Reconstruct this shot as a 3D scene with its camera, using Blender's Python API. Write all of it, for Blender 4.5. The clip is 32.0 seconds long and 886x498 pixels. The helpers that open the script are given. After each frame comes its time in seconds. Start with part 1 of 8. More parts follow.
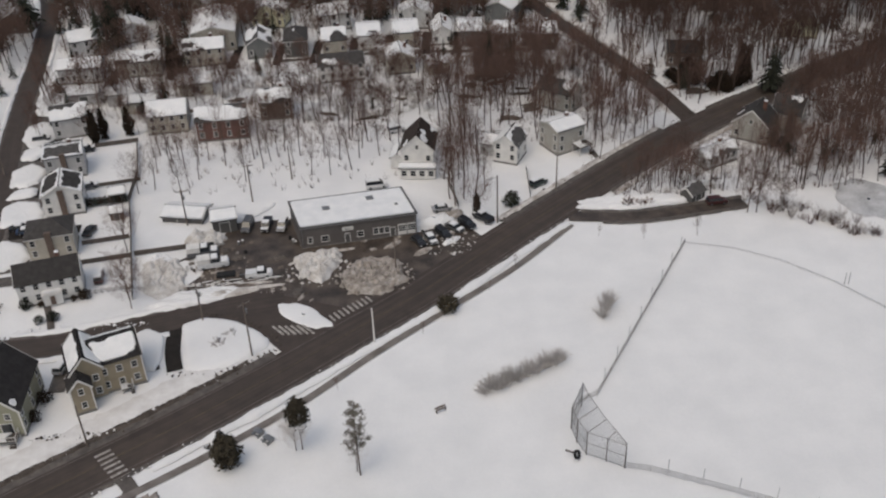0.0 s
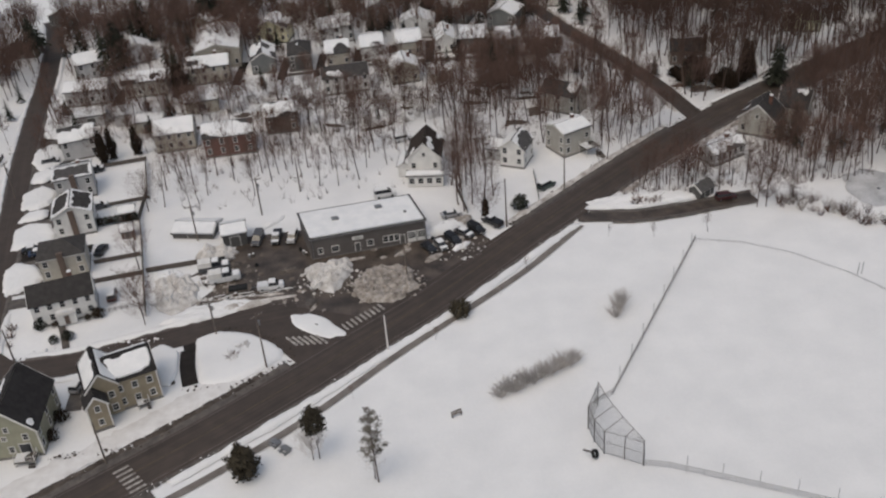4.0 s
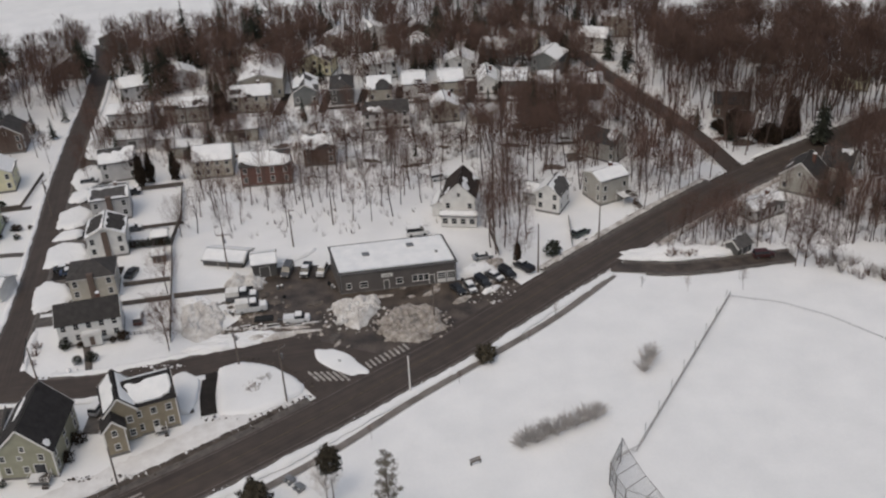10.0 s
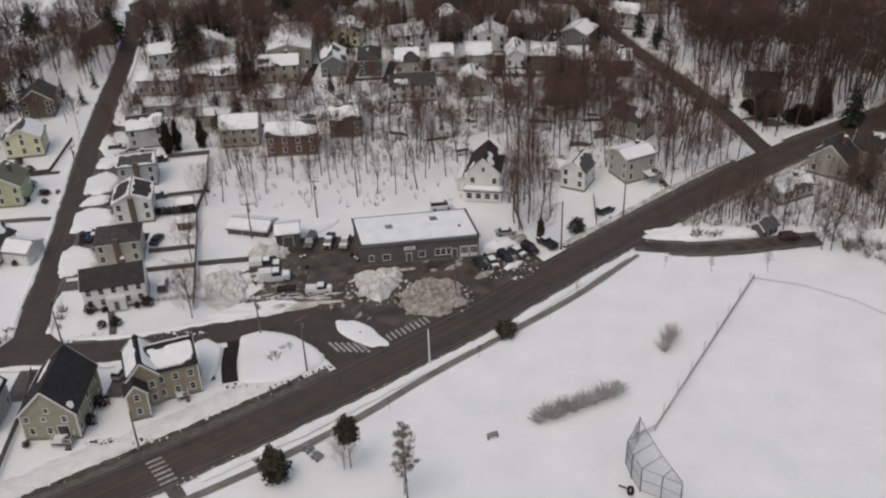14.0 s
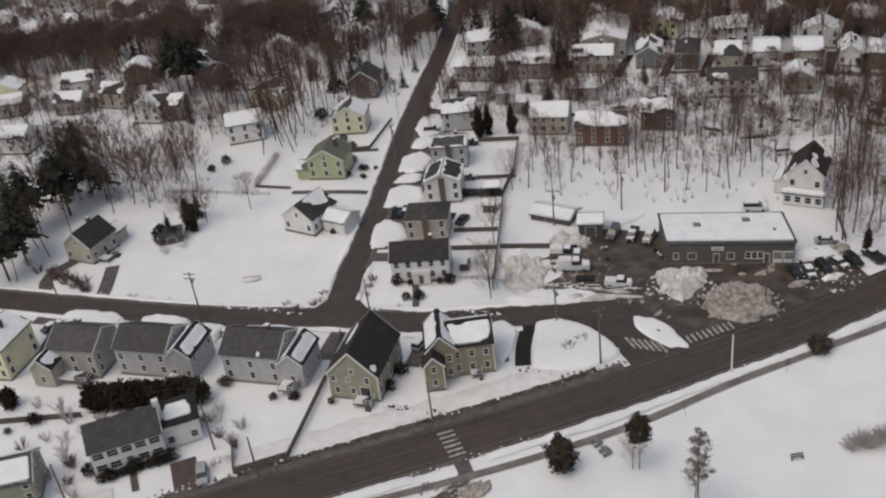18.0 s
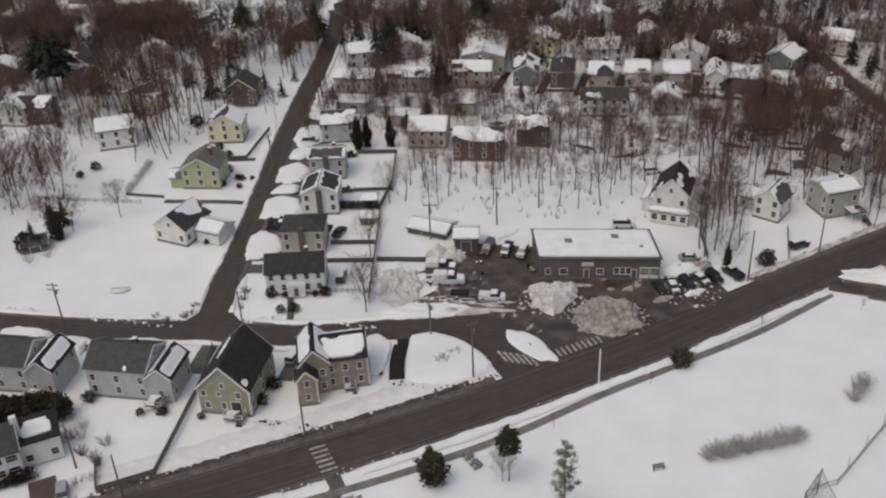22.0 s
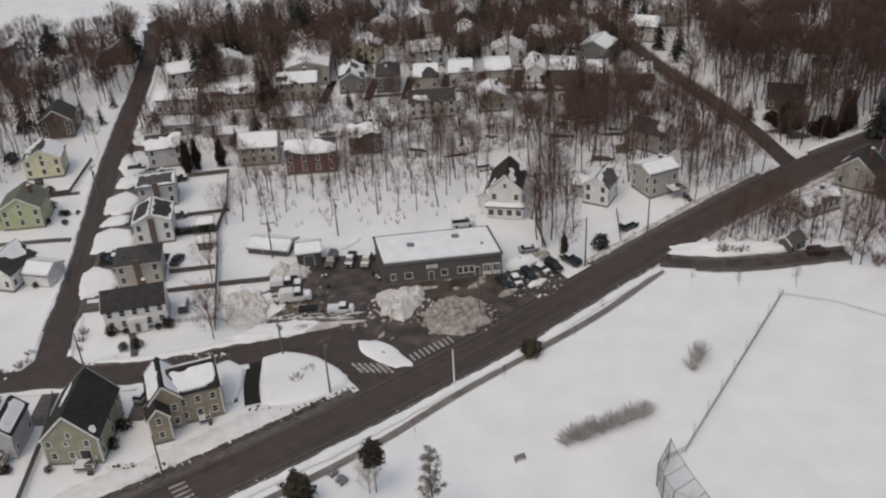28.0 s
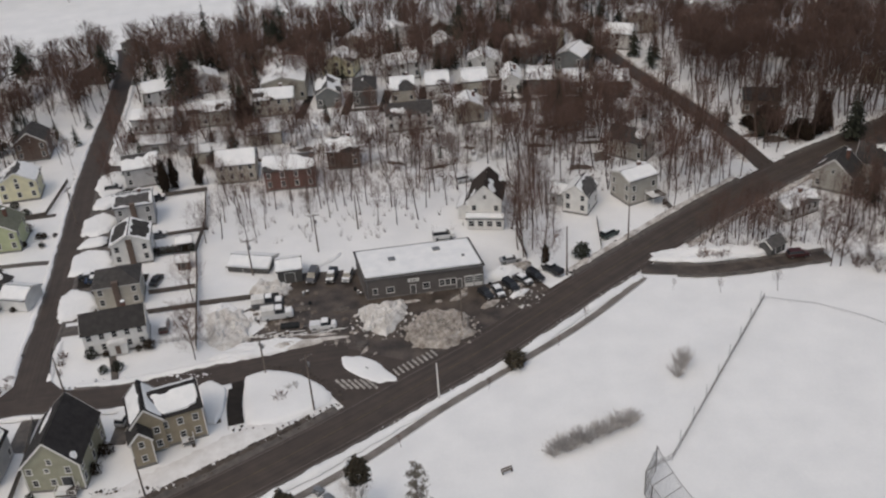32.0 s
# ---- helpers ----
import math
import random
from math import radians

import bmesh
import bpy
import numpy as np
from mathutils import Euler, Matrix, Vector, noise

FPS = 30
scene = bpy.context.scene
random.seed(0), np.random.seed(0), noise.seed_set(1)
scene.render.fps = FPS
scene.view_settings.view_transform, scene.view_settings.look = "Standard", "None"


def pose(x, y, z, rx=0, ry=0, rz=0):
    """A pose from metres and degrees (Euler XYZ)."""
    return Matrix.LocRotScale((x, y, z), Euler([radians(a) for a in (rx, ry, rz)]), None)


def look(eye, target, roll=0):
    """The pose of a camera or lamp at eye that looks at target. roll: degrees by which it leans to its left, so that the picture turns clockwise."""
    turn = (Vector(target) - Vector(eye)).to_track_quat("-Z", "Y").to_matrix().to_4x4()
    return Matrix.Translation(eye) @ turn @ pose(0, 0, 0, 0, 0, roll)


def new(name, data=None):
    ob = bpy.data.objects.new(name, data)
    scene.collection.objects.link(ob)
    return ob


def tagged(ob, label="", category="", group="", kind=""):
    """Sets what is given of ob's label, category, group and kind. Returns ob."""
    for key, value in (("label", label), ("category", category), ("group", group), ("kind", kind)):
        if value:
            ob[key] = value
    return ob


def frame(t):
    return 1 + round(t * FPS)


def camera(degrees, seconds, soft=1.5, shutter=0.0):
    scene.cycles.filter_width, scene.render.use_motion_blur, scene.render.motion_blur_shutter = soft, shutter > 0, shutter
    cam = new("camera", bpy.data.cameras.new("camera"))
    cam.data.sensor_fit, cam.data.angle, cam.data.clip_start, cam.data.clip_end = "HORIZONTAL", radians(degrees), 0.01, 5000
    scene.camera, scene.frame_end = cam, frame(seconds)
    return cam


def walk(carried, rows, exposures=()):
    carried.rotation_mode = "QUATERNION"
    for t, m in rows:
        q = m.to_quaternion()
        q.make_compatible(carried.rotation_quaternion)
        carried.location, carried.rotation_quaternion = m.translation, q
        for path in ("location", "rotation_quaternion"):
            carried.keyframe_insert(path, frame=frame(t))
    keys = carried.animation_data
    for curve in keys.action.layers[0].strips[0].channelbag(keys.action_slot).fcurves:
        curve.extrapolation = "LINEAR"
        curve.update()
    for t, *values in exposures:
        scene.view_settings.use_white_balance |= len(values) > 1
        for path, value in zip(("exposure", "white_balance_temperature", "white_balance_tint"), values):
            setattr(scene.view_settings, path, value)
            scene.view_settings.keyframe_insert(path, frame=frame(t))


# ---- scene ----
cam = camera(48.63, 32.0, 2.2)
PATH = [
    (0, look((-1.59, -1.46, 115.33), (2.76, 123.34, 32.23), -2.22)),
    (0.5, look((-1.57, -1.56, 115.22), (3.30, 123.16, 32.04), -3.65)),
    (1, look((-1.64, -1.14, 115.02), (1.98, 123.74, 32.00), -3.84)),
    (1.5, look((-1.88, -1.33, 115.07), (2.39, 122.74, 30.88), -3.94)),
    (2, look((-1.35, -1.17, 114.88), (1.42, 123.35, 31.30), -4.04)),
    (2.5, look((-1.69, -1.38, 114.77), (-0.18, 123.60, 31.84), -3.01)),
    (3, look((-1.43, -2.12, 114.51), (2.50, 123.77, 33.06), -3.79)),
    (3.5, look((-1.56, -2.45, 114.31), (1.85, 123.32, 32.65), -4.26)),
    (5.5, look((-0.12, -0.56, 114.38), (2.23, 125.94, 33.80), -5.77)),
    (6, look((-0.80, -0.30, 114.18), (-0.66, 126.32, 33.77), -4.23)),
    (6.5, look((-0.64, -0.19, 114.43), (-0.21, 126.13, 33.54), -2.89)),
    (7, look((-0.60, -0.60, 114.11), (-0.91, 125.38, 32.69), -2.75)),
    (7.5, look((-0.39, -0.39, 113.96), (-0.95, 127.16, 35.02), -2.30)),
    (8, look((-0.52, -0.04, 114.53), (-0.62, 126.53, 34.02), -3.02)),
    (8.5, look((-0.45, -0.39, 114.08), (-1.85, 127.25, 35.30), -3.22)),
    (9, look((-0.65, -0.14, 113.72), (-2.02, 128.71, 36.93), -2.69)),
    (9.5, look((-0.65, 0.27, 114.12), (-2.99, 129.24, 37.54), -2.67)),
    (10, look((-0.30, -0.06, 113.85), (-2.56, 129.03, 37.48), -2.75)),
    (10.5, look((-0.24, 0.33, 113.68), (-4.92, 129.35, 37.31), -2.76)),
    (11, look((-0.35, 0.61, 114.32), (-4.37, 128.98, 36.83), -2.19)),
    (11.5, look((-0.09, 0.39, 114.17), (-4.22, 127.75, 35.04), -2.90)),
    (12, look((0.05, 0.10, 114.40), (-3.64, 126.51, 33.74), -3.02)),
    (12.5, look((0.02, 0.13, 114.25), (-4.33, 126.54, 33.61), -2.03)),
    (13, look((0.04, 0.22, 114.43), (-4.40, 126.93, 34.27), -1.65)),
    (13.5, look((0.19, -0.07, 113.98), (-5.45, 126.75, 34.08), -2.12)),
    (15.5, look((-0.03, 0.61, 113.85), (-7.09, 128.01, 34.99), -2.13)),
    (16, look((0.21, 0.89, 113.73), (-9.92, 128.14, 34.95), -2.48)),
    (16.5, look((1.05, 1.83, 112.61), (-26.17, 127.04, 34.64), -3.44)),
    (17, look((-1.83, 1.85, 111.64), (-50.86, 119.60, 32.70), -3.91)),
    (17.5, look((-2.72, 1.39, 111.41), (-51.98, 119.93, 33.81), -6.50)),
    (18, look((-3.01, 1.53, 111.29), (-52.10, 120.64, 34.45), -7.57)),
    (18.5, look((-3.33, 1.75, 111.36), (-52.47, 120.08, 33.37), -6.67)),
    (19, look((-3.52, 1.52, 111.00), (-52.11, 120.59, 33.79), -5.73)),
    (19.5, look((-3.29, 1.71, 111.09), (-53.22, 120.50, 34.30), -6.09)),
    (20, look((-4.04, 1.36, 111.29), (-50.66, 121.63, 34.74), -6.57)),
    (20.5, look((-3.06, 0.76, 112.10), (-35.01, 126.23, 36.35), -6.04)),
    (21, look((-2.08, 1.61, 112.05), (-33.42, 127.27, 36.39), -4.46)),
    (21.5, look((-1.74, 1.76, 112.41), (-33.70, 127.09, 36.45), -2.87)),
    (22, look((-1.76, 1.91, 112.19), (-33.67, 126.60, 35.15), -2.77)),
    (22.5, look((-1.56, 1.54, 112.37), (-29.92, 126.26, 34.00), -2.71)),
    (23, look((-0.47, 1.20, 112.96), (-18.62, 129.19, 36.86), -3.15)),
    (23.5, look((-0.73, 2.26, 113.16), (-23.34, 130.28, 38.33), -1.57)),
    (24, look((-1.34, 1.58, 112.81), (-22.92, 129.33, 37.22), -0.83)),
    (24.5, look((-1.50, 1.11, 114.10), (-2.79, 130.07, 37.51), -1.54)),
    (25, look((-0.49, 1.48, 114.07), (-7.25, 130.52, 37.89), -1.50)),
    (25.5, look((-0.49, 2.00, 114.47), (-8.05, 130.45, 37.37), -1.42)),
    (27.5, look((-0.63, 2.13, 113.52), (-9.20, 129.55, 34.85), -3.60)),
    (28, look((-1.34, 2.42, 113.64), (-9.91, 130.36, 35.81), -3.32)),
    (28.5, look((-0.99, 2.67, 113.78), (-9.62, 130.39, 35.59), -3.24)),
    (29, look((-1.09, 2.26, 113.48), (-9.62, 130.18, 35.61), -2.83)),
    (29.5, look((-1.24, 2.91, 113.47), (-10.61, 131.81, 37.32), -2.59)),
    (30, look((-1.42, 3.15, 113.87), (-8.99, 131.69, 36.93), -2.29)),
    (30.5, look((-1.21, 2.86, 113.74), (-8.05, 130.38, 35.06), -3.56)),
    (31, look((-0.99, 3.68, 114.21), (-7.65, 130.45, 34.31), -3.91)),
    (31.5, look((-1.36, 3.14, 113.56), (-7.11, 131.13, 35.55), -2.93)),
    (32, look((-1.12, 3.29, 113.61), (-6.91, 132.14, 37.03), -4.25)),
]
walk(cam, PATH, [(0.0, -0.2, 6310, 7), (32.0, -0.2, 6310, 7)])

# ---- light: overcast winter sky ----
world = bpy.data.worlds.new("overcast_sky")
scene.world = world
world.use_nodes = True
wn = world.node_tree.nodes
wl = world.node_tree.links
sky = wn.new("ShaderNodeTexSky")
sky.sky_type = "NISHITA"
sky.sun_disc = False
sky.sun_elevation = radians(62)
sky.sun_rotation = radians(215)
sky.air_density = 1.2
sky.dust_density = 6.0
sky.ozone_density = 0.3
wn["Background"].inputs["Strength"].default_value = 0.115
wl.new(sky.outputs["Color"], wn["Background"].inputs["Color"])
sun_data = bpy.data.lights.new("sun", "SUN")
sun_data.energy = 0.5
sun_data.angle = radians(130)
sun_data.color = (1.0, 0.97, 0.93)
sun = new("sun", sun_data)
sun.matrix_world = look((-32, -48, 108), (0, 0, 0))

# ---- materials ----
MATS = {}


def mat(name, base, second=None, scale=1.0, rough=0.85, bump=0.15, fine=12.0, metal=0.0, rand=0.0, spread=0.5):
    """Two-scale procedural surface: blotches between base and second, fine grain and relief."""
    if name in MATS:
        return MATS[name]
    m = bpy.data.materials.new(name)
    m.use_nodes = True
    nt = m.node_tree
    b = nt.nodes["Principled BSDF"]
    b.inputs["Roughness"].default_value = rough
    b.inputs["Metallic"].default_value = metal
    b.inputs["Specular IOR Level"].default_value = 0.18 if rough >= 0.8 else 0.5
    second = second or [c * 0.75 for c in base]
    co = nt.nodes.new("ShaderNodeTexCoord")
    n1 = nt.nodes.new("ShaderNodeTexNoise")
    n1.inputs["Scale"].default_value = scale
    n1.inputs["Detail"].default_value = 5
    n2 = nt.nodes.new("ShaderNodeTexNoise")
    n2.inputs["Scale"].default_value = fine
    n2.inputs["Detail"].default_value = 3
    ramp = nt.nodes.new("ShaderNodeMapRange")
    ramp.inputs["From Min"].default_value = 0.5 - spread * 0.4
    ramp.inputs["From Max"].default_value = 0.5 + spread * 0.4
    mix = nt.nodes.new("ShaderNodeMix")
    mix.data_type = "RGBA"
    mix.inputs[6].default_value = (*base, 1)
    mix.inputs[7].default_value = (*second, 1)
    nt.links.new(co.outputs["Object"], n1.inputs["Vector"])
    nt.links.new(co.outputs["Object"], n2.inputs["Vector"])
    add = nt.nodes.new("ShaderNodeMath")
    add.operation = "MULTIPLY_ADD"
    nt.links.new(n2.outputs["Fac"], add.inputs[0])
    add.inputs[1].default_value = 0.3
    nt.links.new(n1.outputs["Fac"], add.inputs[2])
    sub = nt.nodes.new("ShaderNodeMath")
    sub.operation = "SUBTRACT"
    nt.links.new(add.outputs[0], sub.inputs[0])
    sub.inputs[1].default_value = 0.15
    nt.links.new(sub.outputs[0], ramp.inputs["Value"])
    nt.links.new(ramp.outputs["Result"], mix.inputs[0])
    col = mix.outputs[2]
    if rand:
        oi = nt.nodes.new("ShaderNodeObjectInfo")
        hs = nt.nodes.new("ShaderNodeHueSaturation")
        mr = nt.nodes.new("ShaderNodeMapRange")
        mr.inputs["To Min"].default_value = 1 - rand
        mr.inputs["To Max"].default_value = 1 + rand
        nt.links.new(oi.outputs["Random"], mr.inputs["Value"])
        nt.links.new(mr.outputs["Result"], hs.inputs["Value"])
        nt.links.new(col, hs.inputs["Color"])
        col = hs.outputs["Color"]
    nt.links.new(col, b.inputs["Base Color"])
    if bump:
        bp = nt.nodes.new("ShaderNodeBump")
        bp.inputs["Strength"].default_value = bump
        bp.inputs["Distance"].default_value = 0.1
        nt.links.new(n2.outputs["Fac"], bp.inputs["Height"])
        nt.links.new(bp.outputs["Normal"], b.inputs["Normal"])
    MATS[name] = m
    return m


def siding_mat(name, col, rows=5.5):
    """Painted clapboard: horizontal laps as relief, with weathering."""
    if name in MATS:
        return MATS[name]
    m = mat(name, col, [c * 0.8 for c in col], 0.6, 0.7, 0.0, 9.0)
    nt = m.node_tree
    co = nt.nodes.new("ShaderNodeTexCoord")
    sep = nt.nodes.new("ShaderNodeSeparateXYZ")
    nt.links.new(co.outputs["Object"], sep.inputs[0])
    mul = nt.nodes.new("ShaderNodeMath")
    mul.operation = "MULTIPLY"
    mul.inputs[1].default_value = rows
    nt.links.new(sep.outputs["Z"], mul.inputs[0])
    fr = nt.nodes.new("ShaderNodeMath")
    fr.operation = "FRACT"
    nt.links.new(mul.outputs[0], fr.inputs[0])
    bp = nt.nodes.new("ShaderNodeBump")
    bp.inputs["Strength"].default_value = 0.6
    bp.inputs["Distance"].default_value = 0.03
    nt.links.new(fr.outputs[0], bp.inputs["Height"])
    nt.links.new(bp.outputs["Normal"], nt.nodes["Principled BSDF"].inputs["Normal"])
    return m


SNOW = mat("snow", (0.80, 0.79, 0.78), (0.72, 0.715, 0.71), 0.12, 0.6, 0.25, 2.2)
ROOF_SNOW = mat("roof_snow", (0.80, 0.79, 0.78), (0.70, 0.70, 0.70), 0.5, 0.6, 0.2, 3.0)
BANK = mat("dirty_snow", (0.66, 0.63, 0.60), (0.30, 0.265, 0.235), 0.55, 0.8, 0.8, 3.0, spread=0.45)
PLOUGHED = mat("ploughed_snow", (0.77, 0.755, 0.74), (0.58, 0.555, 0.535), 0.45, 0.7, 0.5, 1.6, spread=0.75)
RUBBLE = mat("rubble_snow", (0.47, 0.435, 0.40), (0.17, 0.14, 0.115), 0.9, 0.85, 1.0, 3.0, spread=0.6)
VERGE = mat("roadside_dirt_snow", (0.042, 0.033, 0.027), (0.112, 0.094, 0.080), 0.5, 0.8, 0.8, 3.0, spread=0.45)
PILE = mat("pile_snow", (0.70, 0.685, 0.665), (0.42, 0.385, 0.35), 0.6, 0.8, 0.9, 2.0, spread=0.6)
REDDRIVE = mat("reddish_drive", (0.10, 0.062, 0.052), (0.06, 0.042, 0.037), 0.6, 0.7, 0.3, 4.0)
HEDGEM = mat("hedge_needles", (0.042, 0.029, 0.019), (0.022, 0.016, 0.011), 1.0, 0.95, 0.0, 5.0, rand=0.3)
SLUSH = mat("slush", (0.13, 0.11, 0.095), (0.055, 0.047, 0.041), 0.7, 0.6, 0.5, 4.0)
LOT = mat("wet_lot", (0.032, 0.024, 0.019), (0.098, 0.076, 0.060), 0.3, 0.55, 0.6, 2.0, spread=0.4)
PATHM = mat("damp_concrete", (0.12, 0.103, 0.09), (0.21, 0.187, 0.168), 0.4, 0.7, 0.3, 4.0)
PAINT = mat("worn_road_paint", (0.50, 0.47, 0.43), (0.17, 0.15, 0.135), 1.6, 0.7, 0.1, 8.0, spread=0.5)
BARK = mat("bark", (0.128, 0.092, 0.076), (0.070, 0.050, 0.042), 1.5, 0.95, 0.8, 14.0, rand=0.25)
TWIG = mat("twigs", (0.158, 0.101, 0.082), (0.094, 0.060, 0.049), 0.9, 0.95, 0.0, 6.0, rand=0.3)
GREYTWIG = mat("pale_twigs", (0.62, 0.59, 0.565), (0.42, 0.39, 0.37), 1.2, 0.95, 0.0, 6.0, rand=0.2)
NEEDLE = mat("needles", (0.036, 0.038, 0.027), (0.022, 0.024, 0.017), 1.2, 0.9, 0.0, 5.0, rand=0.3)
NEEDLE2 = mat("brown_needles", (0.075, 0.063, 0.043), (0.040, 0.034, 0.024), 1.2, 0.9, 0.0, 5.0, rand=0.3)
SHINGLE = mat("dark_shingles", (0.040, 0.037, 0.036), (0.065, 0.06, 0.057), 0.9, 0.9, 0.5, 9.0, rand=0.25)
SHINGLE_G = mat("grey_shingles", (0.058, 0.055, 0.054), (0.088, 0.083, 0.08), 0.9, 0.9, 0.5, 9.0, rand=0.2)
SHINGLE_B = mat("brown_shingles", (0.048, 0.036, 0.031), (0.032, 0.025, 0.022), 0.9, 0.9, 0.5, 9.0)
SHINGLE_O = mat("mossy_shingles", (0.12, 0.125, 0.09), (0.16, 0.16, 0.13), 0.9, 0.9, 0.5, 9.0)
TRIM = mat("white_trim", (0.72, 0.70, 0.67), (0.60, 0.58, 0.55), 1.0, 0.6, 0.05)
FOUND = mat("foundation", (0.22, 0.21, 0.20), (0.15, 0.14, 0.13), 1.0, 0.9, 0.3)
GLASS = mat("window_glass", (0.022, 0.024, 0.028), (0.035, 0.037, 0.04), 0.5, 0.12, 0.0)
WOOD = mat("weathered_pole", (0.20, 0.165, 0.14), (0.12, 0.10, 0.085), 1.5, 0.9, 0.4, 10.0)
METAL = mat("galvanised_steel", (0.30, 0.30, 0.30), (0.20, 0.20, 0.20), 1.0, 0.45, 0.05, metal=0.6)
DECKM = mat("deck_boards", (0.085, 0.072, 0.063), (0.05, 0.043, 0.038), 1.2, 0.85, 0.4, 8.0)
FENCEM = mat("dark_fence", (0.075, 0.065, 0.057), (0.14, 0.12, 0.105), 1.0, 0.85, 0.3)
BRICK = mat("brick", (0.16, 0.085, 0.066), (0.10, 0.06, 0.05), 1.2, 0.9, 0.4, 8.0)
RUBBER = mat("tyre_rubber", (0.018, 0.018, 0.018), (0.03, 0.03, 0.03), 2.0, 0.8, 0.1)
BLACK_ROOF = mat("black_shingles", (0.022, 0.020, 0.020), (0.038, 0.035, 0.034), 0.9, 0.9, 0.5, 9.0, rand=0.2)
WETDRIVE = mat("wet_asphalt", (0.016, 0.0135, 0.012), (0.032, 0.027, 0.0235), 0.5, 0.8, 0.3, 4.0)
WALLS = {
    "olive": siding_mat("olive_siding", (0.325, 0.318, 0.235)),
    "tan": siding_mat("tan_siding", (0.30, 0.252, 0.178)),
    "white": siding_mat("white_siding", (0.77, 0.755, 0.73)),
    "grey": siding_mat("grey_siding", (0.47, 0.462, 0.46)),
    "cream": siding_mat("cream_siding", (0.46, 0.425, 0.36)),
    "greige": siding_mat("greige_siding", (0.40, 0.38, 0.34)),
    "yellow": siding_mat("yellow_siding", (0.72, 0.68, 0.47)),
    "lime": siding_mat("pale_green_siding", (0.45, 0.48, 0.29)),
    "brown": siding_mat("brown_siding", (0.14, 0.10, 0.08)),
    "red": siding_mat("dull_red_siding", (0.145, 0.07, 0.055)),
    "slate": siding_mat("slate_siding", (0.17, 0.175, 0.17)),
    "dark": siding_mat("charcoal_siding", (0.10, 0.095, 0.09)),
    "shop": siding_mat("grey_shop_siding", (0.125, 0.11, 0.103), 2.5),
}

# ---- mesh helpers ----


def obj(name, bm, material, smooth=False):
    me = bpy.data.meshes.new(name)
    bm.to_mesh(me)
    bm.free()
    if material:
        me.materials.append(material)
    if smooth:
        for p in me.polygons:
            p.use_smooth = True
    return new(name, me)


def part(name, bm, material, parent, label="", smooth=False):
    """One mesh object under a thing or under a part."""
    o = obj(name, bm, material, smooth)
    o.parent = parent
    if label:
        o["label"] = label
    return o


def thing(name, m, label, category, group=""):
    e = new(name)
    e.empty_display_size = 0.3
    e.matrix_world = m
    return tagged(e, label, category, group)


def box(bm, x0, x1, y0, y1, z0, z1):
    v = [bm.verts.new((x, y, z)) for x in (x0, x1) for y in (y0, y1) for z in (z0, z1)]
    for f in ((0, 1, 3, 2), (4, 6, 7, 5), (0, 4, 5, 1), (2, 3, 7, 6), (0, 2, 6, 4), (1, 5, 7, 3)):
        bm.faces.new([v[i] for i in f])
    return v


def boxed(*dims):
    bm = bmesh.new()
    box(bm, *dims)
    return bm


def tube(bm, a, b, ra, rb, n=5, cap=False):
    a, b = Vector(a), Vector(b)
    d = (b - a).normalized()
    u = d.orthogonal().normalized()
    w = d.cross(u)
    ring = []
    for p, r in ((a, ra), (b, rb)):
        ring.append([bm.verts.new(p + r * (math.cos(6.2832 * i / n) * u + math.sin(6.2832 * i / n) * w)) for i in range(n)])
    for i in range(n):
        bm.faces.new((ring[0][i], ring[0][(i + 1) % n], ring[1][(i + 1) % n], ring[1][i]))
    if cap:
        bm.faces.new(ring[1])
        bm.faces.new(ring[0][::-1])


def smooth_line(pts, step=2.0):
    """Points along a Catmull-Rom line through pts."""
    p = [Vector(q) for q in pts]
    p = [2 * p[0] - p[1]] + p + [2 * p[-1] - p[-2]]
    out = []
    for i in range(1, len(p) - 2):
        n = max(1, int((p[i + 1] - p[i]).length / step))
        for k in range(n):
            t = k / n
            a, b, c, d = p[i - 1], p[i], p[i + 1], p[i + 2]
            out.append(0.5 * (2 * b + (c - a) * t + (2 * a - 5 * b + 4 * c - d) * t * t + (3 * b - a - 3 * c + d) * t ** 3))
    out.append(p[-2])
    return out


def normals2(line):
    out = []
    for i in range(len(line)):
        d = (line[min(i + 1, len(line) - 1)] - line[max(i - 1, 0)]).normalized()
        out.append(Vector((-d.y, d.x)))
    return out


def ribbon(name, pts, width, z, material, across=6, step=2.0, crown=0.0):
    """A road-like strip with a UV map: u along in metres, v across from -1 to 1."""
    line = smooth_line(pts, step)
    nn = normals2(line)
    bm = bmesh.new()
    uv = bm.loops.layers.uv.new("along")
    rows, s = [], 0.0
    for i, (p, n) in enumerate(zip(line, nn)):
        if i:
            s += (p - line[i - 1]).length
        w = width(i / (len(line) - 1)) if callable(width) else width
        row = []
        for k in range(across + 1):
            v = 2 * k / across - 1
            q = p + n * v * w / 2
            row.append((bm.verts.new((q.x, q.y, z + crown * (1 - v * v))), s, v))
        rows.append(row)
    for a, b in zip(rows, rows[1:]):
        for k in range(across):
            c = (a[k + 1], a[k], b[k], b[k + 1])
            f = bm.faces.new([q[0] for q in c])
            for lp, q in zip(f.loops, c):
                lp[uv].uv = (q[1], q[2])
    return obj(name, bm, material)


def polygon(name, pts, z, material):
    bm = bmesh.new()
    bm.faces.new([bm.verts.new((x, y, z)) for x, y in pts])
    bmesh.ops.triangulate(bm, faces=bm.faces[:])
    return obj(name, bm, material)


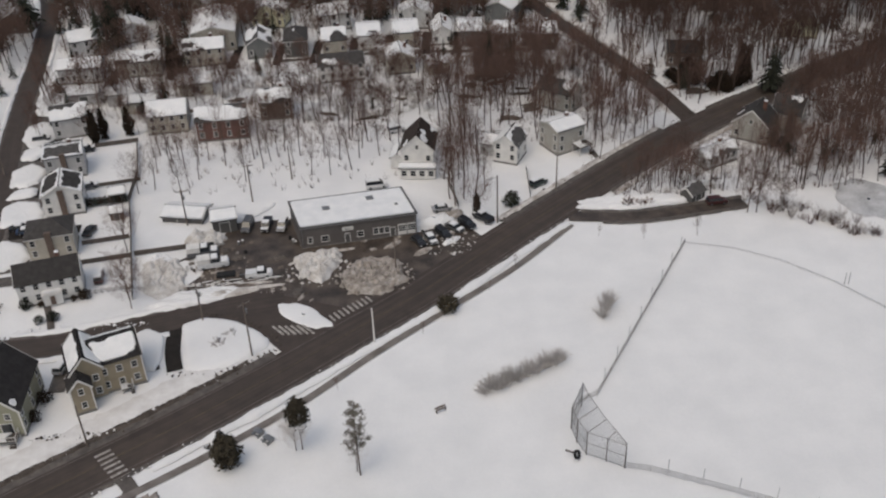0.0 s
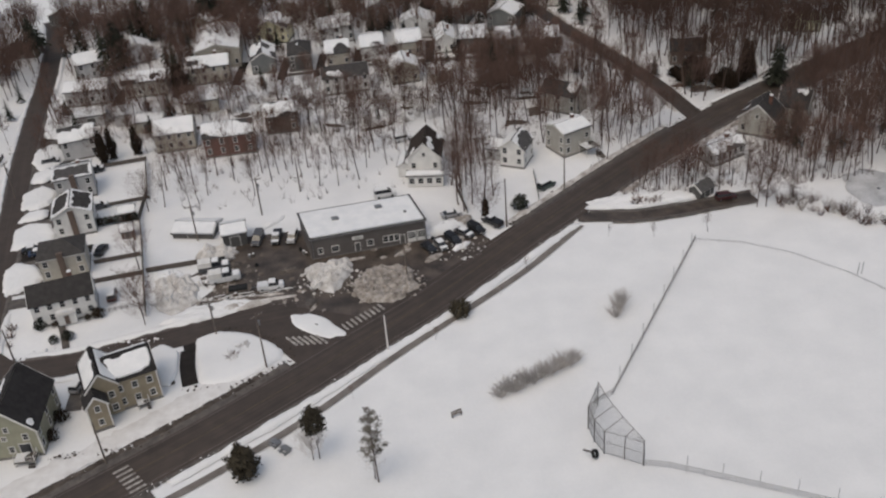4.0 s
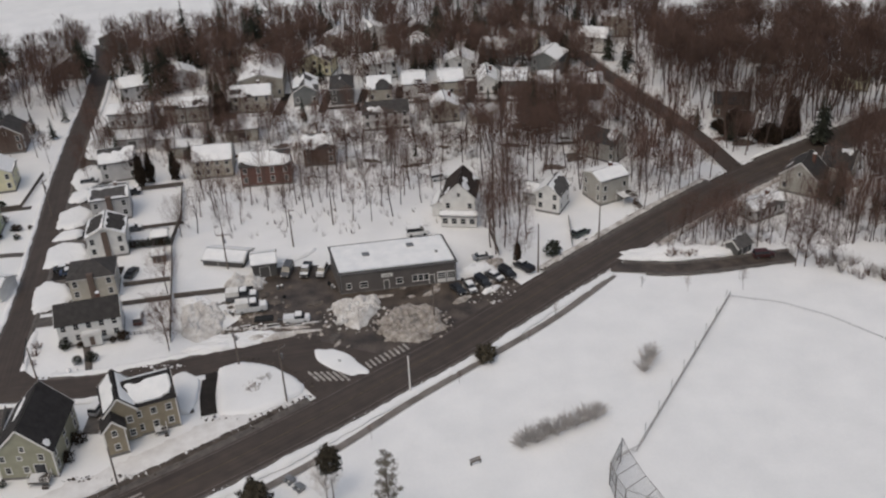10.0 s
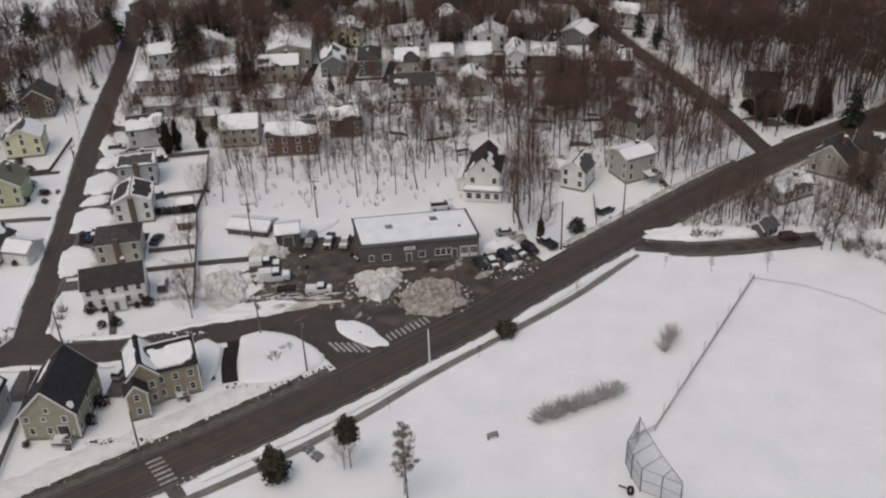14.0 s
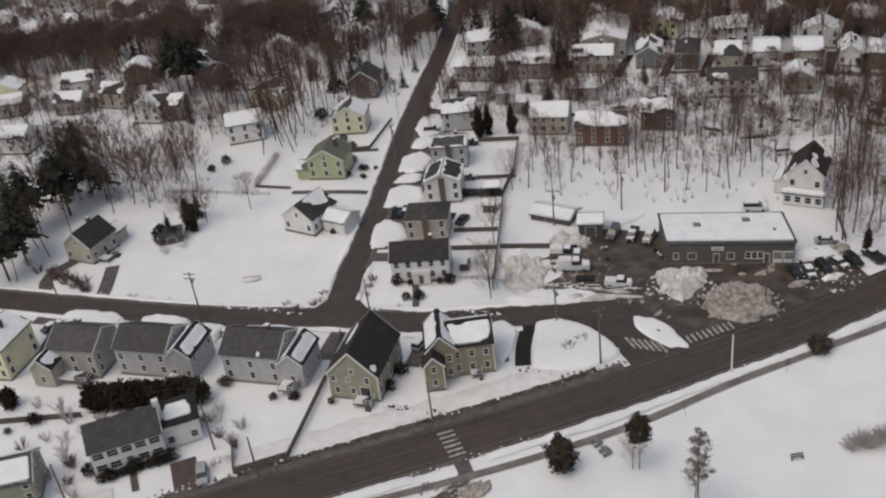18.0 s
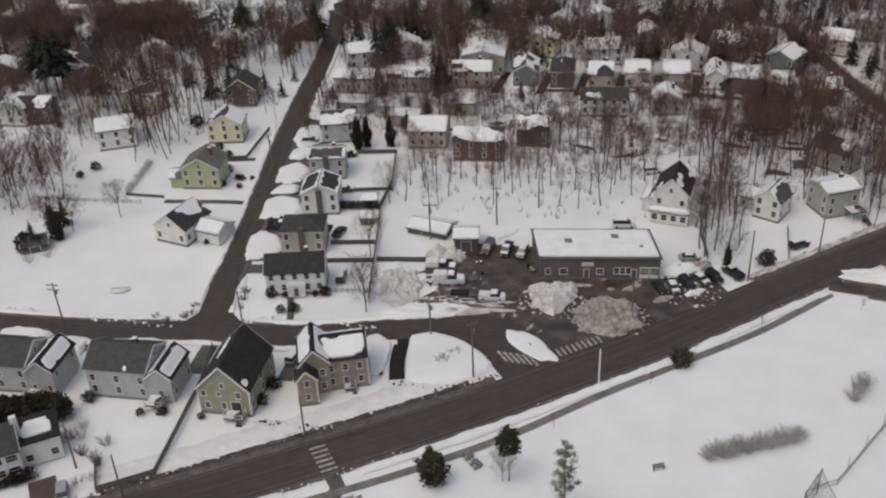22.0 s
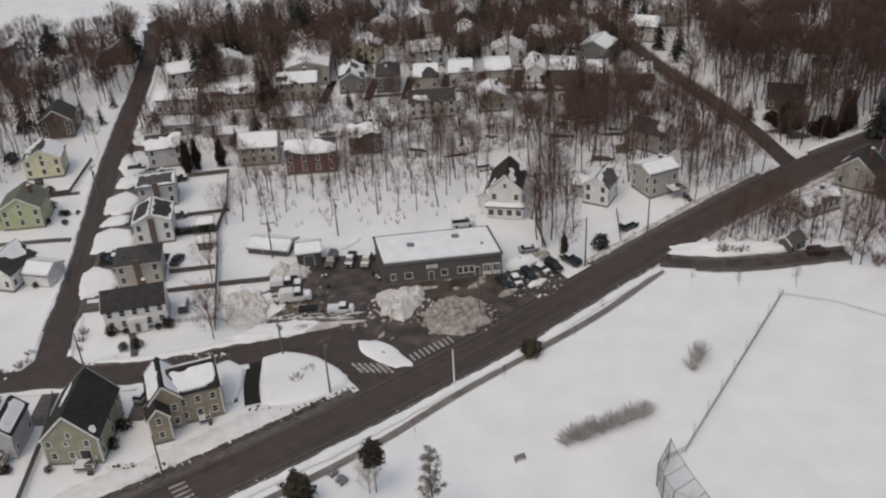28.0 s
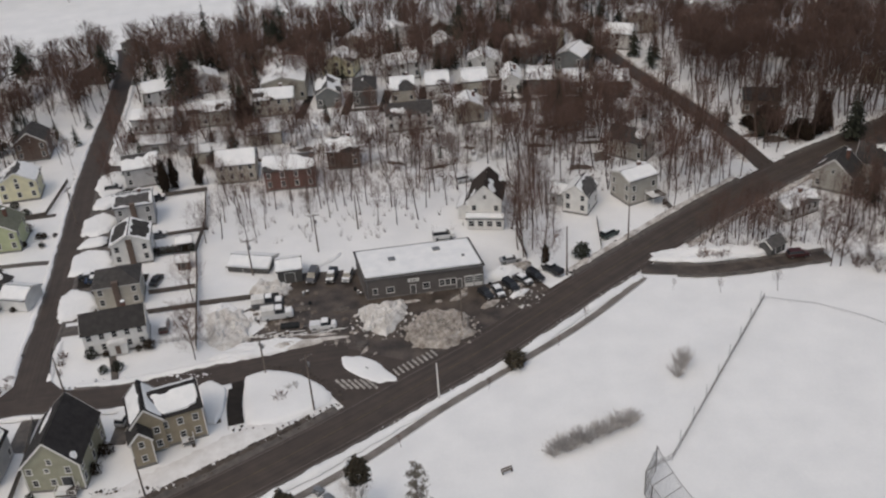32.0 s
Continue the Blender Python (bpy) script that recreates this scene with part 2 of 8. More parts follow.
def bank(name, pts, width, height, material, seed=0, step=0.8, rough=0.5, z=0.0):
    """A ploughed ridge of snow along a line, lumpy, its feet on the ground."""
    line = smooth_line(pts, step)
    nn = normals2(line)
    bm = bmesh.new()
    prof = ((-1, 0), (-0.7, 0.55), (-0.3, 0.95), (0.1, 1), (0.5, 0.7), (0.8, 0.35), (1, 0))
    rows = []
    L = len(line)
    for i, (p, n) in enumerate(zip(line, nn)):
        e = min(1.0, i / 2.5, (L - 1 - i) / 2.5)
        f = 0.75 + rough * noise.noise((p.x * 0.35, p.y * 0.35, seed)) + 0.4 * rough * noise.noise((p.x * 1.3, p.y * 1.3, seed + 5))
        ww = width * (0.9 + 0.35 * noise.noise((p.x * 0.25, p.y * 0.25, seed + 9)) + 0.5 * rough * noise.noise((p.x * 0.9, p.y * 0.9, seed + 12)))
        rows.append([bm.verts.new((p.x + n.x * v * ww / 2, p.y + n.y * v * ww / 2,
                                   z + (-0.02 if h == 0 else 0.03 + e * height * h * max(0.12, f + 0.25 * noise.noise((p.x, p.y, v * 3 + seed)))))) for v, h in prof])
    for a, b in zip(rows, rows[1:]):
        for k in range(len(prof) - 1):
            bm.faces.new((a[k + 1], a[k], b[k], b[k + 1]))
    return obj(name, bm, material, True)

# ---- ground, roads ----


def road_mat():
    m = mat("salted_asphalt", (0.066, 0.049, 0.039), (0.038, 0.028, 0.0225), 0.35, 0.7, 0.3, 5.0, spread=0.7)
    nt = m.node_tree
    uvn = nt.nodes.new("ShaderNodeUVMap")
    uvn.uv_map = "along"
    mp = nt.nodes.new("ShaderNodeMapping")
    mp.inputs["Scale"].default_value = (0.02, 3.4, 1)
    nt.links.new(uvn.outputs["UV"], mp.inputs["Vector"])
    n = nt.nodes.new("ShaderNodeTexNoise")
    n.inputs["Scale"].default_value = 1.6
    n.inputs["Detail"].default_value = 6
    nt.links.new(mp.outputs["Vector"], n.inputs["Vector"])
    mr = nt.nodes.new("ShaderNodeMapRange")
    mr.inputs["From Min"].default_value = 0.3
    mr.inputs["From Max"].default_value = 0.7
    mr.inputs["To Min"].default_value = 0.76
    mr.inputs["To Max"].default_value = 1.25
    nt.links.new(n.outputs["Fac"], mr.inputs["Value"])
    b = nt.nodes["Principled BSDF"]
    old = b.inputs["Base Color"].links[0].from_socket
    mul = nt.nodes.new("ShaderNodeVectorMath")
    mul.operation = "SCALE"
    nt.links.new(old, mul.inputs[0])
    nt.links.new(mr.outputs["Result"], mul.inputs["Scale"])
    nt.links.new(mul.outputs[0], b.inputs["Base Color"])
    return m


ROAD = road_mat()


def ground_sheet():
    """One snow sheet to the horizon: fine near the streets, coarse beyond."""
    def axis(lo, hi, near0, near1, step):
        a = list(np.arange(near0, near1 + 0.1, step))
        far = [near0 - 40, near0 - 120, near0 - 400, lo]
        return sorted(set(far + a + [near1 + 40, near1 + 120, near1 + 400, hi]))
    xs, ys = axis(-3500, 3500, -260, 200, 4.0), axis(-3500, 3500, 40, 480, 4.0)
    bm = bmesh.new()
    g = [[bm.verts.new((x, y, 0.16 * noise.noise((x * 0.03, y * 0.03, 3)) - 0.16)) for x in xs] for y in ys]
    for j in range(len(ys) - 1):
        for i in range(len(xs) - 1):
            bm.faces.new((g[j][i], g[j][i + 1], g[j + 1][i + 1], g[j + 1][i]))
    return tagged(obj("ground", bm, SNOW, True), "flat snow-covered ground of yards and fields", "ground", kind="structure")


ground_sheet()
MAIN = [(-190, 22), (-150, 48), (-110, 75.5), (-90.2, 89.6), (-74.2, 100.6), (-53.2, 115.2), (-40, 124.6), (-25.3, 136.0), (-13.2, 146.1), (-0.5, 156.6), (18.4, 174.6),
        (37.6, 192.2), (53.3, 206.2), (73.5, 222.6), (95, 237), (118, 251.5), (150, 272), (200, 306), (280, 366)]
SIDE = [(-260, 135), (-190, 138.5), (-155, 139.6), (-125, 140.6), (-105, 142.4), (-88, 145.4), (-71, 146.5), (-55, 150.6), (-42, 154.8), (-28, 157.5)]
LEFT = [(-88.3, 147), (-91, 161), (-94.5, 183), (-99, 205), (-104.7, 233), (-110.8, 268), (-115.3, 297), (-123, 335), (-128, 350)]
FAR = [(72, 226), (66.8, 249), (59.6, 270), (50, 296), (41, 326), (34, 350)]
tagged(ribbon("road", MAIN, 9.6, 0.02, ROAD, 8, 2.0, 0.08), "two-lane asphalt road stained with salt and slush", "road", kind="structure")
tagged(ribbon("side_street", SIDE, 6.6, 0.014, ROAD, 6, 2.0, 0.04), "ploughed side street of wet brown asphalt", "road", kind="structure")
tagged(ribbon("cross_street", LEFT, 5.9, 0.026, ROAD, 6, 2.0, 0.03), "narrow ploughed residential street", "road", kind="structure")
tagged(ribbon("far_street", FAR, 5.2, 0.03, ROAD, 6, 2.0, 0.03), "narrow street climbing into bare woods", "road", kind="structure")
tagged(ribbon("lane", [(33, 182), (40, 181), (47, 180.3), (57, 181.3), (66, 182.8), (73, 184)], 4.0, 0.012, LOT, 4), "slushy lane beside the snowy field", "lane", kind="structure")
tagged(polygon("junction", [(-48, 151.8), (-43.6, 152.0), (-40, 152.0), (-36.4, 150.6), (-32.6, 147.4), (-29.6, 143.6), (-26, 139.0), (-5, 156), (-6, 160), (-30, 160.5), (-47, 157)], 0.008, ROAD), "junction apron of wet asphalt", "road", kind="structure")
tagged(polygon("parking_lot", [(-50, 161.5), (-46, 158.8), (-30, 159), (-12, 151.5), (-3, 158), (13, 176), (9, 182.4), (4, 180.6), (0, 179), (-26, 176), (-28, 187.6), (-42, 187), (-44, 178), (-46, 167)], 0.012, LOT), "muddy parking lot with refrozen slush", "parking lot", kind="structure")
tagged(polygon("junction", [(-98, 143.4), (-93.8, 147.2), (-91.6, 152), (-91.6, 158), (-86.4, 158), (-85.0, 152), (-82.6, 149.8), (-76, 147.0), (-76, 145), (-98, 142)], 0.03, ROAD), "flared mouth of the residential street", "road", kind="structure")
WALK = [(-120, 62), (-95, 78.5), (-75, 91), (-60, 100.3), (-48, 107.8), (-36.7, 115.5), (-23.1, 126.1), (-9.6, 138.8), (3.8, 150.3), (19.0, 163.6), (33.0, 178.6)]
tagged(ribbon("sidewalk", WALK, 1.5, 0.012, PATHM, 2), "cleared concrete sidewalk between snow banks", "sidewalk", kind="structure")


def offset(pts, d):
    line = smooth_line(pts, 4)
    return [(p.x + n.x * d, p.y + n.y * d) for p, n in zip(line, normals2(line))]


def between(pts, x0, x1):
    return [p for p in pts if x0 <= p[0] <= x1]


def snowbank(name, pts, w, h, m, seed, label="ploughed snow bank beside the road", rough=0.5):
    return tagged(bank(name, pts, w, h, m, seed, rough=rough), label, "snow bank", kind="structure")


def slush_strip(pts, w, seed, label="brown slush frozen along the road's edge", m=None):
    """A thin uneven strip of dirty slush with a ragged outer edge."""
    line = smooth_line(pts, 0.9)
    bm = bmesh.new()
    rows = []
    for p, n in zip(line, normals2(line)):
        a = w * (0.5 + 0.45 * noise.noise((p.x * 0.22, p.y * 0.22, seed)) + 0.25 * noise.noise((p.x * 0.9, p.y * 0.9, seed + 4)))
        rows.append([bm.verts.new((p.x + n.x * v, p.y + n.y * v, z)) for v, z in ((-w * 0.5, 0.03), (-w * 0.2, 0.13), (a * 0.4, 0.2 + 0.1 * noise.noise((p.x, p.y, seed))), (a + 0.15, -0.02))])
    for a, b in zip(rows, rows[1:]):
        for k in range(3):
            bm.faces.new((a[k + 1], a[k], b[k], b[k + 1]))
    return tagged(obj("slush", bm, m or SLUSH, True), label, "slush", kind="structure")


slush_strip(between(offset(MAIN, 5.1), -190, -25.5), 1.9, 3)
for x0, x1 in ((-190, -98), (-89, -32)):
    snowbank("snow_bank", between(offset(MAIN, 6.2), x0, x1), 2.1, 0.26, VERGE, 31, "dirty grey-brown ploughed snow beside the road", 0.9)
for x0, x1 in ((-190, -103), (-92, -37)):
    snowbank("snow_bank", between(offset(MAIN, 9.4), x0, x1), 5.8, 0.35, PLOUGHED, 1, rough=0.5)
slush_strip(between(offset(MAIN, 5.0), 15, 66), 1.8, 5)
snowbank("snow_bank", between(offset(MAIN, 6.2), 17, 66), 2.2, 0.6, BANK, 2)
slush_strip(between(offset(MAIN, 5.0), 76, 260), 1.8, 6)
snowbank("snow_bank", between(offset(MAIN, 6.4), 76, 260), 2.4, 0.7, SNOW, 3)
snowbank("snow_bank", between(offset(MAIN, -6.0), -46, 32.5), 2.2, 0.6, SNOW, 4, rough=0.7)
slush_strip([(x, y) for x, y in reversed(between(offset(MAIN, -4.9), -190, 33))], 1.0, 7)
snowbank("snow_bank", between(offset(MAIN, -6.0), -190, -56), 2.2, 0.6, SNOW, 5)
slush_strip([(x, y) for x, y in reversed(between(offset(MAIN, -5.0), 44, 260))], 1.6, 8)
snowbank("snow_bank", between(offset(MAIN, -6.2), 44, 260), 2.0, 0.5, BANK, 6)
snowbank("snow_bank", between(offset(SIDE, 4.4), -190, -94), 1.5, 0.5, SNOW, 7)
for k, (pts, far_side) in enumerate(((between(offset(SIDE, 3.5), -190, -95), 1), (between(offset(SIDE, 3.5), -83, -50), 1), (between(offset(SIDE, -3.4), -190, -50), -1), (offset(LEFT, 3.1)[3:], 1), ([p for p in offset(LEFT, -3.1) if p[1] > 158], -1), (between(offset(FAR, 2.8), 0, 68), 1), (between(offset(FAR, -2.8), 0, 68), -1))):
    slush_strip(pts[::far_side], 0.9, 20 + k, "dark slush along the street's edge")
snowbank("snow_bank", between(offset(SIDE, 4.3), -83, -46), 2.2, 0.6, SNOW, 8)
snowbank("snow_bank", between(offset(SIDE, -4.1), -190, -48), 1.6, 0.5, SNOW, 9)
snowbank("snow_bank", offset(LEFT, 3.7)[1:], 1.6, 0.5, SNOW, 10)
snowbank("snow_bank", [p for p in offset(LEFT, -3.7) if p[1] > 262], 1.6, 0.5, SNOW, 11)
snowbank("snow_bank", [p for p in offset(LEFT, -3.7) if 152 < p[1] < 168], 1.6, 0.5, SNOW, 14)
snowbank("snow_bank", between(offset(FAR, 3.2), 0, 68), 1.4, 0.4, BANK, 12)
snowbank("snow_bank", between(offset(FAR, -3.2), 0, 68), 1.4, 0.4, BANK, 13)



slush_strip([(36, 183.9), (41, 183.2), (47, 182.5), (57, 183.5), (66, 185.0), (73, 186.2)], 1.1, 31, "brown slush along the lane")
slush_strip([(73, 181.9), (66, 180.6), (57, 179.1), (47, 178.1), (40, 178.8)], 1.1, 32, "brown slush along the lane")


def snow_bed(name, pts, h, material, label, category, seed, lump=0.08, edge=0.75, jag=0.12, kind="structure", rings=9, grow=1.0):
    """Snow lying thick inside an outline: rounded rim, uneven top."""
    p = [Vector(q) for q in pts]
    c = sum(p, Vector((0, 0))) / len(p)
    p = [c + (v - c) * grow for v in p]
    p = [v for a, b in zip(p, p[1:] + p[:1]) for v in (a.lerp(b, 0.12), a.lerp(b, 0.88))]
    p = [v for a, b in zip(p, p[1:] + p[:1]) for v in (a.lerp(b, 0.2), a.lerp(b, 0.8))]
    p = [a.lerp(b, k / 3) for a, b in zip(p, p[1:] + p[:1]) for k in range(3)]
    size = sum((v - c).length for v in p) / len(p)
    e = min(0.9, edge / size)
    bm = bmesh.new()
    prev = None
    for r in range(rings):
        f = 1 - 0.94 * (r / (rings - 1)) ** 1.4
        q = min(1.0, (1 - f) / e) ** 0.6 if r else 0
        row = []
        for v in p:
            d = v - c
            n = noise.noise((v.x * 0.7, v.y * 0.7, seed)) + 0.7 * noise.noise((v.x * 2.1, v.y * 2.1, seed))
            w = c + d * f * (1 + jag * n * f ** 4 * min(1.0, 2.5 / size))
            t = noise.noise((w.x * 0.5, w.y * 0.5, seed)) + 0.8 * noise.noise((w.x * 1.3, w.y * 1.3, seed + 5)) + 0.6 * noise.noise((w.x * 3.1, w.y * 3.1, seed + 9))
            row.append(bm.verts.new((w.x, w.y, h * q * max(0.25, 1 + lump * t) if r else -0.03)))
        if prev:
            for i in range(len(row)):
                bm.faces.new((prev[i], prev[(i + 1) % len(row)], row[(i + 1) % len(row)], row[i]))
        prev = row
    bm.faces.new(prev)
    return tagged(obj(name, bm, material, True), label, category, kind=kind)


snow_bed("snow_bed", [(-47.4, 150.7), (-43.3, 152.6), (-37.4, 151.2), (-32.2, 147.4), (-29.6, 144.2), (-30.0, 142.4), (-33.7, 139.0), (-39.8, 136.0), (-44.4, 136.4)], 0.5, SNOW, "smooth snow on the corner lawn", "snow", 1, 0.1, 0.9)
snow_bed("snow_bed", [(-55.9, 148.5), (-53.6, 150.3), (-49.9, 147.5), (-49.2, 141.4), (-49.9, 137.1), (-51.8, 137.6)], 0.5, SNOW, "thick snow beside the tan house", "snow", 2)
snow_bed("snow_bed", [(35.0, 184.6), (36.5, 188.0), (43, 189.0), (52, 189.4), (60, 188.4), (62, 185.6), (55, 184.4), (48, 183.2), (41, 183.8)], 0.7, SNOW, "uneven snow between the road and the lane", "snow", 3, 0.6, 1.4, 0.4, rings=16)

def mound(name, cx, cy, rx, ry, rz, h, material, label, category, seed, lump=0.35, res=26, power=0.5, kind=""):
    """A heap of snow with a lumpy top; its rim sinks into the ground."""
    bm = bmesh.new()
    rows = []
    rot = Matrix.Rotation(radians(rz), 2)
    for j in range(res + 1):
        r = j / res
        row = []
        for i in range(res * 2):
            a = math.pi * i / res
            edge = 1 + 0.26 * noise.noise((math.cos(a) * 1.5, math.sin(a) * 1.5, seed)) + 0.5 * lump * noise.noise((math.cos(a) * 4.0, math.sin(a) * 4.0, seed))
            x, y = rot @ Vector((rx * r * edge * math.cos(a), ry * r * edge * math.sin(a)))
            q = max(0.0, 1 - r * r) ** power
            z = h * q * (1 + lump * noise.noise((x * 0.6, y * 0.6, seed)) + lump * 0.7 * noise.noise((x * 1.7, y * 1.7, seed + 3))) - 0.03
            row.append(bm.verts.new((cx + x, cy + y, z)))
        rows.append(row)
    for a, b in zip(rows[1:], rows[2:]):
        for i in range(len(a)):
            bm.faces.new((a[i], a[(i + 1) % len(a)], b[(i + 1) % len(a)], b[i]))
    bm.faces.new(rows[1])
    return tagged(obj(name, bm, material, lump < 0.5), label, category, kind=kind)


# ---- houses ----


def roof_patch(o, u, v, lu, lv, cover, seed, thick=0.16, cell=0.45):
    """Snow lying on a roof slope: origin o, unit axes u along the eave and v up the slope. One mesh for each patch."""
    nu, nv = max(2, int(lu / cell)), max(2, int(lv / cell))
    nrm = u.cross(v).normalized()
    if nrm.z < 0:
        nrm = -nrm
    vs, made = {}, [None]

    def inside(i, j):
        if i < 0 or j < 0 or i >= nu or j >= nv:
            return False
        a, b = (i + 0.5) / nu * lu, (j + 0.5) / nv * lv
        wob = 0.35 * noise.noise((a * 0.6 + seed, b * 0.6, seed))
        if cover < 0:
            return min(a, lu - a, b, lv - b) > -cover + wob
        if cover == 3:
            return min(a, lu - a, b * 0.9, lv - b) < 0.75 + wob * 1.6
        if cover == 4:
            return ((a / lu - 0.64) / 0.27) ** 2 + ((b / lv - 0.55) / 0.15) ** 2 < 1 + wob if seed < 3 else (a - 1.3) ** 2 + (b - 1.5) ** 2 < 0.6 + wob
        s = 0.5 + 0.75 * noise.noise((a * 0.17 + seed * 7.3, b * 0.25, seed)) + 0.2 * noise.noise((a * 0.8, b * 0.8, seed + 2))
        s += 0.12 * (b / lv - 0.5)
        return s > 1 - cover if cover < 0.97 else True

    def vert(i, j, top):
        k = (i, j, top)
        if k not in vs:
            du = 0.15 * noise.noise((i * 0.9, j * 0.9, seed)) if 0 < i < nu and 0 < j < nv else 0
            p = o + u * (lu * (i + du) / nu) + v * (lv * (j + du) / nv) + nrm * (0.03 + (thick * (0.8 + 0.5 * noise.noise((i * 0.5, j * 0.5, seed))) if top else 0))
            vs[k] = made[0].verts.new(p)
        return vs[k]

    left = {(i, j) for i in range(nu) for j in range(nv) if inside(i, j)}
    full = frozenset(left)
    out = []
    while left:
        todo, patch = [min(left)], set()
        while todo:
            c = todo.pop()
            if c in left:
                left.discard(c)
                patch.add(c)
                todo += [(c[0] + 1, c[1]), (c[0] - 1, c[1]), (c[0], c[1] + 1), (c[0], c[1] - 1)]
        if len(patch) < 5:
            continue
        bm = bmesh.new()
        vs.clear()
        made[0] = bm
        for i, j in sorted(patch):
            bm.faces.new([vert(i, j, 1), vert(i + 1, j, 1), vert(i + 1, j + 1, 1), vert(i, j + 1, 1)])
            for (di, dj), (a, b) in (((-1, 0), ((0, 0), (0, 1))), ((1, 0), ((1, 0), (1, 1))), ((0, -1), ((0, 0), (1, 0))), ((0, 1), ((0, 1), (1, 1)))):
                if (i + di, j + dj) not in full:
                    bm.faces.new([vert(i + a[0], j + a[1], 1), vert(i + b[0], j + b[1], 1), vert(i + b[0], j + b[1], 0), vert(i + a[0], j + a[1], 0)])
        for _ in range(3):
            bmesh.ops.smooth_vert(bm, verts=bm.verts[:], factor=0.5, use_axis_x=True, use_axis_y=True, use_axis_z=True)
        out.append(bm)
    return out


WINDOW_MESH = {}


def window(parent, m, w=0.95, h=1.4, label=""):
    """Sash window: frame with sill and meeting rail, two panes; local x across, y outward."""
    key = (round(w, 2), round(h, 2))
    if key not in WINDOW_MESH:
        bm = bmesh.new()
        t = 0.11
        box(bm, -w / 2 - t, -w / 2, 0, 0.07, 0, h)
        box(bm, w / 2, w / 2 + t, 0, 0.07, 0, h)
        box(bm, -w / 2 - t, w / 2 + t, 0, 0.08, h, h + t)
        box(bm, -w / 2 - t - 0.04, w / 2 + t + 0.04, 0, 0.13, -t, 0)
        box(bm, -w / 2, w / 2, 0, 0.05, h / 2 - 0.03, h / 2 + 0.03)
        fr = bpy.data.meshes.new("window_frame")
        bm.to_mesh(fr)
        bm.free()
        fr.materials.append(TRIM)
        bm = boxed(-w / 2, w / 2, 0.004, 0.025, 0.03, h)
        pn = bpy.data.meshes.new("pane")
        bm.to_mesh(pn)
        bm.free()
        pn.materials.append(GLASS)
        WINDOW_MESH[key] = (fr, pn)
    fr, pn = WINDOW_MESH[key]
    o = new("window", fr)
    o.parent = parent
    o.matrix_basis = m
    p = new("pane", pn)
    p.parent = o
    return o


def side_pose(side, along, z, w, d):
    """A place on a wall: side n, s, e or w; local y points outward."""
    if side == "s":
        return pose(along, -d / 2, z, 0, 0, 180)
    if side == "n":
        return pose(along, d / 2, z)
    if side == "e":
        return pose(w / 2, along, z, 0, 0, -90)
    return pose(-w / 2, along, z, 0, 0, 90)


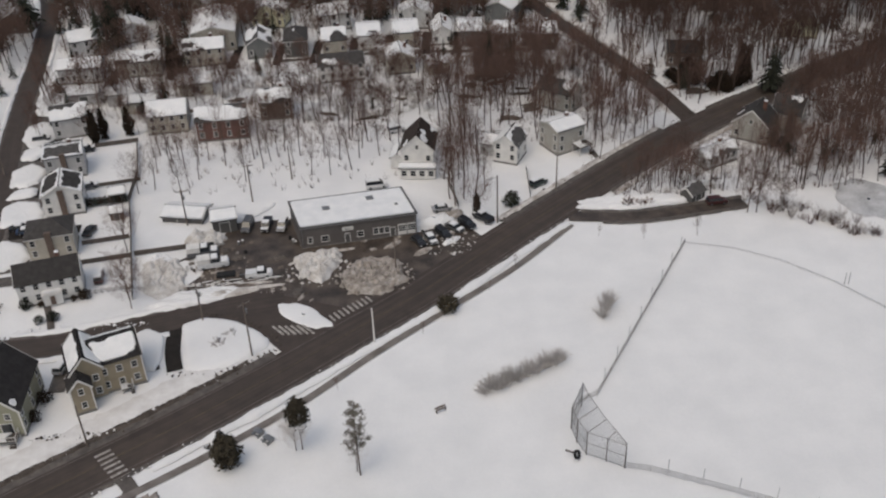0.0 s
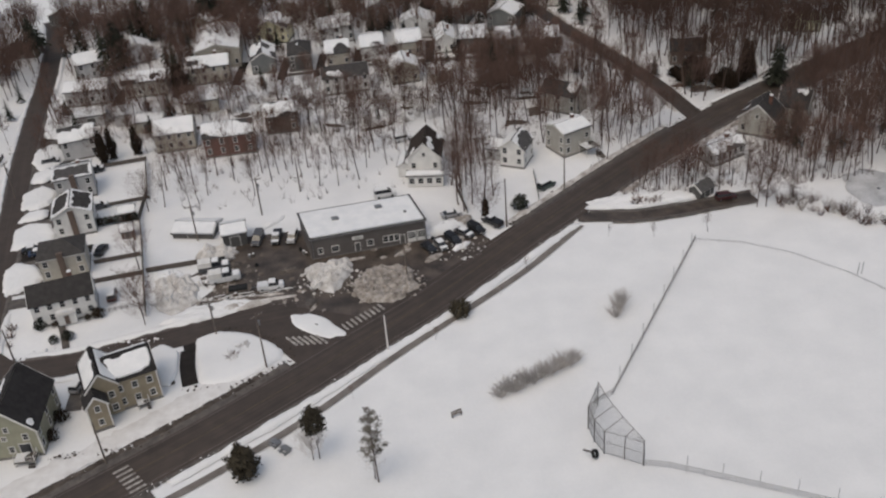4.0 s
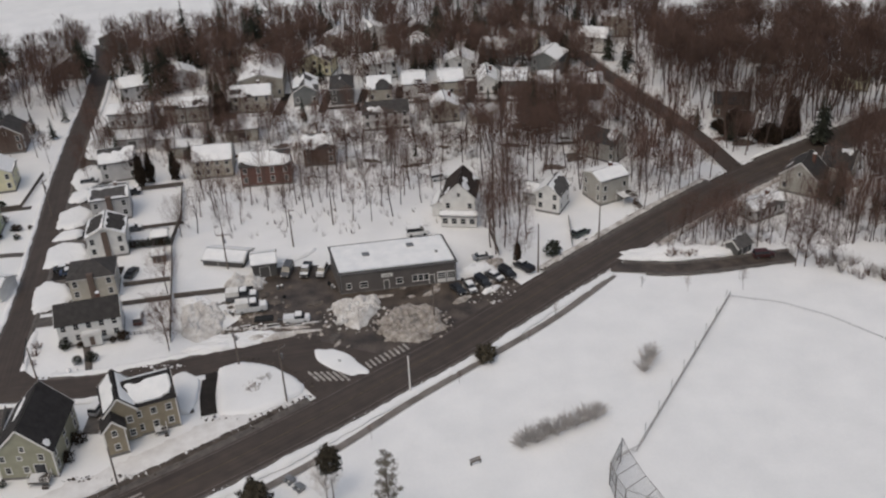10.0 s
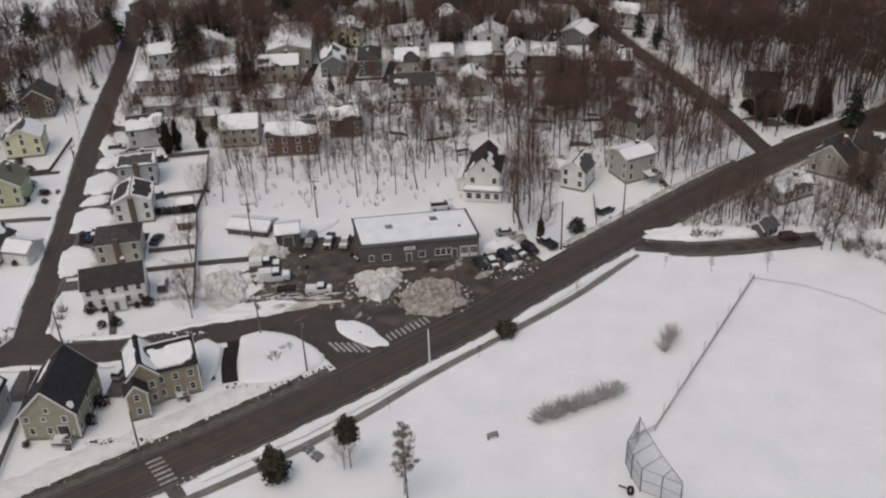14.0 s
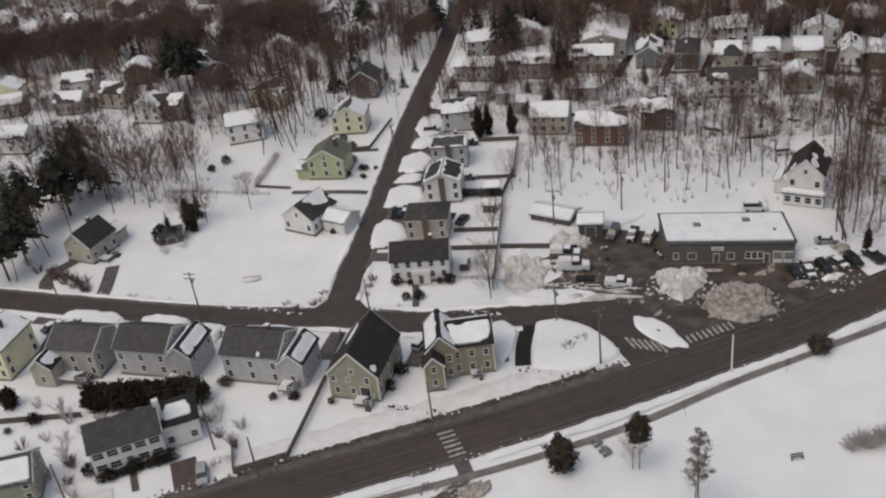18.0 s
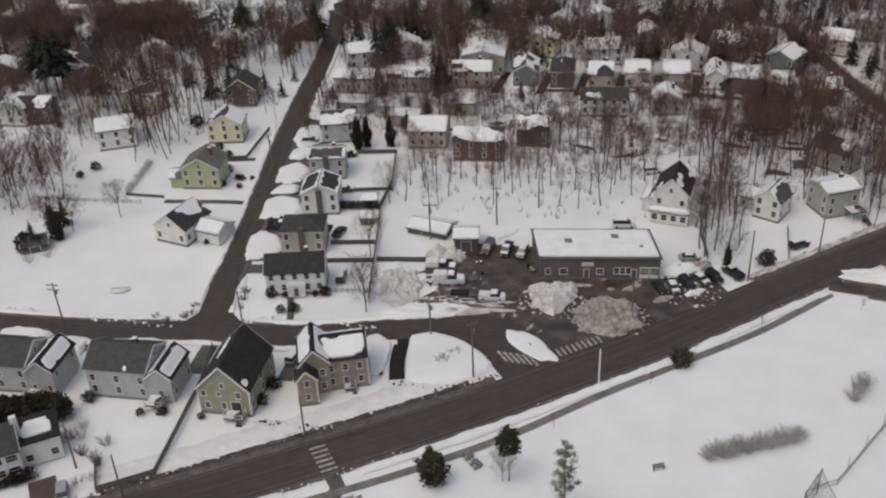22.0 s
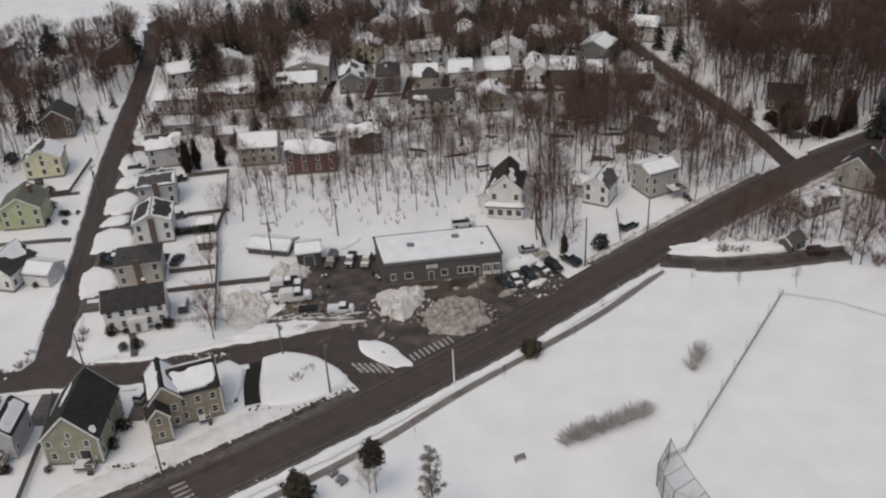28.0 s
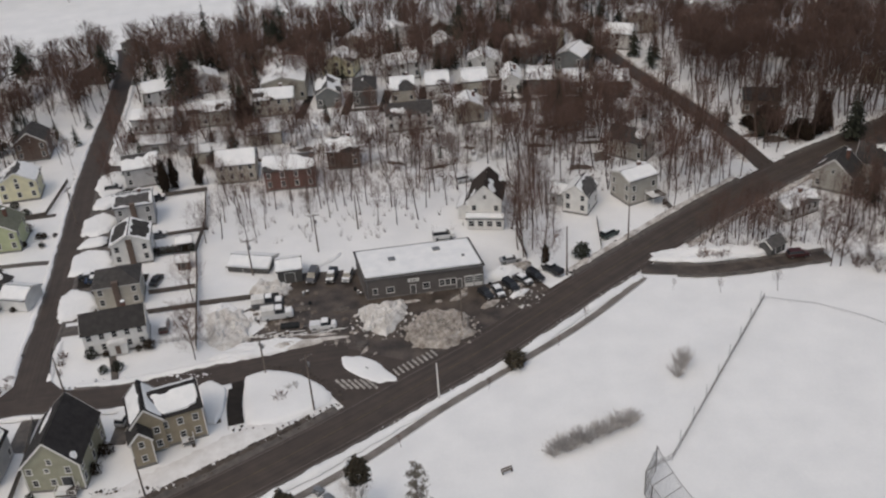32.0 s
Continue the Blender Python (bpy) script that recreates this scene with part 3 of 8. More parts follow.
def block(parent, cx, cy, w, d, eave, rise, ridge, wall, roofm, cover, seed, over=0.35, z0=0.0, kind="gable", names=("wall", "roof")):
    """Walls with their roof and its snow; ridge 'x' or 'y'."""
    e = parent
    bm = bmesh.new()
    v = box(bm, cx - w / 2, cx + w / 2, cy - d / 2, cy + d / 2, z0, eave)
    if kind == "gable":
        if ridge == "y":
            for y in (cy - d / 2, cy + d / 2):
                a = [bm.verts.new(q) for q in ((cx - w / 2, y, eave), (cx + w / 2, y, eave), (cx, y, eave + rise))]
                bm.faces.new(a)
        else:
            for x in (cx - w / 2, cx + w / 2):
                a = [bm.verts.new(q) for q in ((x, cy - d / 2, eave), (x, cy + d / 2, eave), (x, cy, eave + rise))]
                bm.faces.new(a)
    part(names[0], bm, wall, e)
    bm, snows = bmesh.new(), []
    t = 0.14
    if kind == "gable":
        run = (d if ridge == "x" else w) / 2
        L = (w if ridge == "x" else d) + 2 * over
        sl = math.hypot(run, rise)
        k = (run + over) / run
        for s in (-1, 1):
            if ridge == "x":
                lo = Vector((cx - L / 2, cy + s * run * k, eave - rise * (k - 1)))
                u, vv = Vector((1, 0, 0)), Vector((0, -s * run, rise)).normalized()
            else:
                lo = Vector((cx + s * run * k, cy - L / 2, eave - rise * (k - 1)))
                u, vv = Vector((0, 1, 0)), Vector((-s * run, 0, rise)).normalized()
            n = u.cross(vv)
            n = n if n.z > 0 else -n
            q = [lo, lo + u * L, lo + u * L + vv * sl * k, lo + vv * sl * k]
            top = [bm.verts.new(p + n * t) for p in q]
            bot = [bm.verts.new(p + n * 0.02) for p in q]
            bm.faces.new(top)
            bm.faces.new(bot[::-1])
            for i in range(4):
                bm.faces.new((top[i], bot[i], bot[(i + 1) % 4], top[(i + 1) % 4]))
            for uu in (0, L):
                rk = bmesh.new()
                p0, p1 = lo + u * uu, lo + u * uu + vv * sl * k
                sg = -1 if uu == 0 else 1
                a = [rk.verts.new(p) for p in (p0 + n * 0.16 + u * sg * 0.02, p1 + n * 0.16 + u * sg * 0.02, p1 - n * 0.16 + u * sg * 0.02, p0 - n * 0.16 + u * sg * 0.02)]
                b = [rk.verts.new(p.co - u * sg * 0.08) for p in a]
                rk.faces.new(a)
                rk.faces.new(b[::-1])
                for i in range(4):
                    rk.faces.new((a[i], b[i], b[(i + 1) % 4], a[(i + 1) % 4]))
                part("rake_board", rk, TRIM, e)
            if cover:
                snows += roof_patch(lo + n * t + vv * 0.1, u, vv, L, sl * k - 0.1, cover, seed + s * 1.7)
    elif kind == "hip":
        x0, x1, y0, y1 = cx - w / 2 - over, cx + w / 2 + over, cy - d / 2 - over, cy + d / 2 + over
        m = min(x1 - x0, y1 - y0) / 2
        if w >= d:
            r = [(x0 + m, cy, eave + rise), (x1 - m + 0.01, cy, eave + rise)]
        else:
            r = [(cx, y0 + m, eave + rise), (cx, y1 - m + 0.01, eave + rise)]
        c = [(x0, y0, eave), (x1, y0, eave), (x1, y1, eave), (x0, y1, eave)]
        cv, rv = [bm.verts.new(p) for p in c], [bm.verts.new(p) for p in r]
        fs = [(cv[0], cv[1], rv[1], rv[0]), (cv[1], cv[2], rv[1]), (cv[2], cv[3], rv[0], rv[1]), (cv[3], cv[0], rv[0])] if w >= d else \
             [(cv[0], cv[1], rv[0]), (cv[1], cv[2], rv[1], rv[0]), (cv[2], cv[3], rv[1]), (cv[3], cv[0], rv[0], rv[1])]
        for f in fs:
            bm.faces.new(f)
        bm.faces.new(cv[::-1])
        rk = bmesh.new()
        box(rk, x0 - 0.02, x1 + 0.02, y0 - 0.02, y1 + 0.02, eave - 0.16, eave - 0.02)
        part("fascia", rk, TRIM, e)
        if cover:
            for s in (-1, 1):
                run = (y1 - y0) / 2 if w >= d else (x1 - x0) / 2
                vv = Vector((0, -s * run, rise)).normalized() if w >= d else Vector((-s * run, 0, rise)).normalized()
                u = Vector((1, 0, 0)) if w >= d else Vector((0, 1, 0))
                inset = m * 0.75
                L = (x1 - x0 if w >= d else y1 - y0) - 2 * inset
                lo = Vector((x0 + inset, y0 if s < 0 else y1, eave)) if w >= d else Vector((x0 if s < 0 else x1, y0 + inset, eave))
                if L > 1:
                    snows += roof_patch(lo + vv * 0.15, u, vv, L, math.hypot(run, rise) - 0.2, cover, seed + s)
    else:
        x0, x1, y0, y1 = cx - w / 2 - over, cx + w / 2 + over, cy - d / 2 - over, cy + d / 2 + over
        box(bm, x0, x1, y0, y1, eave, eave + 0.3)
        if cover:
            snows += roof_patch(Vector((x0 + 0.2, y0 + 0.2, eave + 0.28)), Vector((1, 0, 0)), Vector((0, 1, 0)), x1 - x0 - 0.4, y1 - y0 - 0.4, cover, seed, 0.2)
    roof = part(names[1], bm, roofm, e)
    for sn in snows:
        if len(sn.faces):
            part("snow_cover", sn, ROOF_SNOW, roof, "layer of snow lying on the roof", True)
        else:
            sn.free()
    return roof


def door(parent, m, col=None, w=0.95, h=2.05):
    bm = bmesh.new()
    box(bm, -w / 2, w / 2, 0, 0.06, 0, h)
    o = part("door", bm, col or MATS["brown_siding"], parent)
    o.matrix_basis = m
    f = bmesh.new()
    box(f, -w / 2 - 0.12, -w / 2, 0, 0.1, 0, h + 0.1)
    box(f, w / 2, w / 2 + 0.12, 0, 0.1, 0, h + 0.1)
    box(f, -w / 2, w / 2, 0, 0.1, h, h + 0.1)
    part("door_frame", f, TRIM, o)
    return o


def chimney(parent, x, y, z0, z1, s=0.8):
    bm = bmesh.new()
    box(bm, x - s / 2, x + s / 2, y - s / 2, y + s / 2, z0, z1)
    box(bm, x - s / 2 - 0.07, x + s / 2 + 0.07, y - s / 2 - 0.07, y + s / 2 + 0.07, z1 - 0.25, z1 - 0.08)
    o = part("chimney", bm, BRICK, parent, "brick chimney with snow on its cap")
    part("snow_cover", boxed(x - s / 2, x + s / 2, y - s / 2, y + s / 2, z1, z1 + 0.14), ROOF_SNOW, o)


def corner_boards(parent, cx, cy, w, d, z1):
    for sx in (-1, 1):
        for sy in (-1, 1):
            x, y = cx + sx * w / 2, cy + sy * d / 2
            bm = boxed(x - 0.11, x + 0.11, y - 0.11, y + 0.11, 0.3, z1)
            part("corner_board", bm, TRIM, parent)


def deck(parent, x0, x1, y0, y1, z, snow=True):
    """Wooden deck on posts with a railing, snow on its boards."""
    bm = boxed(x0, x1, y0, y1, z - 0.2, z)
    dk = part("deck", bm, DECKM, parent)
    for x in (x0 + 0.1, x1 - 0.1):
        for y in (y0 + 0.1, y1 - 0.1):
            part("post", boxed(x - 0.07, x + 0.07, y - 0.07, y + 0.07, -0.3, z + 1.0), TRIM, parent)
    for a in ((x0, x1, y0, y0 + 0.06), (x0, x0 + 0.06, y0, y1), (x1 - 0.06, x1, y0, y1)):
        part("railing", boxed(*a, z + 0.92, z + 1.0), TRIM, parent)
        part("railing", boxed(*a, z + 0.12, z + 0.18), TRIM, parent)
    n = int((x1 - x0) / 0.55)
    for k in range(1, n):
        x = x0 + (x1 - x0) * k / n
        part("baluster", boxed(x - 0.025, x + 0.025, y0 + 0.01, y0 + 0.05, z + 0.18, z + 0.92), TRIM, parent)
    w = (x1 - x0) / 3
    part("step", boxed(x1 - w, x1 - 0.1, y0 - 0.3, y0, z * 0.5 - 0.1, z * 0.5), DECKM, parent)
    part("step", boxed(x1 - w, x1 - 0.1, y0 - 0.6, y0 - 0.3, -0.1, z * 0.25), DECKM, parent)
    if snow:
        s = bmesh.new()
        c = [(x0 + 0.1, y0 + 0.1), (x0 + (x1 - x0) * 0.55, y0 + 0.1), (x0 + (x1 - x0) * 0.42, (y0 + y1) / 2), (x0 + (x1 - x0) * 0.66, y1 - 0.05), (x0 + 0.1, y1 - 0.05)]
        lo, hi = [s.verts.new((*q, z)) for q in c], [s.verts.new((*q, z + 0.2)) for q in c]
        s.faces.new(hi)
        for k in range(5):
            s.faces.new((lo[k], lo[(k + 1) % 5], hi[(k + 1) % 5], hi[k]))
        part("snow_cover", s, ROOF_SNOW, dk)


def windows_on(e, side, w, d, n, z, ww=0.95, hh=1.4, cx=0.0, cy=0.0, margin=1.2):
    L = (w if side in "ns" else d) - 2 * margin
    for i in range(n):
        a = 0 if n == 1 else -L / 2 + L * i / (n - 1)
        m = Matrix.Translation((cx, cy, 0)) @ side_pose(side, a, z, w, d)
        window(e, m, ww, hh)


def house(x, y, rz, w, d, eave, rise, ridge, wall, roofm, cover, label, seed, win=(3, 3, 2, 2), kind="gable", chim=None, group="houses", storeys=None):
    """A frame house: win counts windows per storey on the s, n, e and w walls."""
    e = thing("house", pose(x, y, 0, 0, 0, rz), label, "house", group)
    block(e, 0, 0, w, d, eave, rise, ridge, WALLS[wall], roofm, cover, seed, z0=0.35, kind=kind)
    part("foundation", boxed(-w / 2 - 0.06, w / 2 + 0.06, -d / 2 - 0.06, d / 2 + 0.06, -0.4, 0.36), FOUND, e)
    st = storeys or (2 if eave > 4.2 else 1)
    for k in range(st):
        z = 1.15 + k * 2.5
        for side, n in zip("snew", win):
            if n and z + 1.5 < eave + 0.2:
                windows_on(e, side, w, d, n, z)
    if kind == "gable" and rise > 2.4:
        for side in ("ew" if ridge == "x" else "sn"):
            window(e, side_pose(side, 0, eave + 0.1, w, d), 0.7, 1.0)
    if chim:
        chimney(e, chim[0], chim[1], eave, eave + rise + 0.9)
    return e


DK, GR, BR, MO = SHINGLE, SHINGLE_G, SHINGLE_B, SHINGLE_O

# the houses along the main road's near side
g = house(-73.6, 128.6, 3, 9.4, 12.6, 5.7, 4.7, "y", "olive", BLACK_ROOF, 4, "olive green gabled house with white trim and dark roof", 3, (0, 2, 3, 3))
for x, z, w_, h_ in ((-3.7, 3.9, 0.85, 1.1), (-0.8, 4.1, 0.7, 0.75), (2.7, 3.8, 0.85, 1.25), (-3.2, 1.3, 0.85, 1.25), (-0.2, 1.3, 0.85, 1.25)):
    window(g, side_pose("s", x, z, 9.4, 12.6), w_, h_)
corner_boards(g, 0, 0, 9.4, 12.6, 5.6)
deck(g, 0.3, 3.8, -8.6, -6.35, 0.9)
door(g, side_pose("s", 2.1, 0.9, 9.4, 12.6), GLASS, 1.8)

t = thing("house", pose(-57.2, 135.2, 0, 0, 0, 22), "tan house with stepped gables, skylights and snowy dark roof", "house", "houses")
block(t, 1.8, 1.2, 8.0, 8.4, 6.6, 2.6, "x", WALLS["tan"], BLACK_ROOF, -0.7, 11, z0=0.35)
block(t, -3.6, 0.6, 5.2, 8.6, 6.9, 2.8, "y", WALLS["tan"], BLACK_ROOF, -0.4, 12, z0=0.35, names=("side_wing", "wing_roof"))
block(t, -5.2, -4.6, 3.4, 3.6, 5.6, 1.8, "y", WALLS["tan"], BLACK_ROOF, 0.12, 13, z0=0.35, names=("porch_wing", "porch_roof"))
part("foundation", boxed(-6.3, 5.9, -3.0, 5.5, -0.4, 0.36), FOUND, t)
part("foundation", boxed(-7.0, -3.4, -6.5, -2.8, -0.4, 0.36), FOUND, t)
for k in (1.2, 4.1):
    for a in (-2.6, 0.0, 2.6):
        window(t, Matrix.Translation((1.8, 1.2, 0)) @ side_pose("s", a, k, 8, 8.4), 0.9, 1.3)
    window(t, Matrix.Translation((-3.6, 0.6, 0)) @ side_pose("s", 1.3, k, 5.2, 8.6), 0.9, 1.3)
    window(t, Matrix.Translation((-5.2, -4.6, 0)) @ side_pose("s", 0, k, 3.4, 3.6), 0.8, 1.2)
    for a in (-2, 1.5):
        window(t, Matrix.Translation((1.8, 1.2, 0)) @ side_pose("e", a, k, 8, 8.4), 0.9, 1.3)
corner_boards(t, 1.8, 1.2, 8.0, 8.4, 6.5)
corner_boards(t, -5.2, -4.6, 3.4, 3.6, 5.5)
deck(t, 1.2, 3.4, -4.4, -3.05, 0.8)

SPECS = [
    # x, y, turn, width, depth, eave, rise, ridge, wall, roof, snow cover, label, windows
    (-94.6, 127.6, 3, 11.6, 9.0, 6.4, 2.6, "x", "grey", GR, 0.10, "grey sided house with bare grey roof", (3, 3, 1, 2), "gable"),
    (-117.4, 125.4, 4, 11.0, 8.6, 6.2, 2.6, "x", "grey", GR, 0.06, "pale grey house with bare slate-grey roof", (3, 3, 1, 2), "gable"),
    (-131.2, 122.6, 5, 10.0, 8.6, 6.6, 2.4, "x", "greige", GR, 0.10, "greige sided house with grey shingle roof", (3, 3, 2, 2), "gable"),
    (-149.5, 119.0, 5, 10.0, 10.0, 7.2, 2.4, "y", "yellow", GR, 0.9, "pale yellow house with snow-covered roof", (3, 3, 2, 2), "gable"),
    (-107.4, 101.6, 38, 12.0, 8.2, 5.4, 2.8, "x", "white", GR, 0.04, "white house with rows of dark windows", (0, 4, 2, 2), "gable"),
    (-121.2, 89.0, 30, 8.0, 8.0, 5.0, 2.6, "x", "olive", GR, -0.5, "olive barn-like house with half-snowy roof", (2, 2, 2, 1), "gable"),
    (-75.4, 164.6, 15, 12.2, 7.8, 5.3, 2.5, "x", "white", DK, 0.12, "white colonial house with a plain dark roof", (5, 4, 2, 2), "gable"),
    (-79.4, 180.6, 12, 9.4, 7.8, 5.6, 2.2, "x", "cream", DK, 0.16, "cream house with dark hipped roof", (2, 2, 2, 2), "hip"),
    (-81.6, 198.8, 12, 8.6, 8.4, 5.6, 2.2, "y", "white", DK, 3, "white house with snow-edged dark roof", (2, 2, 2, 2), "gable"),
    (-86.0, 216.6, 14, 9.0, 8.2, 5.8, 1.3, "x", "grey", GR, 3, "light grey house with snow-rimmed roof", (2, 2, 2, 2), "gable"),
    (-90.2, 238.6, 14, 9.0, 8.0, 5.4, 2.4, "x", "grey", GR, 0.6, "grey house with patchy snow on its roof", (2, 2, 2, 2), "gable"),
    (-109.6, 181.0, -12, 8.6, 9.6, 4.2, 3.0, "y", "white", DK, 0.5, "white gabled house with dark snow-patched roof", (2, 2, 2, 2), "gable"),
    (-116.0, 207.2, 8, 9.6, 8.6, 5.6, 2.8, "y", "lime", MO, 0.12, "pale lime green house with mossy grey roof", (3, 2, 2, 2), "gable"),
    (-121.6, 234.0, 12, 9.6, 8.0, 5.4, 2.8, "y", "yellow", GR, 0.7, "pale yellow house with snowy roof", (3, 2, 2, 2), "gable"),
    (-151.4, 226.0, 28, 10.0, 8.4, 5.6, 2.4, "x", "white", GR, 0.95, "white house with a fully snow-covered roof", (3, 3, 2, 2), "gable"),
    (-158.0, 160.8, 84, 8.8, 8.0, 4.6, 3.2, "x", "cream", DK, 0.08, "cream house with a dark bare roof", (3, 3, 2, 2), "gable"),
    (1.0, 209.6, -8, 7.6, 9.6, 6.6, 3.6, "y", "white", BR, 0.22, "tall white gabled house with brown roof", (2, 2, 2, 2), "gable"),
    (23.2, 211.0, -26, 6.0, 7.2, 5.0, 2.4, "y", "white", GR, 0.7, "small white gabled house with snowy roof", (2, 2, 2, 2), "gable"),
    (36.6, 215.2, 27, 8.0, 7.6, 6.4, 1.2, "x", "greige", GR, 0.97, "greige box-like house with thick roof snow", (2, 2, 2, 2), "gable"),
    (-64.6, 238.6, 6, 10.0, 8.8, 5.0, 2.6, "x", "cream", GR, 0.86, "cream house with a snow-covered roof", (4, 3, 2, 2), "gable"),
    (-49.6, 233.0, 5, 12.8, 9.0, 5.6, 2.2, "x", "red", GR, 0.78, "dull red house with a snow-patched grey roof", (4, 4, 2, 2), "gable"),
    (-36.6, 243.0, 4, 8.4, 7.6, 5.0, 2.4, "x", "brown", DK, 0.72, "brown house among bare trees", (2, 2, 2, 2), "gable"),
    (-96.2, 274.0, 2, 12.2, 8.0, 4.6, 1.8, "x", "grey", GR, 0.93, "long grey house with white snow roof", (4, 4, 2, 2), "gable"),
    (-79.6, 276.6, 6, 12.4, 8.0, 4.8, 1.8, "x", "greige", DK, 0.8, "greige house with a mostly snowy dark roof", (4, 4, 2, 2), "gable"),
    (-61.4, 282.4, 6, 11.8, 8.0, 5.2, 2.2, "x", "cream", GR, 0.75, "cream house before a large snowy roof", (4, 4, 2, 2), "gable"),
    (-45.6, 288.4, 6, 9.0, 8.0, 5.0, 2.2, "y", "slate", GR, 0.6, "slate house with patchy snow roof", (2, 2, 2, 2), "gable"),
    (-34.2, 287.8, 4, 8.4, 8.0, 5.6, 2.2, "x", "dark", DK, 0.06, "charcoal house with a bare black roof", (2, 2, 2, 2), "hip"),
    (-22.6, 288.6, 4, 8.8, 8.4, 4.8, 2.2, "x", "cream", GR, 0.6, "cream house with half-snowy roof", (2, 2, 2, 2), "gable"),
    (-12.0, 290.6, 4, 8.6, 9.0, 5.2, 1.8, "x", "white", GR, 0.95, "white house with thick snow roof", (2, 2, 2, 2), "gable"),
    (-0.6, 291.4, 3, 9.2, 9.0, 5.2, 1.8, "x", "cream", GR, 0.96, "cream house with an even snow roof", (3, 3, 2, 2), "gable"),
    (10.8, 291.6, 0, 7.6, 8.0, 4.6, 2.0, "y", "white", GR, 0.8, "small white house with snowy roof", (2, 2, 2, 2), "gable"),
    (19.6, 289.6, -4, 8.8, 8.4, 5.2, 1.6, "x", "slate", GR, 0.97, "dark slate house with white snow roof", (2, 2, 2, 2), "gable"),
    (29.8, 288.6, -6, 7.6, 8.0, 4.2, 1.8, "x", "grey", GR, 0.85, "low grey house with snow roof", (2, 2, 2, 2), "gable"),
    (41.0, 285.2, 2, 11.0, 7.0, 4.6, 1.8, "x", "brown", GR, 0.9, "brown house at the wood's edge with snow roof", (3, 3, 2, 2), "gable"),
    (31.6, 303.0, -28, 9.0, 9.0, 6.0, 2.0, "y", "slate", GR, 0.85, "slate two-storey house with snow roof", (2, 2, 2, 2), "gable"),
    (-19.8, 265.6, 6, 13.2, 7.6, 5.0, 2.2, "x", "white", DK, 0.22, "long white house with a dark roof", (5, 5, 2, 2), "gable"),
    (-2.6, 269.0, 6, 8.0, 8.0, 4.6, 2.2, "y", "cream", GR, 0.9, "cream house half hidden by trees", (2, 2, 2, 2), "gable"),
    (39.6, 238.6, -38, 10.5, 6.5, 5.2, 2.4, "x", "greige", DK, 0.3, "greige house among bare trees", (3, 3, 2, 2), "gable"),
    (79.4, 263.0, -10, 9.4, 7.0, 4.4, 2.2, "x", "brown", DK, 0.12, "brown house on a wooded slope", (3, 3, 2, 2), "gable"),
    (85.2, 215.6, -35, 8.8, 8.2, 4.6, 3.8, "y", "greige", SHINGLE, 0.2, "grey gabled house under trees", (2, 2, 2, 2), "gable"),
    (95.6, 220.4, 58, 8.2, 7.2, 4.6, 3.2, "y", "greige", SHINGLE, 0.3, "grey house wing under trees", (2, 2, 2, 2), "gable"),
    (-127.5, 259.5, 10, 8.6, 8.6, 5.6, 3.0, "y", "brown", DK, 0.06, "dark brown gabled house beside the street", (2, 2, 2, 2), "gable"),
    (71.6, 203.4, 28, 9.6, 5.4, 3.0, 1.4, "x", "grey", GR, 0.8, "low pale house with a glazed porch", (5, 3, 2, 2), "gable"),
]
HOUSES = []
for i, (x, y, rz, w, d, ev, ri, rg, wa, rf, cv, lb, wn_, kd) in enumerate(SPECS):
    if 282 < y < 293 and -50 < x < 45:  # the back row: deep low houses
        y, w, d, ev = y - 0.6, w * 0.82, d + 3.0, ev - 0.5
    HOUSES.append(house(x, y, rz, w, d, ev, ri, rg, wa, rf, cv, lb, 20 + i * 3.1, wn_, kd, chim=(w * 0.2, 0.6) if i % 3 == 0 else None))

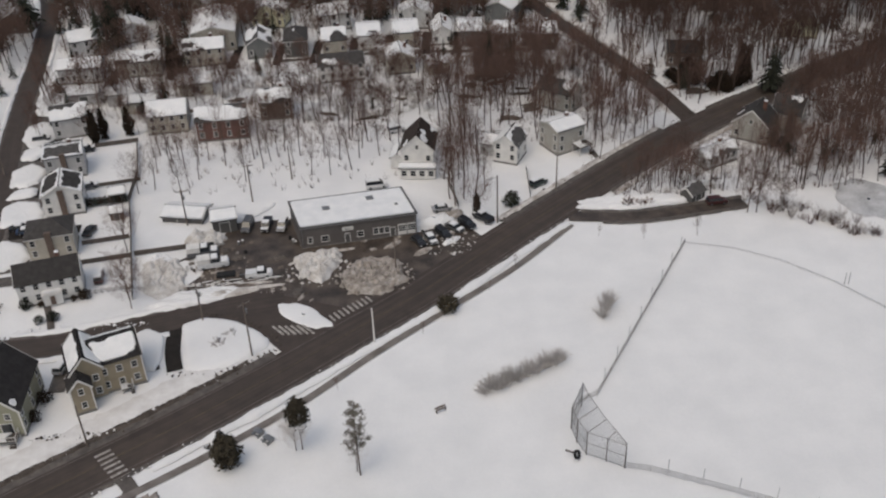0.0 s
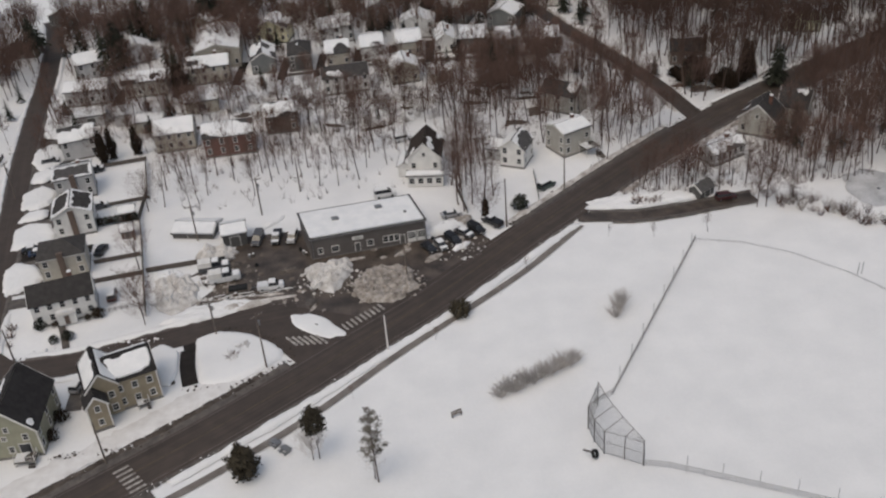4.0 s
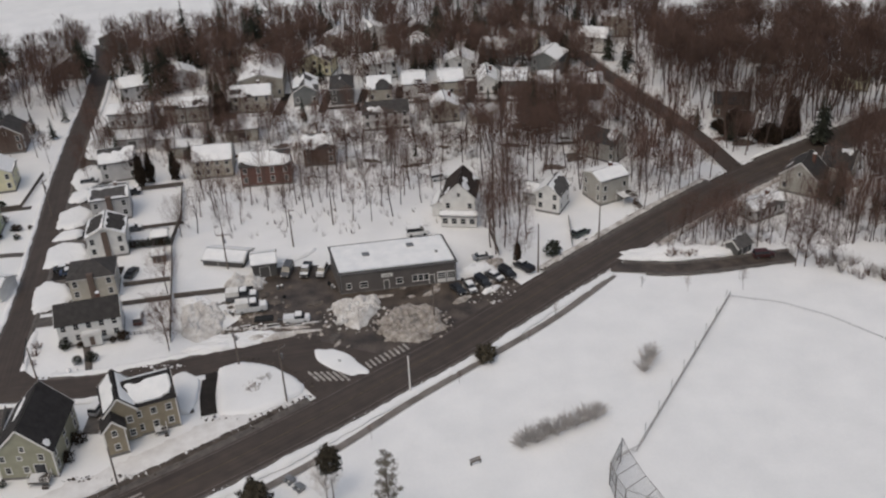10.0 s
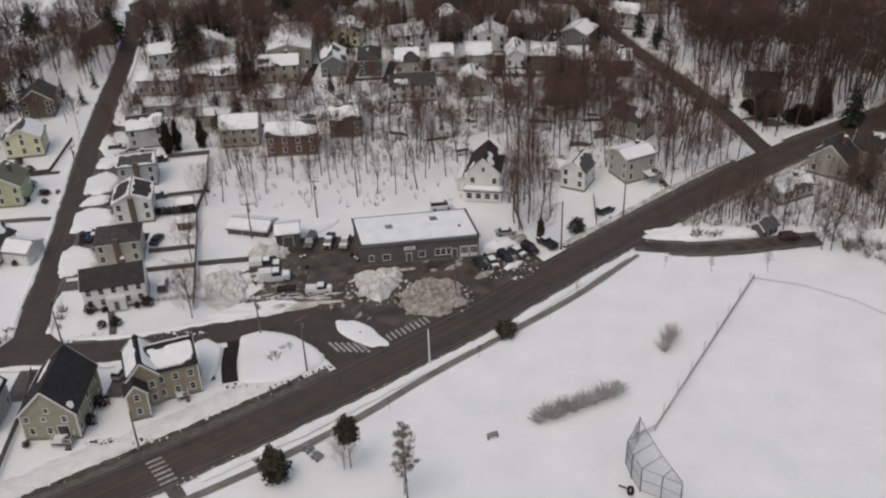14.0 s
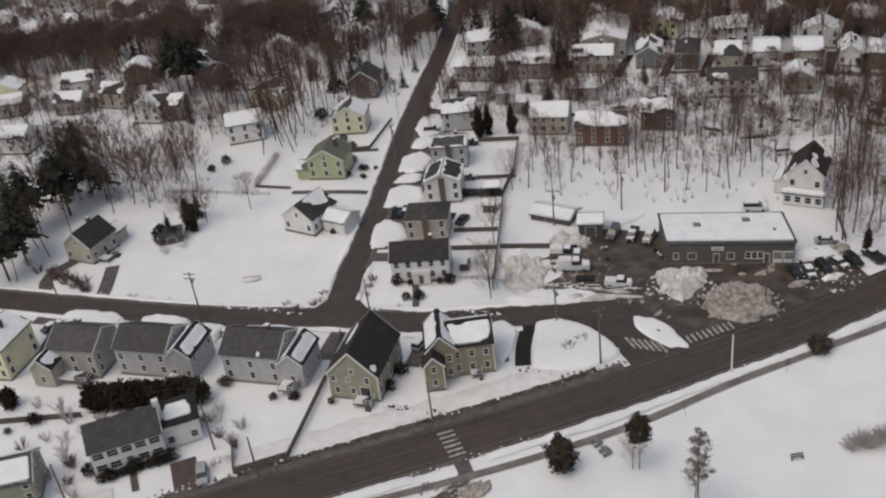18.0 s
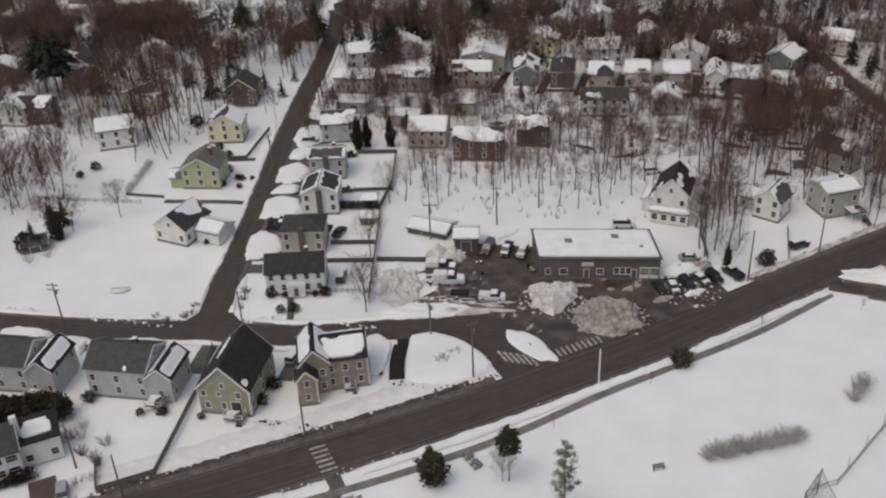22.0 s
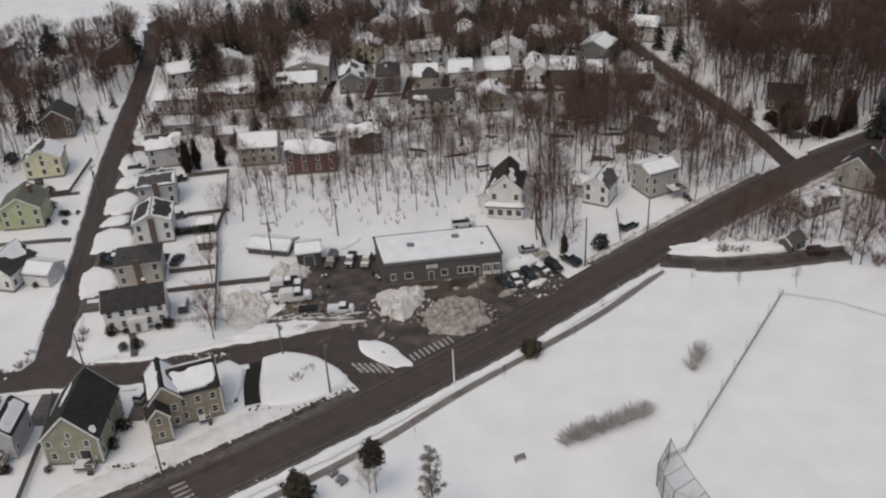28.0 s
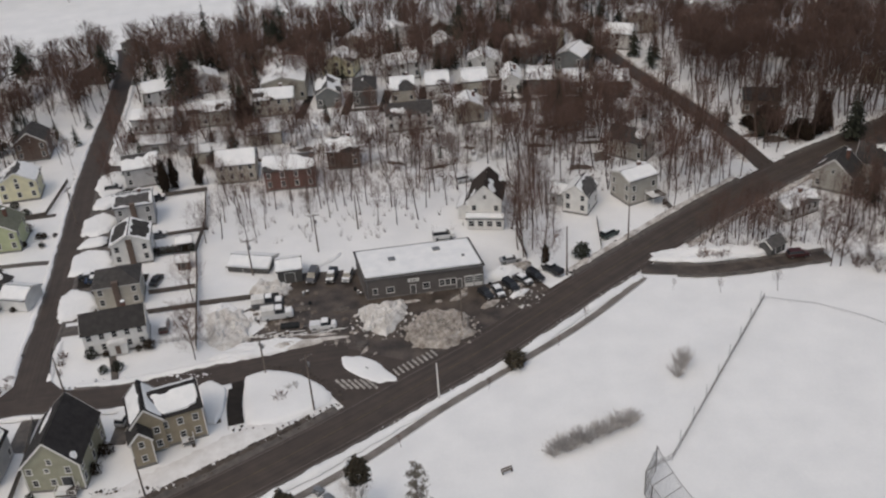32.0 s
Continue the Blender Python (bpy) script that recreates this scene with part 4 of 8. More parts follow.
# ---- shop ----
def shop():
    e = thing("repair_shop", pose(-14.05, 182.5, 0, 0, 0, 8.5), "low grey workshop with a flat snow-covered roof", "shop")
    w, d, h = 25.0, 11.6, 5.0
    bm = boxed(-w / 2, w / 2, -d / 2, d / 2, 0.25, h)
    part("wall", bm, WALLS["shop"], e)
    part("foundation", boxed(-w / 2 - 0.05, w / 2 + 0.05, -d / 2 - 0.05, d / 2 + 0.05, -0.3, 0.26), FOUND, e)
    bm = bmesh.new()
    box(bm, -w / 2 - 0.3, w / 2 + 0.3, -d / 2 - 0.3, d / 2 + 0.3, h, h + 0.25)
    rf = part("roof", bm, SHINGLE_G, e)
    sn, = roof_patch(Vector((-w / 2 + 0.1, -d / 2 + 0.1, h + 0.22)), Vector((1, 0, 0)), Vector((0, 1, 0)), w - 0.2, d - 0.2, 1.0, 5, 0.22)
    part("snow_cover", sn, ROOF_SNOW, rf, "thick even snow on the flat roof", True)
    for x, y in ((-5.5, 0.5), (4.6, 2.4), (9.4, -1.6)):
        s = 0.75 if x < 9 else 0.3
        u = part("roof_vent", boxed(x - s, x + s, y - s * 0.8, y + s * 0.8, h + 0.2, h + 0.75), METAL, rf, "metal roof vent poking through snow")
    for x, ww in ((-10.6, 0.9), (-7.4, 1.5), (-3.0, 0.0), (0.2, 1.3)):
        if ww:
            window(e, side_pose("s", x, 1.2, w, d), ww, 1.3)
    for x in (3.6, 4.8, 6.0):
        window(e, side_pose("s", x, 1.3, w, d), 1.0, 1.4)
    for x in (-2.6, 7.2):
        door(e, side_pose("s", x, 0.25, w, d), WALLS["dark"], 1.0, 2.1)
    for x in (9.3, 11.4):
        o = part("garage_door", boxed(-0.95, 0.95, 0.0, 0.06, 0.25, 2.9), TRIM, e)
        o.matrix_basis = side_pose("s", x, 0, w, d)
        for k in range(3):
            p = part("pane", boxed(-0.8, 0.8, 0.062, 0.075, 1.2 + k * 0.52, 1.55 + k * 0.52), GLASS, o)
    sg = part("sign", boxed(-1.2, 1.2, 0, 0.14, 3.2, 4.0), TRIM, e, "white signboard with unreadable lettering")
    sg.matrix_basis = side_pose("s", -2.4, 0, w, d)
    for k, (a, b) in enumerate(((-0.95, 0.7), (-0.8, 0.9))):
        part("lettering", boxed(a, b, 0.142, 0.15, 3.42 + k * 0.28, 3.52 + k * 0.28), WALLS["dark"], sg)
    part("gutter", boxed(-w / 2 - 0.3, w / 2 + 0.3, -d / 2 - 0.42, -d / 2 - 0.3, h + 0.02, h + 0.16), METAL, e)
    for x in (-w / 2 + 0.3, w / 2 - 0.3):
        part("downpipe", boxed(x - 0.06, x + 0.06, -d / 2 - 0.14, -d / 2 - 0.02, 0.3, h), METAL, e)
    # the side walls run askew to the front
    for o in (*e.children, *rf.children):
        if o.name.startswith(("wall", "foundation", "roof", "snow_cover")):
            for v in o.data.vertices:
                v.co.x -= 0.12 * (v.co.y + d / 2)


shop()
snow_bed("snow_mound", [(-27.2, 171.6), (-18.2, 173.5), (-16.9, 170.0), (-20.5, 162.0), (-25.0, 164.5)], 1.4, PILE, "tall ploughed snow heap before the workshop", "snow pile", 4, 0.6, 2.0, 0.35, "", 24, 1.08)
snow_bed("snow_mound", [(-16.6, 163.6), (-12.6, 169.6), (-5.5, 168.2), (-3.8, 160.9), (-9.3, 157.2), (-14.6, 158.0)], 0.95, RUBBLE, "long rubbly heap of dirty ploughed snow", "snow pile", 9, 1.0, 1.8, 0.5, "", 26, 1.12)
mound("traffic_island", -23.8, 151.2, 6.6, 2.5, -39, 0.45, SNOW, "oval traffic island under smooth snow", "traffic island", 2, 0.1, 16, 0.35)
mound("snow_mound", 3.2, 182.6, 4.6, 2.4, 10, 1.5, SNOW, "rounded snow heap beside the workshop", "snow pile", 12, 0.3, 16)
snow_bed("snow_mound", [(-59.0, 172.4), (-56.7, 174.6), (-52.0, 173.6), (-49.4, 168.7), (-49.0, 162.6), (-53.1, 159.6), (-56.4, 161.2)], 1.0, PILE, "broad lumpy snow heap at the lot's edge", "snow pile", 15, 0.9, 2.0, 0.35, "", 22, 1.05)
snow_bed("snow_mound", [(-51.5, 179.8), (-49.1, 183.1), (-43.0, 181.5), (-42.9, 178.2), (-48.9, 176.6)], 1.9, PILE, "grey snow heap beside the trucks", "snow pile", 18, 0.6, 1.8, 0.3, "", 18, 1.08)


def chunks(cx, cy, rx, ry, n, seed, m, z0=0.0):
    """Broken lumps of ploughed snow and ice strewn over one place."""
    rnd = random.Random(seed)
    bm = bmesh.new()
    for _ in range(n):
        a, r = rnd.random() * 6.28, rnd.random() ** 0.6
        s = 0.12 + 0.5 * rnd.random() ** 3
        x, y, z = cx + rx * r * math.cos(a), cy + ry * r * math.sin(a), z0 * (1 - r ** 2)
        vs = [bm.verts.new((x + s * rnd.uniform(0.6, 1.2) * ux, y + s * rnd.uniform(0.6, 1.2) * uy, z + s * rnd.uniform(0.5, 0.9) * uz)) for ux, uy, uz in ((1, 0, 0), (0, 1, 0), (-1, 0, 0), (0, -1, 0), (0.1, 0.1, 1), (0, 0, -1))]
        for i in range(4):
            bm.faces.new((vs[i], vs[(i + 1) % 4], vs[4]))
            bm.faces.new((vs[(i + 1) % 4], vs[i], vs[5]))
    o = obj("snow_rubble", bm, m)
    return tagged(o, "broken lumps of dirty ploughed snow", "snow rubble", kind="stuff")


def chunks_along(pts, spread, n, seed, m, size=0.4):
    """Lumps thrown up by the plough along a line."""
    rnd = random.Random(seed)
    line = smooth_line(pts, 1.0)
    nn = normals2(line)
    bm = bmesh.new()
    for _ in range(n):
        i = rnd.randrange(len(line))
        o = line[i] + nn[i] * rnd.gauss(0, spread)
        s = size * (0.25 + rnd.random() ** 2.5)
        z = rnd.uniform(0.0, 0.2)
        vs = [bm.verts.new((o.x + s * rnd.uniform(0.6, 1.4) * ux, o.y + s * rnd.uniform(0.6, 1.4) * uy, z + s * rnd.uniform(0.4, 0.8) * uz)) for ux, uy, uz in ((1, 0, 0), (0, 1, 0), (-1, 0, 0), (0, -1, 0), (0.1, 0.1, 1), (0, 0, -1))]
        for k in range(4):
            bm.faces.new((vs[k], vs[(k + 1) % 4], vs[4]))
            bm.faces.new((vs[(k + 1) % 4], vs[k], vs[5]))
    return tagged(obj("snow_rubble", bm, m), "lumps of ploughed snow strewn along the road", "snow rubble", kind="stuff")


chunks_along(between(offset(MAIN, 6.6), -150, -30), 0.35, 400, 41, VERGE, 0.24)
chunks_along(between(offset(MAIN, 6.8), -150, -28), 0.5, 600, 42, PLOUGHED, 0.3)
chunks_along(between(offset(MAIN, 5.2), -150, -27), 0.35, 420, 43, VERGE, 0.26)
chunks_along(between(offset(MAIN, -5.2), -120, 32), 0.3, 420, 44, PLOUGHED, 0.24)
chunks_along(between(offset(MAIN, 5.6), 17, 120), 0.5, 420, 46, VERGE, 0.32)
chunks_along(between(offset(SIDE, 3.7), -190, -50), 0.3, 320, 47, VERGE, 0.2)
chunks_along(between(offset(SIDE, -3.6), -190, -50), 0.3, 240, 48, VERGE, 0.2)
chunks_along([(-47.4, 136.0), (-39.8, 135.2), (-33.6, 138.0), (-28.6, 141.2), (-28.2, 144.0), (-32.0, 148.4), (-37.6, 152.0), (-43.0, 153.4)], 0.3, 260, 51, VERGE, 0.28)
chunks(-22, 167, 6.5, 6.5, 150, 1, PILE, 1.6)
chunks(-10, 163, 8.5, 6.5, 260, 2, RUBBLE, 1.5)
chunks(-53.5, 167, 5.5, 7.0, 120, 3, PILE, 0.9)
chunks(-44, 162.4, 9.0, 2.0, 120, 4, PILE, 0.5)
chunks(-42, 170, 6.0, 6.0, 90, 5, RUBBLE)
chunks(-30, 163, 5.0, 4.0, 60, 6, RUBBLE)
chunks(6, 174, 7.0, 5.0, 90, 7, PILE, 0.3)
chunks(-47, 180, 4.6, 3.0, 60, 8, RUBBLE, 1.8)
snow_bed("snow_bed", [(-55.8, 156.4), (-50.0, 160.9), (-42, 162.4), (-36.3, 161.4), (-39.7, 158.8), (-46.5, 156.4)], 0.6, SNOW, "long bank of ploughed snow between street and lot", "snow", 21, 0.6, 1.0, 0.35, rings=14, grow=1.08)
for x, y, rx, ry, rz, h, sd in ((-40, 160.2, 7.0, 1.3, 8, 0.7, 21), (-36, 163.0, 5, 0.5, 5, 0.4, 22), (-33, 161.8, 5, 0.5, 4, 0.35, 23), (-16.6, 173.6, 2.2, 0.5, 8, 0.35, 24)):
    mound("snow_ridge", x, y, rx, ry, rz, h, BANK, "low ridge of dirty snow on the lot", "snow pile", sd, 0.4, 12)


prng = random.Random(12)
for i in range(26):
    x, y = prng.uniform(-56, 8), 0
    y = prng.uniform(159, 174) if x < -28 else (prng.uniform(156, 160) if x < -16 else prng.uniform(172, 178) + 0.2 * max(0, x))
    mound("ice_patch", x, y, prng.uniform(0.6, 1.9), prng.uniform(0.3, 0.8), prng.uniform(0, 90), prng.uniform(0.06, 0.2), prng.choice((RUBBLE, RUBBLE, SLUSH, VERGE)), "thin patch of refrozen dirty snow", "snow patch", 60 + i, 1.2, 9)
for x, y, rx, ry, h, sd in ((-0.8, 181.4, 2.2, 1.4, 1.0, 1), (7.0, 184.6, 3.4, 1.6, 1.1, 2), (11.4, 184.6, 2.0, 1.2, 0.8, 3), (0.2, 171.2, 2.4, 0.9, 0.6, 4), (6.4, 174.6, 2.6, 0.9, 0.6, 5), (-6.0, 174.6, 2.4, 0.8, 0.5, 6), (-56, 173, 3, 4, 1.0, 7), (-38, 190.6, 6, 1.4, 0.5, 9)):
    mound("snow_mound", x, y, rx, ry, 40, h, SNOW if sd % 2 else RUBBLE, "lumpy snow heap beside parked cars", "snow pile", 100 + sd, 0.5, 12)

for x, y, rx, ry, h, sd in ((-42.6, 175.6, 2.0, 1.2, 0.7, 2), (-39.0, 173.0, 1.6, 1.0, 0.6, 3), (-30.6, 172.0, 1.8, 1.0, 0.5, 4)):
    mound("scrap_metal", x, y, rx, ry, 20, h, FENCEM, "dark heap of scrap on the lot", "scrap heap", 150 + sd, 0.6, 10)

# ---- road paint ----
def stripes(label, a, b, along, n, w, length):
    """n painted bars from a to b, each lying along the given direction."""
    e = thing("crosswalk", pose(0, 0, 0), label, "crosswalk")
    d = Vector(along).normalized()
    nrm = Vector((-d.y, d.x))
    for i in range(n):
        c = Vector(a).lerp(Vector(b), i / (n - 1))
        bm = bmesh.new()
        q = [c + d * sx * length / 2 + nrm * sy * w / 2 for sx, sy in ((-1, -1), (1, -1), (1, 1), (-1, 1))]
        top = [bm.verts.new((p.x, p.y, 0.112)) for p in q]
        bot = [bm.verts.new((p.x, p.y, 0.02)) for p in q]
        bm.faces.new(top)
        for k in range(4):
            bm.faces.new((top[k], bot[k], bot[(k + 1) % 4], top[(k + 1) % 4]))
        part("stripe", bm, PAINT, e)


stripes("worn white crosswalk bars across the main road", (-54.6, 117.0), (-50.2, 111.4), (0.81, 0.58), 7, 0.45, 2.8)
stripes("worn white crosswalk bars beside the traffic island", (-28.4, 147.0), (-22.6, 146.8), (0.62, -0.78), 6, 0.45, 3.6)
stripes("faded crosswalk bars before the workshop", (-18.2, 149.9), (-11.2, 155.4), (-0.55, 0.83), 9, 0.42, 2.2)
tagged(ribbon("lane_marking", offset(MAIN, 0.15)[6:], 0.22, 0.112, mat("yellow_paint", (0.13, 0.108, 0.07), (0.07, 0.06, 0.048), 1.0, 0.8, 0.0, 4.0), 1), "worn yellow centre line on the road", "lane marking", kind="structure")
EDGE = mat("faint_road_paint", (0.17, 0.15, 0.135), (0.08, 0.068, 0.06), 0.8, 0.75, 0.0, 5.0)
tagged(ribbon("lane_marking", offset(MAIN, 3.7)[6:], 0.14, 0.075, EDGE, 1), "faint white edge line on the road", "lane marking", kind="structure")
tagged(ribbon("lane_marking", offset(MAIN, -3.7)[6:], 0.14, 0.075, EDGE, 1), "faint white edge line on the road", "lane marking", kind="structure")

# ---- driveways and walks ----
for lb, pts, wd in (
    ("dark wet driveway beside the tan house", [(-46.2, 137), (-47.6, 142.5), (-48.4, 150)], 2.9),
    ("slushy driveway beside the tan house", [(-49.6, 137.6), (-51.4, 143), (-52, 149)], 1.2),
    ("driveway between the olive and tan houses", [(-66.6, 133), (-66.8, 139), (-67, 144.5)], 3.0),
    ("driveway behind the grey house", [(-84.4, 132), (-84.8, 138), (-85, 143)], 3.2),
    ("driveway between two grey houses", [(-103.8, 130), (-104.6, 136), (-105, 140)], 3.0),
    ("driveway beside the cream house", [(-143, 124), (-145, 131), (-146, 138)], 5.0),
    ("reddish driveway before the white house", [(-97.0, 101.6), (-94.0, 97.8), (-90.6, 93.4)], 4.4),
    ("driveway beside the white colonial", [(-90, 168.3), (-84, 169.4), (-77, 170.6)], 3.6),
    ("driveway on the cross street", [(-93, 186.6), (-86, 187.6), (-76, 188.4)], 3.6),
    ("driveway on the cross street", [(-97.4, 203.6), (-90, 205.6), (-80, 207.6)], 3.6),
    ("driveway on the cross street", [(-101, 222.6), (-94, 224.8), (-84, 227.2)], 3.6),
    ("driveway on the cross street", [(-103, 231.5), (-97, 233.4), (-92, 234)], 3.6),
    ("driveway on the cross street", [(-106, 248), (-99, 250.4), (-90, 252)], 3.6),
    ("driveway beside the pale green house", [(-101, 197.4), (-107, 197.2), (-122, 195.2)], 1.8),
    ("driveway beside the yellow house", [(-108.5, 221.2), (-114, 220.2), (-121.5, 218.4)], 1.6),
    ("garden walk before the white colonial", [(-72.0, 150), (-73.6, 155), (-75.6, 160)], 1.4),
    ("garden walk before the white house", [(-101, 93.4), (-103.2, 96), (-105, 98.6)], 1.2),
        ("trodden slush beside the crosswalk", [(-50.4, 111.6), (-48.2, 108.6), (-48.8, 105.0), (-51.6, 100.4), (-54, 97)], 2.6),
    ("slushy drive beside the cream house", [(-155.1, 138.5), (-160, 145), (-162.6, 150), (-160, 158)], 3.2),
    ("slushy drive beside the cream house", [(-142.7, 141.1), (-146.5, 150.0), (-149.4, 156)], 3.2),
    ("narrow dark drive beside the tan box-like house", [(48.5, 200.5), (45.0, 206), (43.5, 212)], 1.4),
    ("far access drive", [(-40, 279), (-10, 281.5), (20, 279.5), (45, 278)], 2.4),
):
    tagged(ribbon("driveway", pts, wd, 0.009, REDDRIVE if "reddish" in lb else WETDRIVE if "wet" in lb or "cross street" in lb else SLUSH, 3), lb, "driveway", kind="structure")


tagged(ribbon("driveway", [(-87.6, 172), (-90.6, 190), (-94.0, 210), (-97.4, 228), (-100.2, 246), (-101.0, 252)], 9.0, 0.005, SLUSH, 4), "dark slush of the front drives along the cross street", "driveway", kind="structure")
for i, pts in enumerate((
        [(-91.6, 174.2), (-93.4, 181.4), (-91.6, 184.7), (-87.1, 182.8), (-83.9, 177.7), (-85.6, 174.5), (-89.8, 172.0)],
        [(-94.5, 190.5), (-96.4, 198.7), (-94.0, 202.0), (-88.7, 200.6), (-86.0, 195.8), (-87.2, 191.5)],
        [(-97.8, 209.1), (-99.7, 216.9), (-95.7, 220.8), (-91.1, 216.5), (-91.6, 211.5), (-93.7, 209.0)],
        [(-102.4, 234.1), (-103.2, 241.6), (-99.3, 244.9), (-95.2, 240.0), (-94.0, 234.1), (-98.9, 229.8)],
        [(-99.8, 222.7), (-100.0, 228.2), (-95.9, 230.2), (-94.2, 226.2), (-96.3, 222.4)],
        [(-103.3, 249.6), (-106.1, 262.0), (-104.1, 266.7), (-93.8, 259.3), (-89.7, 251.4), (-97.1, 248.4)],
        [(-97.1, 202.5), (-96.0, 207.2), (-91.6, 208.3), (-90.2, 204.5)])):
    snow_bed("snow_bed", pts, 0.75, SNOW, "rounded snow in a front yard between drives", "snow", 40 + i, 0.1, 1.0, 0.25, grow=1.07)
tagged(ribbon("driveway", [(-154, 134.6), (-140, 135.4), (-124, 136.6), (-108, 137.2)], 4.6, 0.005, SLUSH, 4), "dark slush of the drives before the grey houses", "driveway", kind="structure")
for i, pts in enumerate((
        [(-147.5, 134.8), (-147.1, 137.9), (-136.4, 138.5), (-133.3, 137.0), (-133.9, 134.2)],
        [(-129.1, 136.2), (-128.1, 139.3), (-118.7, 139.4), (-118.0, 136.6)],
        [(-115.6, 138.4), (-109.8, 138.8), (-109.0, 133.9), (-113.0, 133.4)],
        [(-102.0, 139.6), (-95.0, 140.8), (-94.0, 137.0), (-101.6, 135.4)])):
    snow_bed("snow_bed", pts, 0.9, SNOW, "thick shovelled snow before the grey houses", "snow", 60 + i, 0.4, 1.0, 0.3, grow=1.1)

for x, y in ((-53.4, 284), (-39.8, 285), (-28.6, 285), (-17.2, 286), (-6.4, 287), (5.4, 288), (15.0, 287), (25.0, 286), (-70.6, 279), (-87.8, 275)):
    tagged(ribbon("driveway", [(x, y - 9), (x + 0.5, y), (x + 1, y + 9)], 2.6, 0.009, WETDRIVE, 3), "dark wet drive between back-row houses", "driveway", kind="structure")


# ---- trees ----
def bare_tree_meshes(seed, h, spread, twigs=1.0, tw=0.035, lean=0.04, low=0.45, limbs=9, full=True):
    """A clear trunk that parts into steep limbs, and a soft crown of fine twigs that fills a vase shape."""
    rnd = random.Random(seed)
    tr, cr = bmesh.new(), bmesh.new()
    r0 = h * 0.0085 + 0.045
    n, sides = (5, 5) if full else (2, 3)
    p, d, r = Vector((0, 0, -0.3)), Vector((rnd.uniform(-lean, lean), rnd.uniform(-lean, lean), 1)).normalized(), r0
    fork = h * low * rnd.uniform(0.8, 1.0)
    for i in range(n):
        q = p + d * ((fork + 0.3) / n)
        tube(tr, p, q, r, r * (0.95 if full else 0.9), sides)
        d = (d + Vector((rnd.uniform(-0.07, 0.07), rnd.uniform(-0.07, 0.07), 0.04))).normalized()
        p, r = q, r * (0.95 if full else 0.9)
    tips = []

    def twig(o, dd, L, w):
        sd = dd.cross(Vector((rnd.uniform(-1, 1), rnd.uniform(-1, 1), rnd.uniform(-1, 1)))).normalized() * w
        cr.faces.new([cr.verts.new(v) for v in (o - sd, o + sd, o + dd * L)])

    a = rnd.random() * 6
    stems = max(3, limbs // 3) if full else 3
    for i in range(stems):
        a += 6.283 / stems + rnd.uniform(-0.5, 0.5)
        out = 0.04 if i == 0 else rnd.uniform(0.5, 1.0) * spread / (h - fork)
        o, dd, rad = p.copy(), Vector((math.cos(a) * out, math.sin(a) * out, 1)).normalized(), r * (0.8 if i == 0 else 0.58)
        L = (h - fork) * rnd.uniform(0.8, 1.0)
        segs = 4 if full else 2
        for k in range(segs):
            q = o + dd * L / segs
            tube(tr, o, q, rad, rad * 0.66, 4 if full else 3)
            tips.append((o.copy(), q.copy(), dd.copy()))
            if full:
                for _ in range(2):
                    b_ = rnd.random() * 6.283
                    side = (dd * 0.8 + Vector((math.cos(b_), math.sin(b_), rnd.uniform(0.1, 0.6)))).normalized()
                    m_ = o.lerp(q, rnd.random())
                    e_ = m_ + side * spread * rnd.uniform(0.35, 0.7) * (1 - 0.14 * k)
                    tube(tr, m_, e_, rad * 0.5, 0.012, 3)
                    tips.append((m_, e_, side))
            o, rad = q, rad * 0.66
            dd = (dd + Vector((rnd.uniform(-0.16, 0.16), rnd.uniform(-0.16, 0.16), 0.1))).normalized()
    count = int((640 if full else 300) * twigs)
    z0 = fork * 0.9
    for i in range(count):
        if i % 3 == 0:
            o, q, dd = tips[rnd.randrange(len(tips))]
            s = o.lerp(q, rnd.uniform(0.2, 1.0))
        else:
            f = rnd.random() ** 0.8
            b_ = rnd.random() * 6.283
            R = spread * (0.25 + 0.8 * math.sin(math.pi * (0.12 + 0.78 * f))) * math.sqrt(rnd.random())
            s = Vector((p.x + R * math.cos(b_), p.y + R * math.sin(b_), z0 + (h * 0.93 - z0) * f))
            dd = Vector((math.cos(b_) * 0.5, math.sin(b_) * 0.5, 0.8)).normalized()
        nd = (dd * 0.9 + Vector((rnd.uniform(-0.8, 0.8), rnd.uniform(-0.8, 0.8), rnd.uniform(-0.2, 0.7)))).normalized()
        ln = rnd.uniform(0.8, 2.2) * (0.5 + spread / 7)
        twig(s, nd, ln, tw)
        nd2 = (nd + Vector((rnd.uniform(-0.9, 0.9), rnd.uniform(-0.9, 0.9), rnd.uniform(-0.2, 0.5)))).normalized()
        twig(s + nd * ln * rnd.uniform(0.3, 0.8), nd2, ln * rnd.uniform(0.5, 0.9), tw * 0.8)
    out = []
    for nm, b, m in (("trunk", tr, BARK), ("crown", cr, TWIG)):
        me = bpy.data.meshes.new(nm)
        b.to_mesh(me)
        b.free()
        me.materials.append(m)
        out.append(me)
    return out


